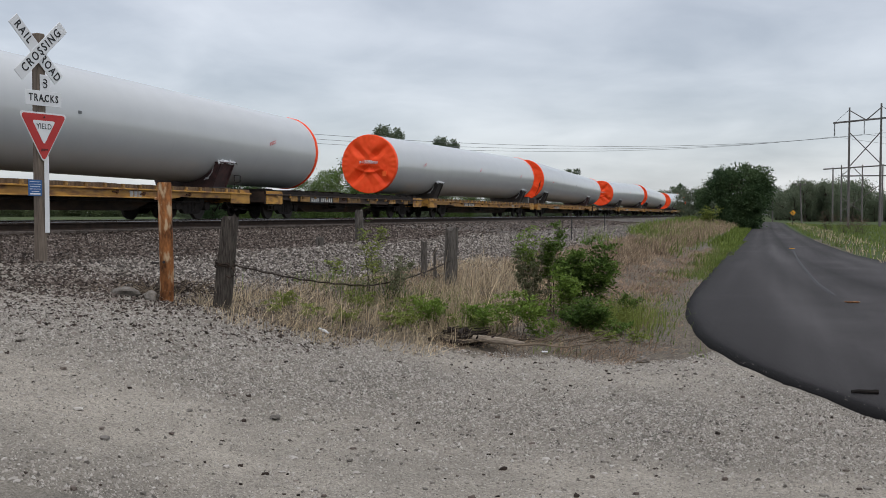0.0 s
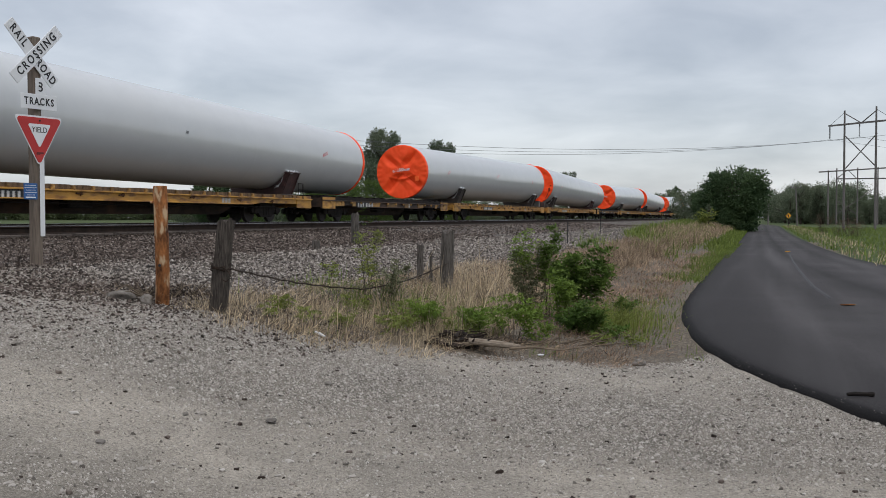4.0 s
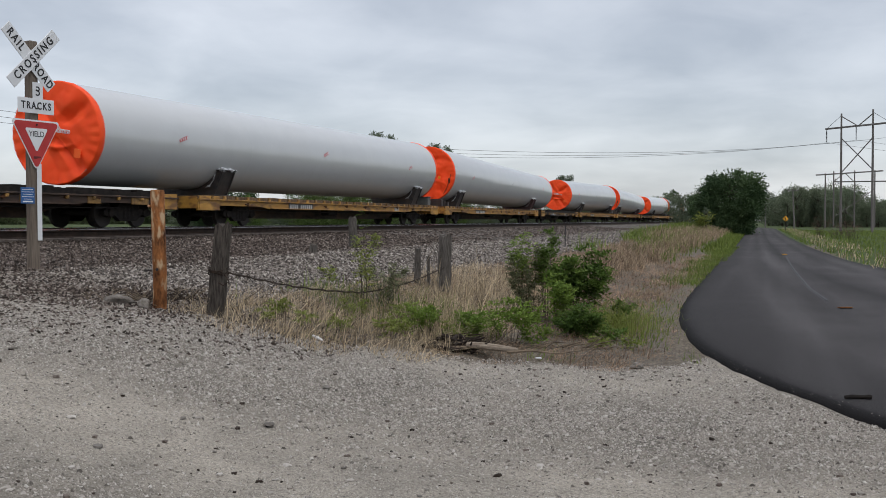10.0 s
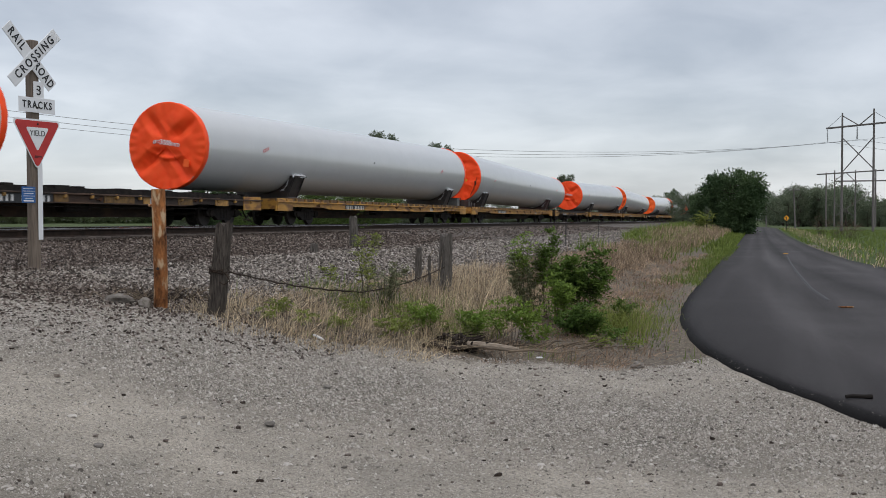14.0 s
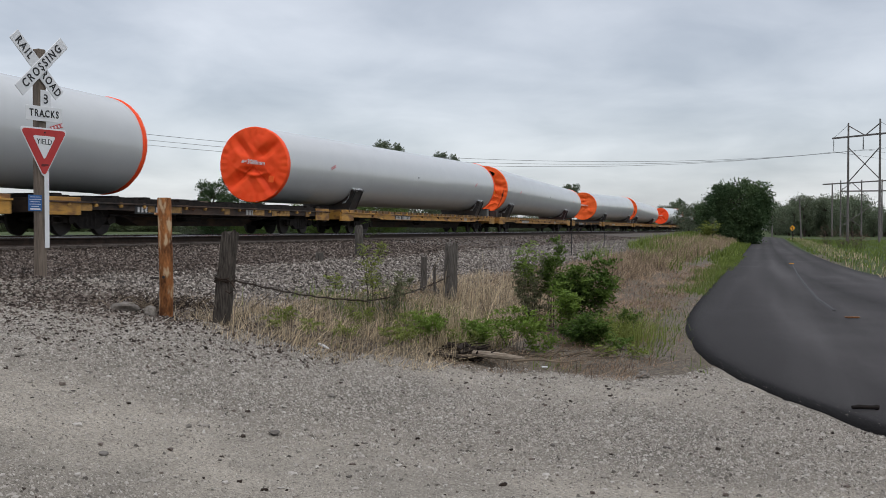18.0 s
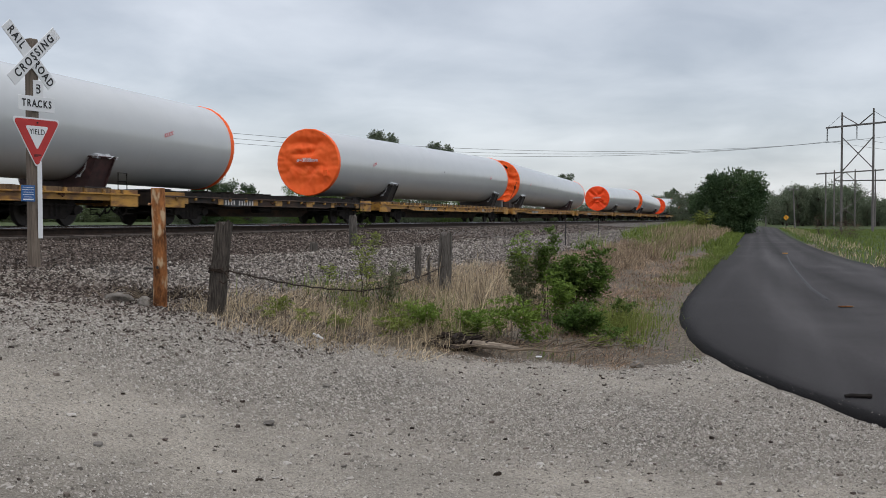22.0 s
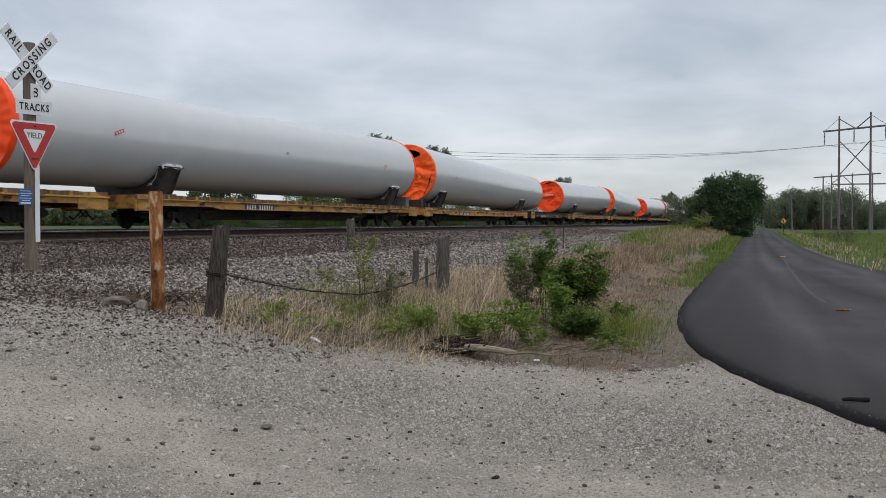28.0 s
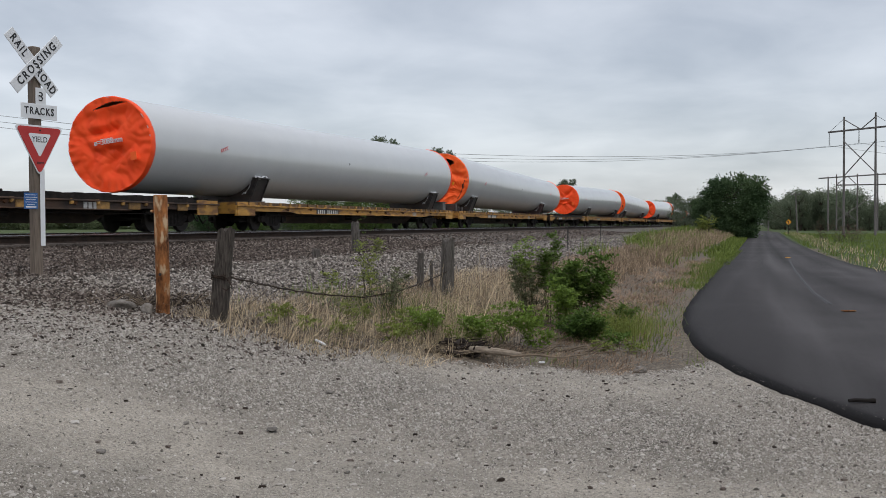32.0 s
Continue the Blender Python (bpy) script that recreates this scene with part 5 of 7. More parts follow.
fp = rough_post("fence_post", "leaning weathered grey wooden post wound with wire", -2.375, 10.8, 0.60, 1.59, 0.195, (0.12, 0.02), mat=DARK_POST, seed=3)
for k, zz in enumerate((0.70, 0.72, 0.745)):
    ring = [(0.055 + 0.105 * math.cos(a * math.pi / 6), 0.01 + 0.092 * math.sin(a * math.pi / 6), zz + 0.02 * math.sin(a + k)) for a in range(13)]
    part("wire_winding", Form().tube(ring, 0.009, 5), FENCE_WIRE, fp)
rough_post("fence_post", "grey split wooden post at the foot of the ballast bank", -1.95, 24.0, 0.93, 1.71, 0.20, (-0.02, 0), seed=4)
rough_post("fence_post", "short grey wooden stump in the ballast", -2.57, 21.2, 0.90, 1.13, 0.18, seed=5)
rough_post("fence_post", "grey split wooden post standing in tall dry grass", 0.10, 16.4, 0.46, 1.39, 0.21, (0.04, 0), seed=6)
rough_post("fence_post", "thin grey broken stake in tall dry grass", -0.32, 16.8, 0.47, 1.19, 0.125, (0.01, 0), seed=7)
rough_post("fence_post", "thin grey stake leaning in tall dry grass", -0.13, 16.6, 0.47, 1.05, 0.05, (0.0, 0), seed=8)
for x, y, z1 in ((4.43, 35.0, 1.25), (8.26, 52.0, 1.35)):
    st = thing("steel_stake", "thin dark steel fence stake", "fence stake", pose(x, y, ground_at(x, y) - 0.1))
    part("stake", Form().box((0, 0, 0.4), (0.035, 0.02, z1 - ground_at(x, y) + 0.4), 0.003), WIRE, st)


def fence_wire():
    th = thing("fence_wire", "slack dark barbed wire between the posts", "fence wire", pose(0, 0, 0))
    a, b, c = Vector((-2.28, 10.72, 1.085)), Vector((-0.98, 13.4, 0.66)), Vector((0.12, 16.3, 0.86))
    pts = []
    for k in range(25):
        t = k / 24
        p = a.lerp(b, t)
        p.z = a.z + (b.z - a.z) * t - 0.05 * math.sin(math.pi * t) + 0.006 * math.sin(k * 2.1)
        pts.append(p)
    for k in range(1, 17):
        t = k / 16
        p = b.lerp(c, t)
        p.z -= 0.06 * math.sin(math.pi * t)
        pts.append(p)
    part("strand", Form().tube(pts, 0.0095, 5), FENCE_WIRE, th)
    tail = [(-2.28, 10.72, 1.08), (-2.22, 10.70, 1.04), (-2.18, 10.68, 0.97), (-2.24, 10.67, 0.93), (-2.29, 10.68, 0.96)]
    part("loose_end", Form().tube(tail, 0.008, 5), FENCE_WIRE, th)
    for k in range(4, 40, 4):
        p = pts[k]
        part("barb", Form().tube([p + Vector((-0.02, 0, -0.03)), p + Vector((0.02, 0, 0.03))], 0.004, 4).tube([p + Vector((0.02, 0.01, -0.03)), p + Vector((-0.02, -0.01, 0.03))], 0.004, 4), FENCE_WIRE, th)


fence_wire()

# ---------------------------------------------------------------- stones


def stones(name, pts, sizes, mat, label, flat=0.6, seed=0, small=False):
    """Many rough stones in one mesh: each a lumpy eight-sided form."""
    rs = np.random.RandomState(seed)
    base = np.array([(1, 0, 0), (0, 1, 0), (-1, 0, 0), (0, -1, 0), (0.6, 0.6, 0.75), (-0.65, 0.5, 0.7), (-0.5, -0.65, 0.75), (0.6, -0.55, 0.7)], dtype=float)
    tri = np.array([(4, 5, 6), (4, 6, 7), (0, 1, 4), (1, 5, 4), (1, 2, 5), (2, 6, 5), (2, 3, 6), (3, 7, 6), (3, 0, 7), (0, 4, 7)])
    if small:
        base = np.array([(1, 0.2, -0.2), (0.1, 0.9, -0.2), (-1, 0, -0.2), (0, -1, -0.2), (0.25, 0.1, 0.75), (-0.4, -0.1, 0.65)], dtype=float)
        tri = np.array([(0, 1, 4), (1, 5, 4), (1, 2, 5), (2, 3, 5), (3, 4, 5), (3, 0, 4)])
    n = len(pts)
    V = np.repeat(base[None], n, 0) * rs.uniform(0.7, 1.3, (n, len(base), 1))
    a = rs.uniform(0, 2 * np.pi, n)
    c, s = np.cos(a)[:, None], np.sin(a)[:, None]
    V *= np.stack([rs.uniform(0.8, 1.3, n), rs.uniform(0.7, 1.0, n), flat * rs.uniform(0.7, 1.2, n)], -1)[:, None, :]
    x, y = V[..., 0] * c - V[..., 1] * s, V[..., 0] * s + V[..., 1] * c
    V = np.stack([x, y, V[..., 2]], -1) * np.asarray(sizes)[:, None, None] + np.asarray(pts)[:, None, :]
    F = tri[None] + (np.arange(n) * len(base))[:, None, None]
    ob = new(name, array_mesh(name, V.reshape(-1, 3), F.reshape(-1, 3), mat))
    return tagged(ob, label, "stones", kind="stuff")


def scatter(n, x0, x1, y0, y1, keep, seed):
    rs = np.random.RandomState(seed)
    x, y = rs.uniform(x0, x1, n), rs.uniform(y0, y1, n)
    s, w = x * ALONG.x + y * ALONG.y, x * ACROSS.x + y * ACROSS.y
    k = keep(x, y, s, w)
    x, y, s, w = x[k], y[k], s[k], w[k]
    z = height(s, w)
    near = np.exp(-((s / 60) ** 2))
    z = z + near * (0.018 * wobble(x, y, 1.0) + 0.007 * wobble(x, y, 3.7) + 0.004 * wobble(y, x, 8.1))
    return np.stack([x, y, z], -1)


def strew(n, s0, s1, w0, w1, keep, seed):
    """Like scatter, but evenly over a stretch along the railway."""
    rs = np.random.RandomState(seed)
    s, w = rs.uniform(s0, s1, n), rs.uniform(w0, w1, n)
    x, y = ALONG.x * s + ACROSS.x * w, ALONG.y * s + ACROSS.y * w
    k = keep(x, y, s, w)
    x, y, s, w = x[k], y[k], s[k], w[k]
    near = np.exp(-((s / 60) ** 2))
    z = height(s, w) + near * (0.018 * wobble(x, y, 1.0) + 0.007 * wobble(x, y, 3.7) + 0.004 * wobble(y, x, 8.1))
    return np.stack([x, y, z], -1)


def speckle(x, y):
    """A fine even scatter between -1 and 1, to fray the edges of patches."""
    return np.sin(x * 913.7 + y * 517.3)


def tufty(x, y, k=1.0):
    return wobble(x, y, 1.1 * k) + 0.6 * wobble(y, x, 2.9 * k)


def in_lot(x, y, s, w):
    return (y < verge_line(x) + 0.1) & (x < edge_x(y) + 0.02)


def sized(n, lo, hi, seed, power=2.2):
    return lo + (hi - lo) * np.random.RandomState(seed).uniform(0, 1, n) ** power


def sector(x, y):
    """The stretch of the lot before the crossing that stones are strewn on."""
    return np.abs(x) < 0.46 * y + 0.5


def share(x, y, k):
    """An even pseudo-random number between 0 and 1 for each place."""
    return np.abs(np.sin(x * 913.7 * k + y * 517.3) * 43758.5) % 1.0


p = scatter(330000, -6.2, 5.0, 5.2, 12, lambda x, y, s, w: sector(x, y) & in_lot(x, y, s, w) & (share(x, y, 1.0) < (1.0 - 0.62 * dusty(x, y)) * np.interp(y, [5.2, 12], [0.85, 0.5])), 11)
stones("gravel", p, sized(len(p), 0.0042, 0.0098, 1, 1.8) * np.interp(p[:, 1], [5.2, 12], [0.9, 1.5]), LOT_GRIT, "fine grey crushed gravel of the lot", 1.15, 1, True)
p = scatter(90000, -6.2, 5.0, 5.2, 12, lambda x, y, s, w: sector(x, y) & in_lot(x, y, s, w) & (share(x, y, 1.7) < 0.62 * (1.05 - dusty(x, y)) + 0.25 * np.clip((y - 8.3) / 3, 0, 1)), 40)
stones("rubble", p, sized(len(p), 0.008, 0.021, 40, 2.2), LOT_CHIP, "coarse dusty chips strewn over the lot", 1.0, 40, True)
p = scatter(17000, -6.2, 5.0, 5.2, 12, lambda x, y, s, w: sector(x, y) & in_lot(x, y, s, w) & (share(x, y, 2.3) < 0.05 + 0.30 * np.clip(-0.2 - 0.16 * (x - 0.5) + 0.3 * wobble(x, y, 0.9) + 0.18 * (y - 9.5), 0, 1)), 12)
stones("dark_gravel", p, sized(len(p), 0.007, 0.026, 2, 2.4), BROWN_MIX, "scattered dark stones on the gravel lot", 0.8, 2)
p = scatter(2200, -6.2, 5.0, 5.2, 12, lambda x, y, s, w: sector(x, y) & in_lot(x, y, s, w), 16)
stones("pale_gravel", p, sized(len(p), 0.010, 0.030, 2, 3), LOT_CHIP, "scattered larger pale stones on the gravel lot", 0.6, 5)
# coarse rock towards the crossing and the ballast bank
BANK = [12, 18, 60]


def thins(x, y, s, w):
    return sector(x, y) & (share(x, y, 1.3) < np.interp(s, [10, 16, 34], [1.0, 0.8, 0.36]))


def grows(p, lo, hi, seed):
    return sized(len(p), lo, hi, seed, 1.7) * np.interp(p[:, 1], [10, 16, 34], [1.0, 1.2, 1.9])


p = strew(78000, 9.5, 34, 5.0, 9.4, lambda x, y, s, w: thins(x, y, s, w) & (w > np.interp(s, BANK, [5.75, 5.3, 5.6]) + 0.3 * wobble(x, y, 2.0)) & (w < 9.1 + 0.25 * wobble(x, y, 1.3)) & (s > 10.6 + 0.8 * wobble(x, y, 1.7)) & (y > verge_line(x) - 0.5), 13)
stones("ballast", p, grows(p, 0.012, 0.030, 3), PALE_MIX, "pale grey crushed-rock slope below the track", 0.95, 3, True)
p = strew(125000, 4.5, 34, 5.4, 13.4, lambda x, y, s, w: thins(x, y, s, w) & ((w > 8.8 + 0.3 * wobble(x, y, 1.3)) | ((w > 5.7) & (s < 11.2) & (y > verge_line(x) - 0.5))) & (w < 13.2), 17)
stones("brown_ballast", p, grows(p, 0.013, 0.032, 7), BROWN_MIX, "brown-grey ballast shelf beside the track", 0.95, 7, True)
p = strew(42000, 3, 36, 12.7, 17, lambda x, y, s, w: thins(x, y, s, w) & (w > 12.9 + 0.2 * wobble(x, y, 1.3)), 18)
stones("rusty_ballast", p, grows(p, 0.016, 0.040, 8), RUST_MIX, "rust-dark ballast along the near rail", 0.8, 8, True)
p = scatter(110000, -4, 34, 26, 80, lambda x, y, s, w: (w > 5.5 + 0.3 * wobble(x, y, 1.0)) & (w < 9.1) & (s >= 33), 14)
stones("far_ballast", p, sized(len(p), 0.025, 0.06, 4), PALE_MIX, "pale crushed-rock slope further along the line", 0.8, 4, True)
p = scatter(70000, -4, 34, 26, 80, lambda x, y, s, w: (w > 8.9) & (w < 14.8) & (s >= 33), 19)
stones("far_brown_ballast", p, sized(len(p), 0.03, 0.07, 9), BROWN_MIX, "brown ballast shelf further along the line", 0.8, 9, True)
p = scatter(24000, -7, 0.2, 8.4, 13.5, lambda x, y, s, w: (w > 4.4 + 0.4 * wobble(x, y, 1.2)) & (w < 8.2) & sector(x, y) & (share(x, y, 3.1) < np.interp(y, [8.4, 10.0, 11.5, 13.5], [0.05, 0.6, 0.9, 0.3])), 15)
stones("coarse_rock", p, sized(len(p), 0.010, 0.034, 5), BROWN_MIX, "coarse brown-grey rock at the crossing approach", 0.75, 6, True)


def boulder(label, x, y, r, squash, seed, mat=ROCK):
    rng = random.Random(seed)
    bm = bmesh.new()
    bmesh.ops.create_icosphere(bm, subdivisions=3, radius=1)
    for v in bm.verts:
        d = 1 + 0.34 * noise.noise(v.co * 1.3 + Vector((seed, 0, 0))) + 0.2 * abs(noise.noise(v.co * 3.2 + Vector((0, seed, 0))))
        v.co = Vector((v.co.x * r[0], v.co.y * r[1], v.co.z * squash)) * d
    me = bpy.data.meshes.new("rock")
    bm.to_mesh(me)
    bm.free()
    me.materials.append(mat)
    ob = new("rock", me)
    ob.matrix_world = pose(x, y, ground_at(x, y) + squash * 0.35, 0, 0, rng.uniform(0, 180))
    tagged(ob, label, "rock")


boulder("flat pale rock beside the bollard", -3.52, 11.25, (0.15, 0.10), 0.065, 2)
boulder("rounded pale rock beside the bollard", -3.17, 11.0, (0.085, 0.07), 0.07, 5)
boulder("white stone at the edge of the gravel", 2.18, 11.05, (0.075, 0.055), 0.04, 8)
boulder("dark flat stone on the gravel", -1.21, 7.3, (0.05, 0.035), 0.013, 9, DARK_STONE)
boulder("dark stone on the gravel", -2.07, 6.18, (0.04, 0.03), 0.012, 10, DARK_STONE)
boulder("dark stone on the gravel", -0.95, 8.7, (0.035, 0.03), 0.013, 11, DARK_STONE)

# ---------------------------------------------------------------- grass


def put(px, d):
    """Ground x for a bearing at the depth d."""
    return (px - 784) / 1800 * d


def blades(name, pts, tall, mat, label, lean=0.35, width=0.008, seed=0, segs=3):
    """Grass: each blade a bent, tapering strip."""
    rs = np.random.RandomState(seed)
    n = len(pts)
    a = rs.uniform(0, 2 * np.pi, n)
    la = 2.6 * wobble(pts[:, 0], pts[:, 1], 1.3) + rs.normal(0, 0.9, n)
    ln_ = np.abs(rs.normal(0, lean, n))
    tall = np.asarray(tall)
    rows = []
    for i in range(segs + 1):
        t = i / segs
        off = ln_ * tall * t ** 1.7
        zc = tall * (t - 0.25 * np.minimum(ln_, 1.2) * t ** 2)
        cx, cy = pts[:, 0] + np.cos(la) * off, pts[:, 1] + np.sin(la) * off
        hw = width * rs.uniform(0.7, 1.4, n) * (1 - 0.85 * t)
        for sg in (-1, 1):
            rows.append(np.stack([cx + sg * hw * np.cos(a), cy + sg * hw * np.sin(a), pts[:, 2] - 0.02 + zc], -1))
    V = np.stack(rows, 1)
    k = 2 * (segs + 1)
    F = np.concatenate([np.array([(2 * i, 2 * i + 1, 2 * i + 3, 2 * i + 2)]) for i in range(segs)])
    F = F[None] + (np.arange(n) * k)[:, None, None]
    ob = new(name, array_mesh(name, V.reshape(-1, 3), F.reshape(-1, 4), mat))
    return tagged(ob, label, "grass", kind="stuff")


def falls(p, lo, hi, seed, power, ws, hs):
    """Blade heights that shrink with the distance across the verge and swell in clumps."""
    w = p[:, 0] * ACROSS.x + p[:, 1] * ACROSS.y
    clump = np.clip(0.72 + 0.42 * wobble(p[:, 0], p[:, 1], 1.9) + 0.25 * wobble(p[:, 1], p[:, 0], 4.3), 0.25, 1.3)
    return sized(len(p), lo, hi, seed, power) * np.interp(w, ws, hs) * clump


def verge(x, y, s, w):
    return (y > verge_line(x) + 0.15) & (w > 3.15 + 0.22 * wobble(x, y, 1.6)) & (w < 6.3 + 0.03 * np.clip(s - 14, 0, 60))


p = scatter(32000, -2.8, 8, 10.2, 24, lambda x, y, s, w: verge(x, y, s, w) & (tufty(x, y) > -0.4 + 0.8 * (w > 5.0)) & (w < 5.9) & (s < 22), 21)
blades("dry_grass", p, falls(p, 0.08, 0.68, 21, 1.5, [3.0, 3.7, 4.7, 5.6, 6.3], [0.45, 1.0, 0.8, 0.45, 0.3]), DRY_GRASS, "tall dry straw-coloured grass of the verge", 0.75, 0.0042, 21, 4)
p = scatter(9000, -2.8, 8, 10.2, 24, lambda x, y, s, w: verge(x, y, s, w) & (tufty(y, x, 1.4) > -0.1) & (w < 5.9) & (s < 22), 36)
blades("dead_weeds", p, falls(p, 0.08, 0.62, 36, 1.4, [3.0, 3.7, 4.7, 5.6, 6.3], [0.45, 1.0, 0.8, 0.45, 0.3]), DEAD_WEED, "dark dead weed stalks among the dry grass", 0.9, 0.005, 36, 4)
p = scatter(1500, -2.6, 7, 10.6, 20, lambda x, y, s, w: verge(x, y, s, w) & (tufty(x, y) > 0.1) & (w < 4.8), 31)
blades("dry_stalks", p, sized(len(p), 0.45, 1.0, 31), DRY_GRASS, "tall pale dry stalks of the verge", 0.45, 0.004, 31, 4)


def beside_asphalt(x, y, s, w):
    return (y > verge_line(x) - 0.35 + 0.25 * wobble(x, y, 4.0)) & (x < edge_x(y) - 0.10 - 0.22 * (y > 12.5)) & (w < 5.9)


p = scatter(80000, -3.2, 7, 10.0, 22, lambda x, y, s, w: beside_asphalt(x, y, s, w) & (tufty(y, x, 2.0) > -0.6 + 1.15 * np.clip(1.25 - (edge_x(y) - x) / 1.3, 0, 1)), 32)
inner = p[:, 0] * ACROSS.x + p[:, 1] * ACROSS.y > 3.3 + 0.2 * wobble(p[:, 0], p[:, 1], 2.0)
q = p[inner]
blades("straw_litter", q, sized(len(q), 0.04, 0.26, 32), DRY_GRASS, "short straw tufts and litter on the verge soil", 1.6, 0.0038, 32, 2)
q = p[~inner]
blades("matted_straw", q, sized(len(q), 0.03, 0.16, 43) * np.clip((edge_x(q[:, 1]) - q[:, 0]) * 2 - 0.4, 0.2, 1), MATTED, "flattened brown straw beside the asphalt", 2.4, 0.0038, 43, 2)
p = scatter(12000, -3.0, 3.0, 10.2, 14.5, lambda x, y, s, w: (y > verge_line(x) + 0.05 * wobble(x, y, 6.0)) & (y < verge_line(x) + 2.6) & (w > 3.2) & (w < 6.1) & (tufty(x, y, 2.2) + 0.5 * speckle(x, y) > -0.1), 44)
blades("front_tufts", p, sized(len(p), 0.06, 0.32, 44, 1.8), DRY_GRASS, "blond dry tufts along the gravel's edge", 0.9, 0.0036, 44, 3)
p = scatter(17000, -3.2, 7, 10.0, 22, lambda x, y, s, w: beside_asphalt(x, y, s, w) & (tufty(x, y, 2.4) > -0.3 + 0.8 * np.clip(1.25 - (edge_x(y) - x) / 1.3, 0, 1)), 37)
blades("dark_litter", p, sized(len(p), 0.03, 0.22, 37) * np.clip((edge_x(p[:, 1]) - p[:, 0]) * 2, 0.25, 1), DEAD_WEED, "dark rotting litter between the straw", 2.4, 0.004, 37, 2)
p = strew(15000, 19.5, 58, 3.0, 6.0, lambda x, y, s, w: (w > 3.45 + 0.25 * wobble(x, y, 0.9)) & (w < 5.4 + 0.02 * (s - 20)) & (tufty(x, y, 0.6) > -0.9), 22)
blades("dry_grass_bank", p, falls(p, 0.15, 0.75, 22, 1.5, [3.2, 3.9, 4.8, 5.4], [0.5, 1.0, 0.7, 0.4]), BANK_STRAW, "tall dry grass along the foot of the bank", 0.7, 0.0075, 22)
p = strew(6000, 19.5, 90, 3.4, 5.6, lambda x, y, s, w: tufty(y, x, 0.7) > -0.2, 38)
blades("bank_dead_weeds", p, falls(p, 0.15, 0.75, 38, 1.4, [3.2, 3.9, 4.8, 5.4], [0.5, 1.0, 0.7, 0.4]), DEAD_WEED, "dark dead weeds in the grass along the bank", 0.8, 0.009, 38)
p = strew(30000, 14, 44, 1.6, 5.7, lambda x, y, s, w: x < edge_x(y) - 0.45, 39)
blades("bank_litter", p, sized(len(p), 0.03, 0.14, 39), MATTED, "flattened straw along the foot of the bank", 2.2, 0.008, 39, 2)
p = strew(15000, 12.5, 48, 1.1, 2.8, lambda x, y, s, w: (y > verge_line(x)) & ((x < edge_x(y) + 0.02) | (y > 38)) & (tufty(x, y, 1.5) + speckle(x, y) > -0.5), 41)
blades("shoulder_litter", p, sized(len(p), 0.02, 0.10, 41), MATTED, "short dry litter at the asphalt's edge", 1.4, 0.005, 41, 2)
p = strew(6000, 12.5, 34, 1.1, 2.8, lambda x, y, s, w: (y > verge_line(x)) & (x < edge_x(y) + 0.02) & (tufty(y, x, 1.1) + speckle(x, y) > 0.3), 42)
blades("shoulder_weeds", p, sized(len(p), 0.02, 0.12, 42), GREEN_GRASS, "short green weeds at the asphalt's edge", 1.0, 0.006, 42, 2)
p = strew(13000, 55, 215, 3.4, 6.2, lambda x, y, s, w: tufty(x, y, 0.3) > -0.9, 23)
blades("far_dry_grass", p, sized(len(p), 0.25, 0.75, 23, 1.2), BANK_STRAW, "far dry grass beside the road", 0.6, 0.022, 23, 2)
p = strew(30000, 16, 60, 1.3, 3.6, lambda x, y, s, w: ((x < edge_x(y) + 0.05) | (y > 38)) & (w + 0.35 * speckle(x, y) < 2.15 + 0.4 * wobble(x, y, 0.9)) & (tufty(x, y, 0.5) + 0.7 * speckle(y, x) > 0.9 - np.clip((s - 22) * 0.3, 0, 2.4)), 24)
blades("green_grass", p, sized(len(p), 0.06, 0.28, 24), GREEN_GRASS, "short green grass along the asphalt", 0.6, 0.007, 24)
p = strew(14000, 52, 215, 1.4, 4.2, lambda x, y, s, w: (w > 1.5 + (s - 52) * 0.006) & (w < 3.0 + (s - 52) * 0.006), 25)
blades("far_green_grass", p, sized(len(p), 0.10, 0.32, 25), GREEN_GRASS, "green grass strip along the far road", 0.4, 0.03, 25, 2)
p = strew(30000, 40, 215, 4.3, 11, lambda x, y, s, w: (w > 4.5 + 0.5 * wobble(x, y, 0.3)) & (w < np.interp(s, [40, 50, 60, 90, 150], [5.4, 6.6, 7.6, 8.8, 11.0])) & (tufty(x, y, 0.35) + 0.8 * speckle(x, y) > 0.55 - np.clip((s - 42) * 0.035, 0, 1.2)), 26)
blades("green_weeds", p, sized(len(p), 0.2, 0.65, 26, 1.4), GREEN_GRASS, "green weeds on the bank beside the line", 1.3, 0.022, 26, 2)
p = strew(12000, 34, 130, 3.0, 6.4, lambda x, y, s, w: tufty(y, x, 0.3) + 0.9 * speckle(x, y) > 0.65, 33)
blades("mixed_green", p, sized(len(p), 0.2, 0.7, 33), GREEN_GRASS, "green patches among the dry grass", 0.5, 0.014, 33, 2)
p = strew(34000, 20, 190, -26, -2.6, lambda x, y, s, w: (w > -4.3 - 0.25 * (s - 20)) & (w < np.interp(s, [30, 40, 52, 68, 105, 200], [-3.8, -3.5, -3.0, -2.7, -2.45, -2.6])), 27)
blades("roadside_grass", p, sized(len(p), 0.06, 0.32, 27), GREEN_GRASS, "green grass of the field beyond the road", 0.6, 0.026, 27, 2)
p = strew(5000, 24, 200, -5.4, -3.2, lambda x, y, s, w: tufty(x, y, 0.3) + speckle(x, y) > 0.2, 28)
blades("roadside_dry_grass", p, sized(len(p), 0.10, 0.40, 28), DRY_GRASS, "dry grass strip beyond the road", 0.5, 0.018, 28, 2)
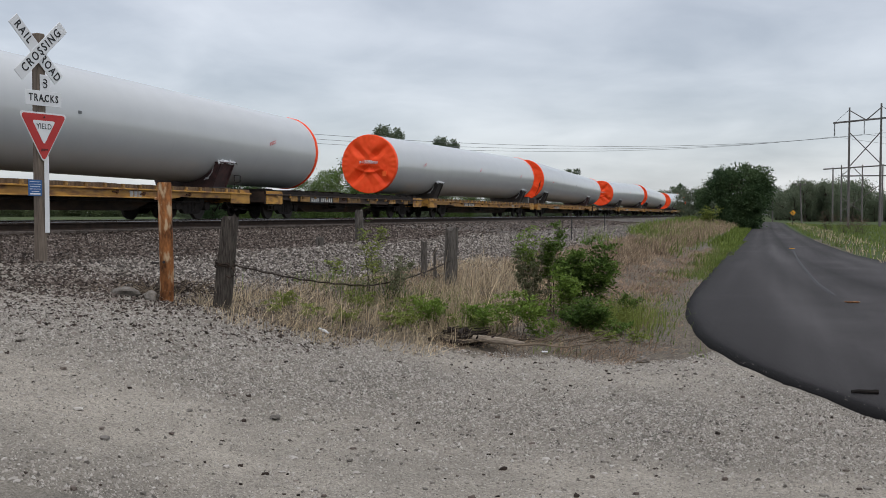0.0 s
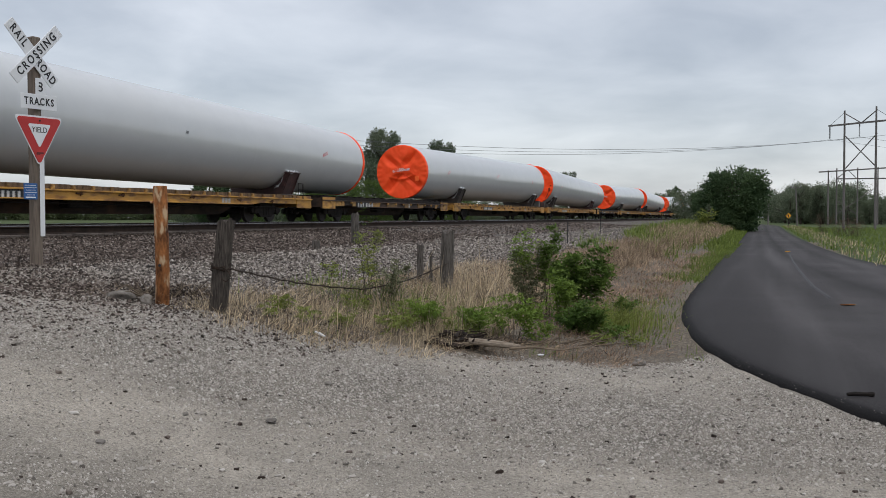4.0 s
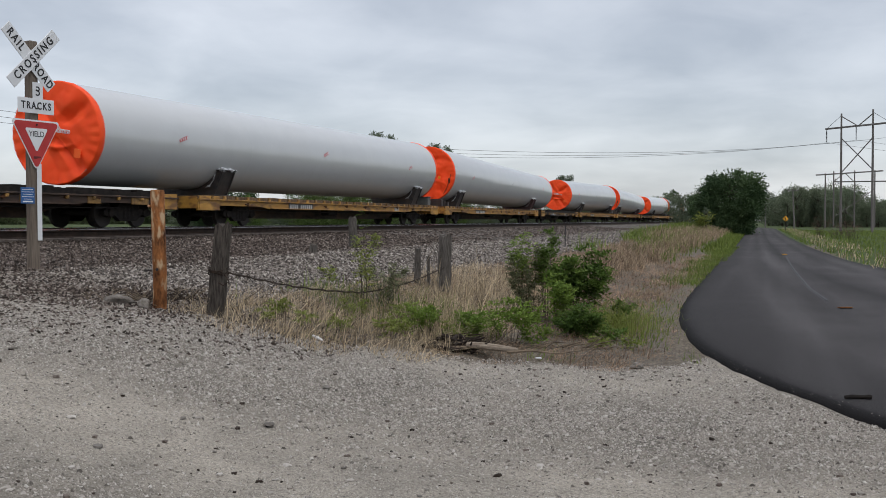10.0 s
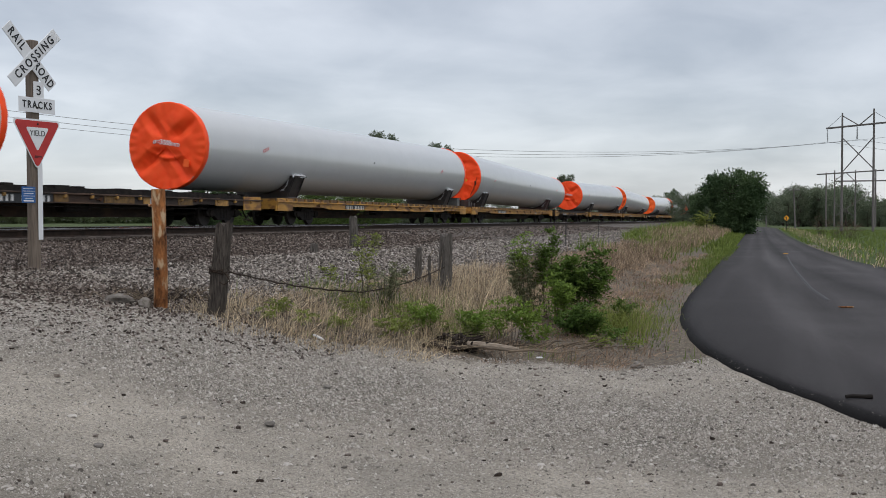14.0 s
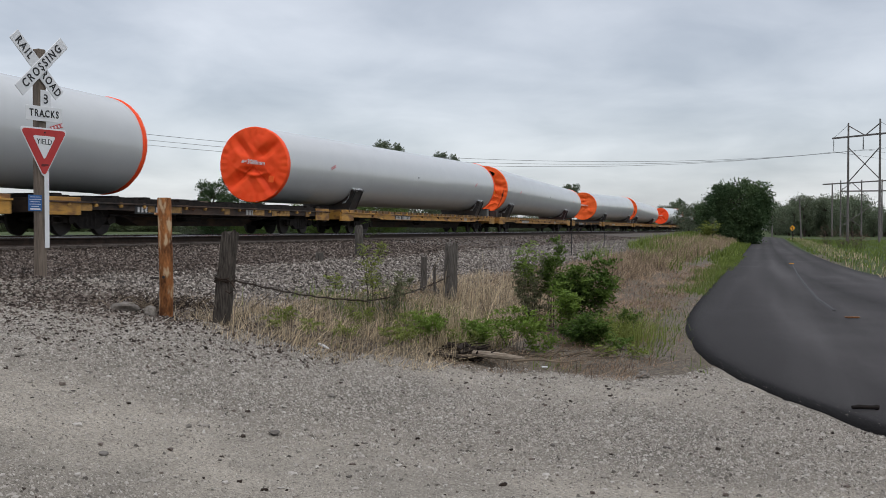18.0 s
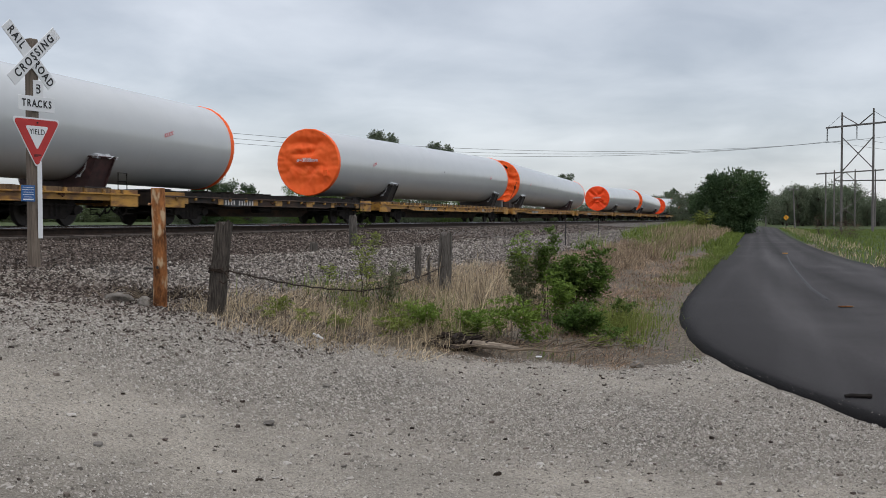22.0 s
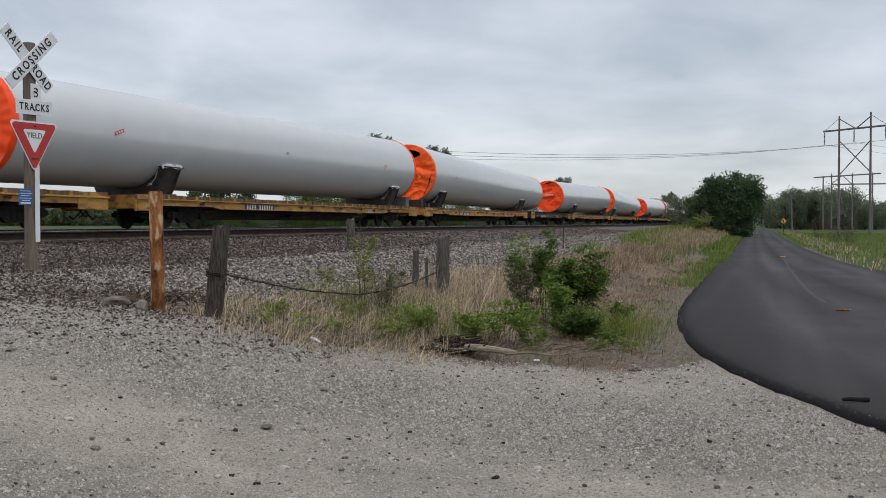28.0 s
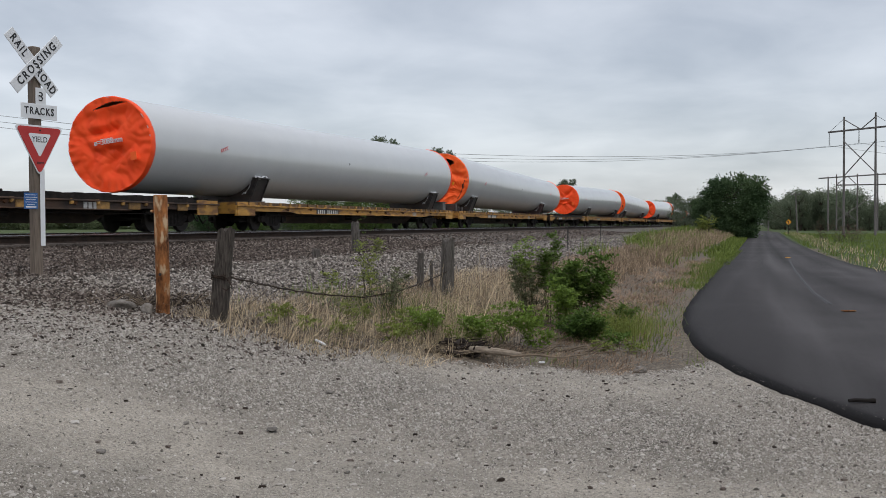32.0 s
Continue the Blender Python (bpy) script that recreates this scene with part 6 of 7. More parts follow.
p = scatter(6500, -2.6, 4, 10.2, 15, lambda x, y, s, w: verge(x, y, s, w) & (tufty(y, x, 0.8) > 0.15), 29)
blades("fresh_grass", p, sized(len(p), 0.08, 0.36, 29), GREEN_GRASS, "fresh green blades among the dry grass", 0.6, 0.005, 29)
p = scatter(6000, 1.0, 5.0, 11.2, 20, lambda x, y, s, w: beside_asphalt(x, y, s, w) & (w < 3.0) & (tufty(y, x, 1.3) > 0.25), 34)
blades("shoulder_grass", p, sized(len(p), 0.04, 0.18, 34), GREEN_GRASS, "thin short grass on the soil beside the asphalt", 0.7, 0.005, 34, 2)
p = scatter(45000, 1.5, 5.6, 11, 21, lambda x, y, s, w: beside_asphalt(x, y, s, w) & (w < 2.7), 35)
stones("shoulder_stones", p, sized(len(p), 0.004, 0.017, 35), DARK_STONE, "small stones on the soil beside the asphalt", 0.5, 35, True)

rt = np.random.RandomState(46)
p = np.stack([put(1100, 14.8) + rt.normal(0, 0.30, 1300), 14.8 + rt.normal(0, 0.6, 1300)], -1)
p = np.column_stack([p, [ground_at(x, y) for x, y in p]])
blades("grass_tuft", p, sized(len(p), 0.06, 0.46, 46, 1.7), WEED_LEAF, "bright green grass tuft beside the shrubs", 0.5, 0.005, 46, 3)

# ---------------------------------------------------------------- shrubs and trees


def leaves_mesh(name, pts, dirs, size, mat, seed, flat=0.5):
    """Many folded leaves: pts their roots, dirs the way they point."""
    rs = np.random.RandomState(seed)
    n = len(pts)
    d = dirs + rs.normal(0, 0.55, (n, 3))
    d /= np.linalg.norm(d, axis=1)[:, None]
    up = np.tile([0, 0, 1.0], (n, 1)) + rs.normal(0, flat, (n, 3))
    sd = np.cross(d, up)
    sd /= np.linalg.norm(sd, axis=1)[:, None] + 1e-9
    nm = np.cross(sd, d)
    L = size * rs.uniform(0.6, 1.35, n)[:, None]
    V = np.stack([pts, pts + d * L * 0.45 + sd * L * 0.26 + nm * L * 0.08, pts + d * L, pts + d * L * 0.45 - sd * L * 0.26 + nm * L * 0.08], 1)
    F = np.array([(0, 1, 2), (0, 2, 3)])[None] + (np.arange(n) * 4)[:, None, None]
    return array_mesh(name, V.reshape(-1, 3), F.reshape(-1, 3), mat)


def shrub(label, x, y, tall, wide, n_stems, n_sprays, leaf, seed, mat=SHRUB_LEAF, bare=0.3, cat="shrub"):
    """Upright stems with sprays of paired leaflets."""
    rng = random.Random(seed)
    th = thing("shrub", label, cat, pose(x, y, ground_at(x, y) - 0.03), "green shrubs of the verge")
    P, D = [], []
    for k in range(n_stems):
        a = rng.uniform(0, 2 * math.pi)
        out = wide / 2 * math.sqrt(rng.random())
        h = tall * (1.0 if k == 0 else rng.uniform(0.62, 1.0)) * (1 - 0.15 * (out / (wide / 2 + 1e-6)) ** 2)
        tip = Vector((math.cos(a) * out, math.sin(a) * out, h))
        root = Vector((math.cos(a) * out * 0.25, math.sin(a) * out * 0.25, 0))
        pts = []
        for i in range(6):
            t = i / 5
            q = root.lerp(tip, t ** 1.2) + Vector((rng.uniform(-1, 1), rng.uniform(-1, 1), 0)) * 0.03 * tall * t
            q.z = h * t
            pts.append(q)
        part("stem", Form().tube(pts, [0.0030 * tall * (1 - 0.8 * i / 5) + 0.0012 for i in range(6)], 5, False), BARK, th)
        for _ in range(max(1, n_sprays // n_stems)):
            t = bare + (1 - bare) * rng.random() ** 0.6
            f = t * 5
            i0 = min(4, int(f))
            q = pts[i0].lerp(pts[i0 + 1], f - i0)
            aa = rng.uniform(0, 2 * math.pi)
            way = Vector((math.cos(aa), math.sin(aa), rng.uniform(0.0, 0.9) - 0.3 * (1 - t)))
            way.normalize()
            ln_ = rng.uniform(1.6, 4.2) * leaf
            side = way.cross(Vector((0, 0, 1))).normalized()
            for j in range(6):
                u = (j + 0.6) / 6
                c = q + way * ln_ * u + Vector((0, 0, -0.35 * ln_ * u * u))
                if j == 5:
                    P.append(c)
                    D.append(way)
                else:
                    for sg in (-1, 1):
                        P.append(c)
                        D.append(side * sg + way * 0.5 + Vector((0, 0, 0.1)))
    part("foliage", leaves_mesh("foliage", np.array(P), np.array(D), leaf, mat, seed, 0.35), None, th, "fresh green leaflets")
    return th


shrub("leafy green shrub, the largest of the verge", put(1028, 15.0), 15.0, 1.22, 0.98, 26, 760, 0.060, 31, bare=0.42)
shrub("dense green shrub leaning on the largest one", put(1003, 14.2), 14.2, 0.88, 0.40, 8, 120, 0.055, 44, bare=0.35, mat=SPRAY_LEAF)
shrub("upright leafy green shrub rising out of the largest one", put(978, 15.5), 15.5, 1.45, 0.36, 6, 190, 0.052, 32, bare=0.6)
shrub("feathery grey-green weed clump among dry stalks", put(950, 15.3), 15.3, 1.12, 0.80, 10, 620, 0.030, 52, bare=0.04, mat=DULL_LEAF)
shrub("leafy yellow-green shrub above grey weeds", put(934, 15.6), 15.6, 1.30, 0.46, 9, 150, 0.042, 45, bare=0.66, mat=SPRAY_LEAF)
shrub("slim yellow-green sapling in dry grass", put(658, 13.2), 13.2, 1.06, 0.34, 4, 80, 0.036, 33, bare=0.36, mat=WEED_LEAF)
shrub("yellow-green weeds round the sapling's foot", put(690, 13.8), 13.8, 0.66, 0.85, 14, 190, 0.034, 50, bare=0.25, mat=DULL_LEAF)
shrub("fresh green tuft beside the low shrubs", put(1116, 15.2), 15.2, 0.42, 0.5, 18, 120, 0.04, 51, bare=0.15)
shrub("low green shrub in dry grass", put(770, 12.1), 12.1, 0.46, 0.6, 13, 170, 0.04, 34, mat=SPRAY_LEAF, bare=0.4)
shrub("low yellow-green weed in dry grass", put(705, 11.6), 11.6, 0.32, 0.45, 8, 60, 0.045, 46, mat=WEED_LEAF)
shrub("low green shrub behind the dead branches", put(858, 12.3), 12.3, 0.46, 0.6, 12, 170, 0.042, 35, mat=SPRAY_LEAF, bare=0.4)
shrub("low spreading green shrub with drooping leaves", put(915, 12.6), 12.6, 0.64, 0.80, 13, 230, 0.045, 36, bare=0.5, mat=SPRAY_LEAF)
shrub("low green shrub at the foot of taller ones", put(960, 12.5), 12.5, 0.36, 0.5, 9, 80, 0.04, 47, mat=SPRAY_LEAF)
shrub("low dark green shrub near the asphalt", put(1040, 13.6), 13.6, 0.46, 0.72, 14, 300, 0.055, 37, bare=0.1)
shrub("small green tuft near the asphalt", put(1092, 13.3), 13.3, 0.22, 0.5, 10, 40, 0.05, 38)
shrub("small yellow-green weed near the asphalt", put(1130, 12.6), 12.6, 0.16, 0.22, 5, 26, 0.04, 48, mat=WEED_LEAF)
shrub("small yellow-green weed by the leaning post", put(545, 11.2), 11.2, 0.22, 0.22, 4, 20, 0.04, 39, mat=WEED_LEAF)
for k, (px, d, tall, wide) in enumerate(((508, 11.6, 0.24, 0.3), (612, 11.5, 0.2, 0.35), (640, 12.4, 0.3, 0.4), (735, 12.8, 0.34, 0.45), (820, 12.0, 0.3, 0.4), (1070, 12.6, 0.16, 0.3), (1100, 14.6, 0.3, 0.5))):
    shrub("low yellow-green weed among dry tufts", put(px, d), d, tall, wide, 7, 55, 0.034, 70 + k, mat=WEED_LEAF, bare=0.25)
shrub("small yellow-green weed on the ballast", put(592, 15.0), 15.0, 0.35, 0.25, 4, 22, 0.045, 40, mat=WEED_LEAF)
shrub("small yellow-green weed in dry grass", put(480, 11.1), 11.1, 0.20, 0.26, 4, 22, 0.04, 41, mat=WEED_LEAF)
shrub("bare thin sapling beside a grey post", put(655, 24.5), 24.5, 0.95, 0.4, 4, 4, 0.05, 42, bare=0.5)
shrub("small yellow-green weed behind a grey post", put(668, 23.0), 23.0, 0.5, 0.3, 4, 30, 0.055, 43, mat=WEED_LEAF)
shrub("yellow-green bush at the end of the dry verge", put(1256, 88), 88, 1.9, 1.6, 12, 100, 0.18, 49, mat=WEED_LEAF)
for k, (px, d) in enumerate(((1466, 96), (1492, 92), (1512, 90), (1528, 94))):
    shrub("leafless brown bush beyond the road", put(px, d), d, 2.4 - 0.2 * k, 2.6, 24, 48, 0.09, 60 + k, mat=DEAD_WEED, bare=0.2)


def dead_branches():
    rng = random.Random(77)
    th = thing("dead_branches", "heap of charred and broken dead branches at the gravel's edge", "branch pile", pose(put(812, 11.55), 11.55, ground_at(0.2, 11.55)))
    for k in range(150):
        a = rng.uniform(-1.5, 1.5)
        L = rng.uniform(0.08, 0.45)
        x, y = rng.gauss(0.05, 0.21), rng.gauss(0.05, 0.10)
        z = abs(rng.gauss(0.0, 0.085)) * max(0.2, 1 - abs(x - 0.05) * 1.7) + 0.02
        dz = rng.uniform(-0.05, 0.05)
        d = Vector((math.cos(a), math.sin(a) * 0.6, rng.uniform(-0.15, 0.25))) * L / 2
        c = Vector((x, y, z))
        r = rng.choice((0.007, 0.011, 0.018, 0.027))
        part("branch", Form().tube([c - d, c + Vector((0, 0, dz * 0.6)), c + d + Vector((0, 0, dz))], [r, r * 0.8, r * 0.3], 6), CHARRED if k % 5 else DEAD_WOOD, th)
    for k in range(46):
        a = rng.gauss(0.2, 0.6)
        L = rng.uniform(0.15, 0.6)
        c = Vector((rng.uniform(-0.5, 1.7), rng.gauss(0.05, 0.13), 0.02))
        d = Vector((math.cos(a), math.sin(a) * 0.5, 0)) * L
        part("twig", Form().tube([c, c + d * 0.5 + Vector((0, 0, rng.uniform(0.0, 0.08))), c + d + Vector((0, 0, rng.uniform(0, 0.14)))], [0.007, 0.005, 0.002], 5), DEAD_WOOD, th)
    part("log", Form().tube([(0.16, -0.14, 0.085), (0.30, -0.19, 0.075), (0.52, -0.24, 0.055), (0.72, -0.31, 0.04)], [0.030, 0.042, 0.038, 0.022], 9), PALE_LOG, th, "pale barkless log")
    part("long_branch", Form().tube([(0.6, -0.34, 0.02), (0.85, -0.44, 0.05), (1.15, -0.46, 0.02), (1.45, -0.40, 0.05)], [0.016, 0.014, 0.010, 0.005], 6), DEAD_WOOD, th)


dead_branches()


def twig_heap():
    rng = random.Random(78)
    th = thing("dead_twigs", "dead stalks and twigs round the foot of the bollard", "twigs", pose(-3.2, 11.2, ground_at(-3.2, 11.2)))
    for k in range(90):
        a = rng.uniform(0, math.pi)
        c = Vector((rng.gauss(0.0, 0.38), rng.uniform(-0.05, 0.45), 0.04))
        L = rng.uniform(0.15, 0.5)
        d = Vector((math.cos(a), math.sin(a) * 0.4, 0)) * L
        part("twig", Form().tube([c, c + d * 0.5 + Vector((0, 0, rng.uniform(0.0, 0.12))), c + d + Vector((0, 0, rng.uniform(0, 0.22)))], [0.007, 0.005, 0.002], 4), DEAD_WOOD if k % 3 else CHARRED, th)


twig_heap()

TREES = {}


def tree_kind(key, tall, wide, n_leaf, leaf, seed, mat, crown_low=0.25, lobes=12):
    """A tree built once: tapered trunk, limbs, crown of leaf clumps gathered round the limbs' ends."""
    rng, rs = random.Random(seed), np.random.RandomState(seed)
    th = thing("tree", "", "tree", pose(0, 0, -500))
    wood = Form()
    bend = [Vector((0, 0, -0.3)), Vector((rng.uniform(-.1, .1), rng.uniform(-.1, .1), tall * 0.2)), Vector((rng.uniform(-.3, .3), rng.uniform(-.3, .3), tall * 0.5)), Vector((rng.uniform(-.4, .4), rng.uniform(-.4, .4), tall * 0.85))]
    r0 = 0.028 * tall
    wood.tube(bend, [r0 * 1.3, r0, r0 * 0.6, r0 * 0.15], 9)
    centres = []
    for k in range(lobes):
        t = crown_low + (0.93 - crown_low) * (k + rng.random()) / lobes
        i = min(2, int(t / 0.34))
        start = bend[i].lerp(bend[i + 1], 0.5)
        a = k * 2.4 + rng.uniform(-0.5, 0.5)
        reach = wide / 2 * (0.35 + 0.65 * math.sin(math.pi * min(1, (t - crown_low * 0.5) / (1.12 - crown_low * 0.5))) ** 0.8) * rng.uniform(0.6, 0.95)
        end = Vector((math.cos(a) * reach, math.sin(a) * reach, tall * t))
        mid = start.lerp(end, 0.55) + Vector((0, 0, -0.03 * tall))
        wood.tube([start, mid, end], [r0 * 0.4, r0 * 0.22, r0 * 0.06], 6, False)
        centres.append((end, wide * rng.uniform(0.13, 0.22)))
    part("trunk", wood, BARK, th, "dark rough trunk and limbs")
    P, D = [], []
    w8 = np.array([c[1] ** 2 for c in centres])
    counts = (w8 / w8.sum() * n_leaf).astype(int)
    for (c, r), m in zip(centres, counts):
        sub = rs.normal(0, 1, (14, 3))
        sub /= np.linalg.norm(sub, axis=1)[:, None]
        sub = sub * rs.uniform(0.35, 1.0, (14, 1)) * r * np.array([1.0, 1.0, 0.75])
        pick = rs.randint(0, 14, m)
        q = sub[pick] + np.clip(rs.normal(0, r * 0.24, (m, 3)), -0.42 * r, 0.42 * r)
        P.append(q + np.array(c))
        D.append(q / (r + 1e-6) + np.array([0, 0, 0.1]))
    part("crown", leaves_mesh("crown", np.concatenate(P), np.concatenate(D), leaf, mat, seed, 1.0), None, th, "uneven leafy crown")
    TREES[key] = th
    return th


USED = set()


def tree(key, label, x, y, scale=1.0, turn=0.0, z=None, name_group=""):
    z = ground_at(x, y) if z is None else z
    src = TREES[key]
    ob = src if key not in USED else copy_thing(src, pose(x, y, z, 0, 0, turn))
    USED.add(key)
    ob.matrix_basis = pose(x, y, z, 0, 0, turn)
    ob.scale = (scale, scale, scale)
    return tagged(ob, label, "tree", name_group)


tree_kind("road", 8.0, 8.0, 40000, 0.33, 51, TREE_LEAF, 0.02, 64)
tree_kind("round", 9.0, 7.5, 6500, 0.34, 52, FAR_HAZE_LEAF, 0.15, 16)
tree_kind("spread", 8.0, 9.5, 7000, 0.36, 54, FAR_HAZE_LEAF, 0.10, 18)
tree_kind("thin", 11.0, 2.9, 2200, 0.32, 55, FAR_HAZE_LEAF, 0.45, 12)
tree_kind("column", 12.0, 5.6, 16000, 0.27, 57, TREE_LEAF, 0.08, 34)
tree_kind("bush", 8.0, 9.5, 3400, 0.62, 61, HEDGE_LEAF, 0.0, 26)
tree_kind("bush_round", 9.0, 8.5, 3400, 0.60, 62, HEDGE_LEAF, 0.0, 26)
tree_kind("wood_round", 9.0, 7.5, 7500, 0.34, 63, FAR_HAZE_LEAF, 0.12, 18)
tree_kind("wood_spread", 8.0, 9.5, 7500, 0.34, 65, FAR_HAZE_LEAF, 0.10, 20)
tree_kind("wood_column", 12.0, 5.6, 7500, 0.34, 64, FAR_HAZE_LEAF, 0.12, 24)
tree_kind("dome", 12.5, 4.3, 17000, 0.26, 58, FAR_HAZE_LEAF, 0.35, 44)
tree_kind("leafy", 7.0, 7.5, 12000, 0.24, 59, BRIGHT_LEAF, 0.02, 26)
tree_kind("dark", 9.0, 8.0, 11000, 0.34, 56, TREE_LEAF, 0.10, 18)

tree("road", "broad dark green tree beside the road", put(1306, 112), 112, 0.82, 20)
tree("dark", "dark green bush beside the large roadside tree", put(1256, 118), 118, 0.46, 60)
for px, d, sc, key in ((1234, 150, 0.52, "round"), (1219, 165, 0.50, "spread"), (1186, 295, 0.95, "round"), (1202, 300, 0.85, "column"), (1228, 175, 0.5, "round"), (1262, 125, 0.42, "spread")):
    tree(key, "green tree at the end of the dry verge", put(px, d), d, sc, px % 90)
tree("thin", "low bush at the road's edge", put(1262, 92), 92, 0.22, 10)
# behind the railway
for px, d, top, key in ((684, 128, 226, "dome"), (655, 124, 282, "round"), (600, 118, 300, "leafy"), (786, 150, 246, "dome"), (1010, 230, 300, "dome"), (560, 118, 312, "leafy"), (735, 140, 298, "spread"), (804, 148, 322, "leafy"), (765, 150, 318, "round"), (672, 122, 316, "leafy"), (446, 101, 336, "leafy"), (840, 190, 340, "spread"), (900, 210, 345, "round"), (960, 240, 342, "spread"), (1050, 260, 350, "round"),
                        (378, 100, 289, "column"), (424, 104, 312, "dark"), (348, 105, 350, "spread"), (480, 130, 356, "spread"), (520, 125, 350, "round"), (400, 110, 352, "spread"), (455, 115, 352, "spread")):
    z0 = ground_at(put(px, d), d)
    want = 1.6 + (380 - top) / 1800 * d - z0
    full = {"round": 9.0, "tall": 12.0, "spread": 8.0, "thin": 11.0, "column": 12.0, "dome": 12.5, "dark": 9.0, "leafy": 7.0}[key] * 0.98
    tree(key, "green tree in the field behind the railway", put(px, d), d, want / full, (px * 7) % 360, None, "trees behind the railway")
# low hedge along the field's far side
rngh = random.Random(8)
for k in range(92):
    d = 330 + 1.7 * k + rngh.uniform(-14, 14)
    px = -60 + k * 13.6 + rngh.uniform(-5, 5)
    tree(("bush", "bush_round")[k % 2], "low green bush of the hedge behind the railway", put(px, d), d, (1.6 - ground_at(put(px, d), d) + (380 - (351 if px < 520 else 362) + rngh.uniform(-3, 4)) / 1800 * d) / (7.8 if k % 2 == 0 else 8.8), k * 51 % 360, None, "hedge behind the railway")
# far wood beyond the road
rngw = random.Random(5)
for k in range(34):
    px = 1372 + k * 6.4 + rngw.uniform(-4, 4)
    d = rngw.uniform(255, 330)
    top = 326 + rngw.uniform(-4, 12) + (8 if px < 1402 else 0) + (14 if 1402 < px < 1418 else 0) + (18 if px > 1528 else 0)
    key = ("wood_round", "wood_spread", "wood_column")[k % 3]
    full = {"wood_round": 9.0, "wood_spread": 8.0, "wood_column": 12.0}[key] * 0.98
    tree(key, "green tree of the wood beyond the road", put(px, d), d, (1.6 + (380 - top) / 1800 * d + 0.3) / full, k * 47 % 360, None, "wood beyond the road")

# ---------------------------------------------------------------- power line


def h_frame(label, x, y, turn):
    """Wooden two-pole transmission structure; local x along the crossarm from its end."""
    th = thing("power_pylon", label, "power pylon", pose(x, y, 0, 0, 0, turn))
    q0, q1 = 2.73, 8.48
    for q, top in ((q0, 17.9), (q1, 18.0)):
        part("pole", Form().tube([(q, 0, -0.6), (q, 0, 8), (q, 0, top)], [0.21, 0.18, 0.13], 10), HAZY_POLE_WOOD, th)
    part("crossarm", Form().box((5.66, -0.2, 15.75), (11.6, 0.16, 0.27), 0.02), HAZY_POLE_WOOD, th)
    for a, b in (((q0, 17.4), (5.6, 15.8)), ((q1, 17.5), (5.7, 15.8)), ((q0, 9.0), (q1, 14.0)), ((q1, 9.0), (q0, 14.0))):
        part("brace", Form().tube([(a[0], 0.2, a[1]), (b[0], 0.2, b[1])], 0.085, 6), HAZY_POLE_WOOD, th)
    part("guy", Form().tube([(q0, 0, 17.6), (0.1, 0, 15.9)], 0.03, 5), WIRE, th)
    part("guy", Form().tube([(q1, 0, 17.6), (11.3, 0, 15.9)], 0.03, 5), WIRE, th)
    for q in (0.1, 5.66, 11.2):
        fm = Form()
        for k in range(12):
            z = 15.55 - 0.155 * k
            fm.tube([(q, -0.2, z), (q, -0.2, z - 0.05), (q, -0.2, z - 0.12)], [0.05, 0.13, 0.04], 8)
        part("insulator", fm, WIRE, th, "string of dark insulator discs")
    return th


ARM_TURN = math.degrees(math.atan2(-0.888, 0.462))
h_frame("weathered wooden H-frame power pylon in the field", 60.7, 158.0, ARM_TURN)
h_frame("weathered wooden H-frame power pylon across the railway", -61.3, 94.5, ARM_TURN)


def span_wires():
    e = Vector((0.462, -0.888, 0))
    a, b = Vector((60.7, 158.0, 13.65)), Vector((-61.3, 94.5, 13.65))
    for q in (0.1, 5.66, 11.2):
        th = thing("power_line", "thin grey overhead conductor sagging between the pylons", "power line", pose(0, 0, 0), "power lines")
        pts = [(a + e * q).lerp(b + e * q, k / 40) - Vector((0, 0, 4.0 * 4 * (k / 40) * (1 - k / 40))) for k in range(41)]
        part("conductor", Form().tube(pts, 0.022, 5), CONDUCTOR, th)
        c = a + e * q + Vector((150, 78, 0))
        pts = [(a + e * q).lerp(c, k / 24) - Vector((0, 0, 3.0 * 4 * (k / 24) * (1 - k / 24))) for k in range(25)]
        part("conductor", Form().tube(pts, 0.022, 5), CONDUCTOR, th)


span_wires()


def far_frame():
    d = 245.0
    th = thing("power_pylon", "lower four-pole wooden power structure behind the pylon", "power pylon", pose(0, d, 0))
    X = lambda px: put(px, d)
    Zp = lambda py: 1.6 + (380 - py) / 1800 * d
    tops = {1473: 297, 1488: 293, 1525: 292, 1561: 291}
    for px, py in tops.items():
        part("pole", Form().tube([(X(px), 0, -0.8), (X(px), 0, Zp(py))], [0.21, 0.15], 8), HAZY_POLE_WOOD, th)
    part("crossarm", Form().tube([(X(1456), 0, Zp(300)), (X(1563), -4, Zp(294))], 0.16, 6), HAZY_POLE_WOOD, th)
    part("crossarm", Form().tube([(X(1488), 0, Zp(312)), (X(1580), -4, Zp(312))], 0.16, 6), HAZY_POLE_WOOD, th)
    for a, b in (((1488, 312), (1508, 296)), ((1525, 312), (1508, 296)), ((1488, 350), (1525, 375)), ((1525, 350), (1488, 375)), ((1525, 350), (1561, 325))):
        part("brace", Form().tube([(X(a[0]), 0.2, Zp(a[1])), (X(b[0]), 0.2, Zp(b[1]))], 0.10, 5), HAZY_POLE_WOOD, th)


far_frame()


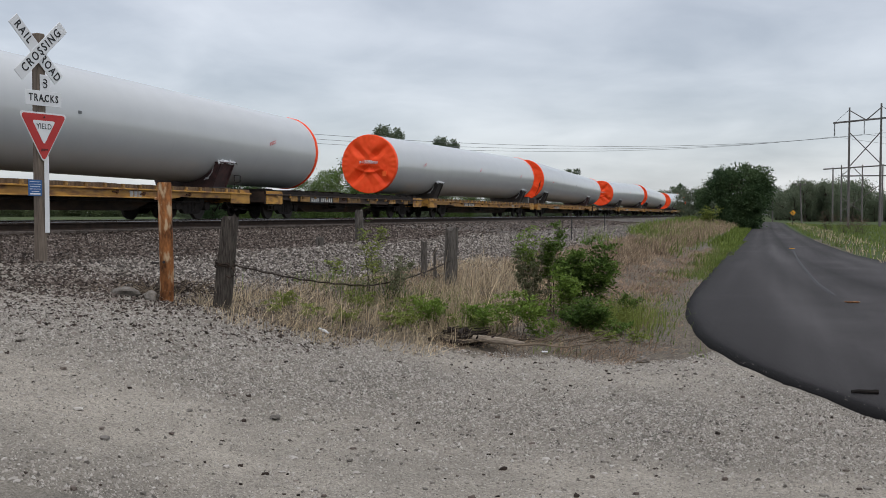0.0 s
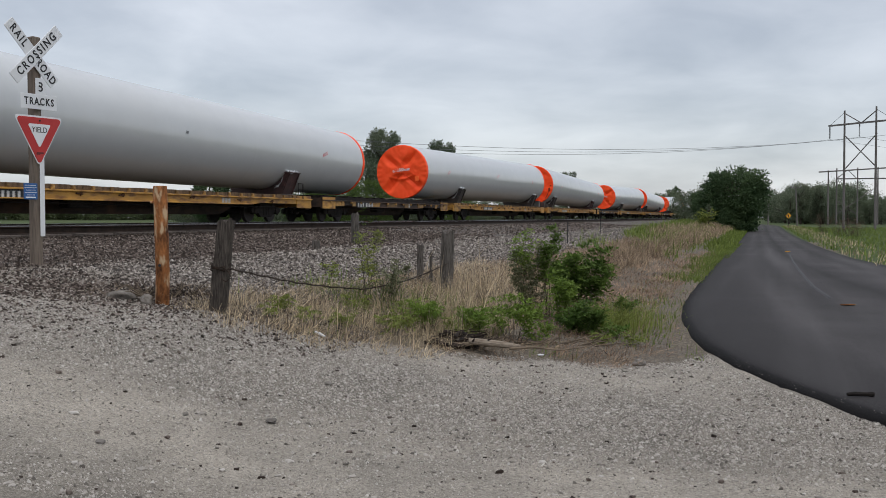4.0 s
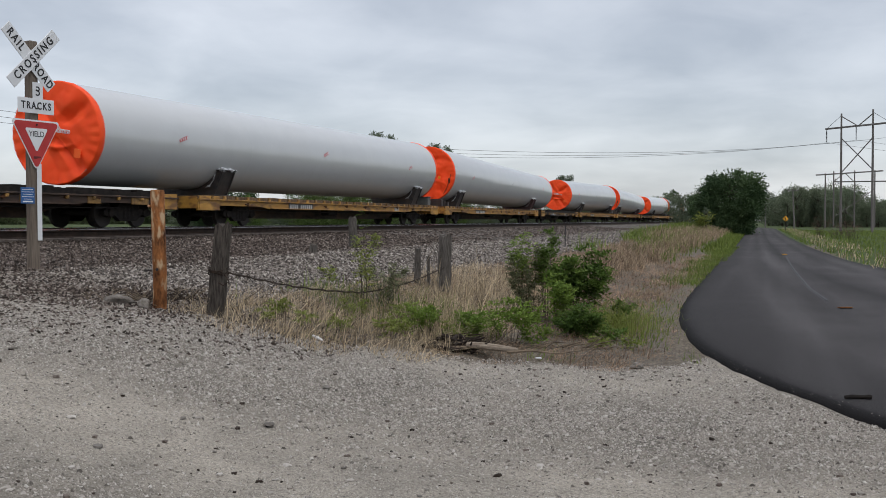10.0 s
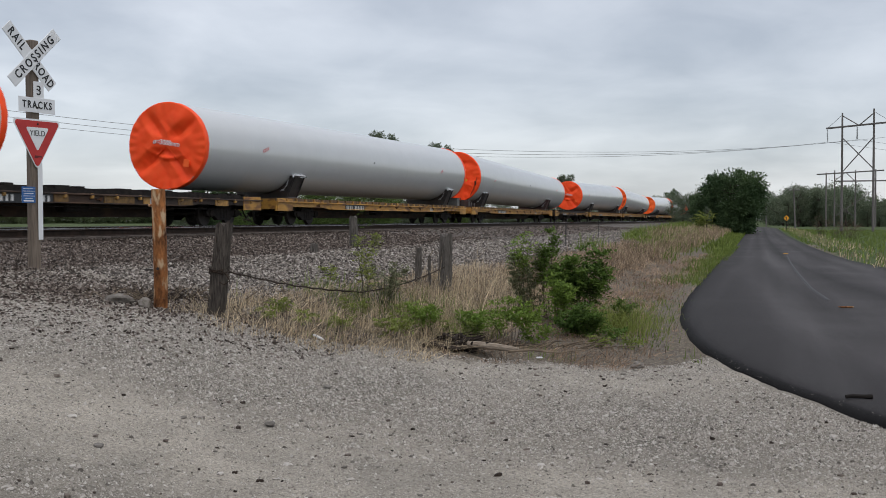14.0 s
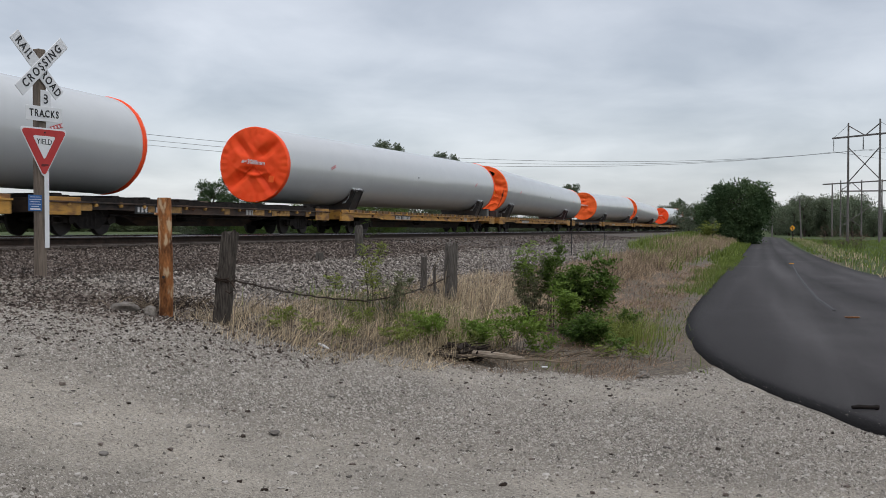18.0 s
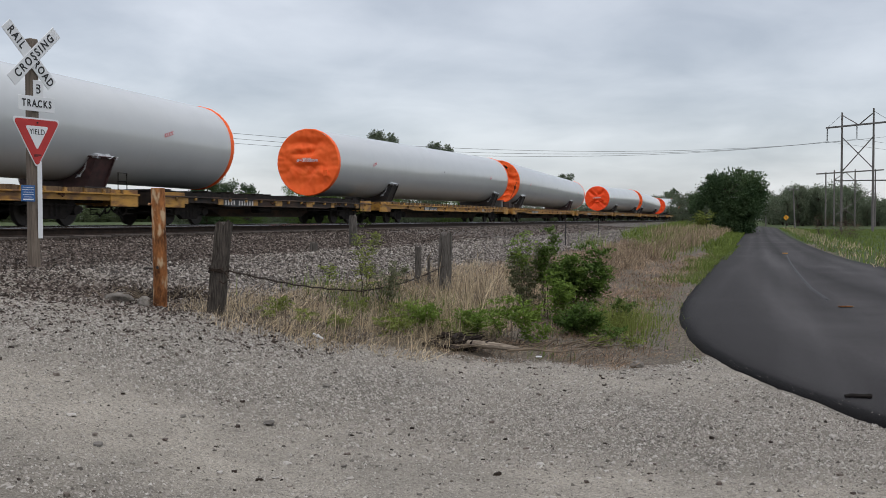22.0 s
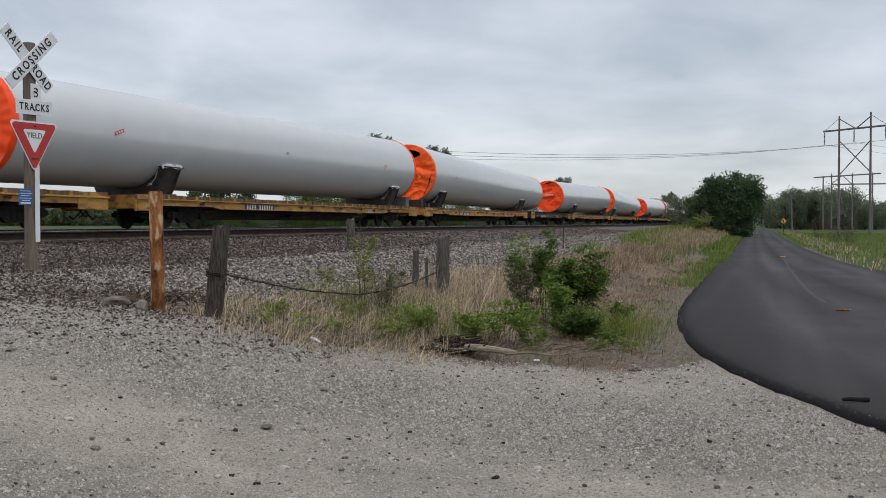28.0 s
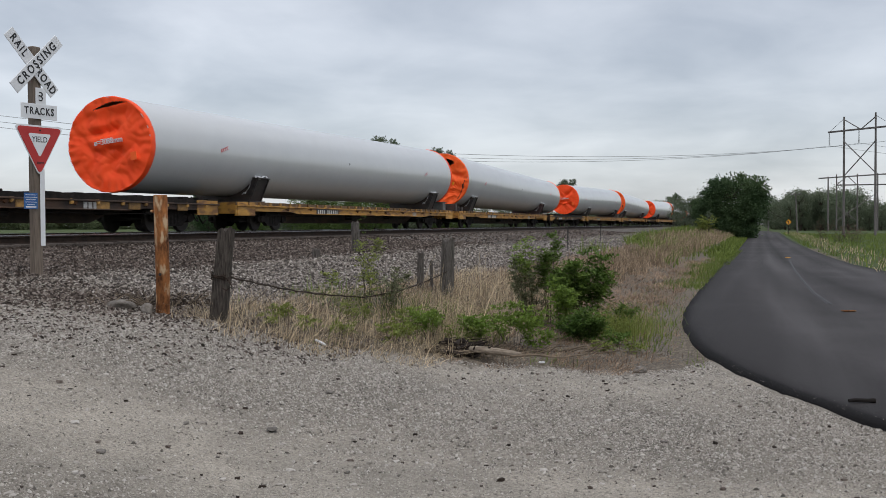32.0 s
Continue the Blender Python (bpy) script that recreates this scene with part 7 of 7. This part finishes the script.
def utility_pole(label, px, d, tall, lean, arm):
    th = thing("utility_pole", label, "utility pole", pose(put(px, d), d, ground_at(put(px, d), d)))
    part("pole", Form().tube([(0, 0, -0.5), (lean, 0, tall)], [0.15, 0.10], 8), HAZY_POLE_WOOD, th)
    part("crossarm", Form().box((lean, -0.15, tall - 0.35), (arm, 0.12, 0.14), 0.01), HAZY_POLE_WOOD, th)
    for q in (-0.45, 0.0, 0.45):
        part("insulator", Form().tube([(lean + q * arm, -0.15, tall - 0.28), (lean + q * arm, -0.15, tall - 0.08)], 0.05, 6), WIRE, th)


utility_pole("leaning grey utility pole at the wood's edge", 1419, 172, 7.0, -0.35, 1.9)
utility_pole("grey utility pole behind the road's bend", 1367, 215, 6.4, 0.0, 0.9)


def warning_sign():
    d = 150.0
    th = thing("warning_sign", "yellow diamond warning sign on a thin post", "road sign", pose(put(1403, d), d, -0.2))
    part("post", Form().box((0, 0.04, 1.1), (0.08, 0.05, 2.4), 0.005), WHEEL, th)
    a = 0.43
    part("plate", Form().slab([(-a, 2.05), (0, 2.05 - a), (a, 2.05), (0, 2.05 + a)], 1, -0.01, 0.0), SIGN_YELLOW, th, "yellow diamond plate")
    part("symbol", Form().box((0.0, -0.016, 2.0), (0.12, 0.006, 0.45)).box((-0.1, -0.016, 2.15), (0.3, 0.006, 0.1)), BLACK_PAINT, th)


warning_sign()

# loose things on the road
tp = thing("rubber_strip", "dark flat rubber strip lying on the asphalt", "debris", pose(3.61, 8.66, 0.066, 0, 0, -4))
part("strip", Form().tube([(-0.11, 0.0, 0.016), (-0.05, 0.008, 0.02), (0.06, 0.0, 0.018), (0.095, -0.004, 0.02), (0.115, -0.008, 0.018)], [0.015, 0.019, 0.017, 0.022, 0.018], 8), UNDER, tp)
rf = thing("road_marker", "small yellow and brown tab stuck on the asphalt", "road marker", pose(put(1509, 17.5), 17.5, 0.082))
part("tab", Form().box((0, 0, 0.012), (0.22, 0.07, 0.015), 0.004), RUST, rf)
part("tab_edge", Form().box((0, -0.07, 0.016), (0.22, 0.05, 0.02), 0.004), RUST, rf)
rf = thing("road_marker", "small yellow tab stuck on the far asphalt", "road marker", pose(put(1402, 45), 45, 0.082))
part("tab", Form().box((0, 0, 0.012), (0.20, 0.09, 0.03), 0.004), SIGN_YELLOW, rf)
p = scatter(2600, 2.8, 5.2, 6.0, 12.0, lambda x, y, s, w: (x > edge_x(y) + 0.03) & (share(x, y, 1.9) < np.exp(-2.6 * (x - edge_x(y)) - 0.25 * (y - 6))), 45)
p[:, 2] = 0.058
stones("road_grit", p, sized(len(p), 0.003, 0.009, 45, 2.0), LOT_GRIT, "grit carried from the lot onto the asphalt", 0.7, 45, True)
sc_ = thing("paper_scrap", "curled white scrap at the edge of the dry grass", "litter", pose(put(572, 10.6), 10.6, ground_at(-1.2, 10.6) + 0.02))
part("scrap", Form().tube([(-0.05, 0.02, 0.05), (0, 0, 0.03), (0.06, -0.02, 0.0)], [0.012, 0.018, 0.01], 6), WHITE_SIGN, sc_)
sc_ = thing("paper_scrap", "small white scrap beside dead branches", "litter", pose(put(965, 11.4), 11.4, ground_at(1.1, 11.4) + 0.015))
part("scrap", Form().box((0, 0, 0.01), (0.07, 0.04, 0.015), 0.005), WHITE_SIGN, sc_)


# ---------------------------------------------------------------- what moves


def motions():
    """The train runs past at a steady speed."""
    for ob, s, z, tip in MOVING:
        walk(ob, [(t, Matrix.Translation(at(s - SPEED * t, TRAIN_TRACK, z)) @ pose(0, 0, 0, 0, tip, TURN)) for t in (0.0, 8.0, 16.0, 24.0, 32.0)])


motions()
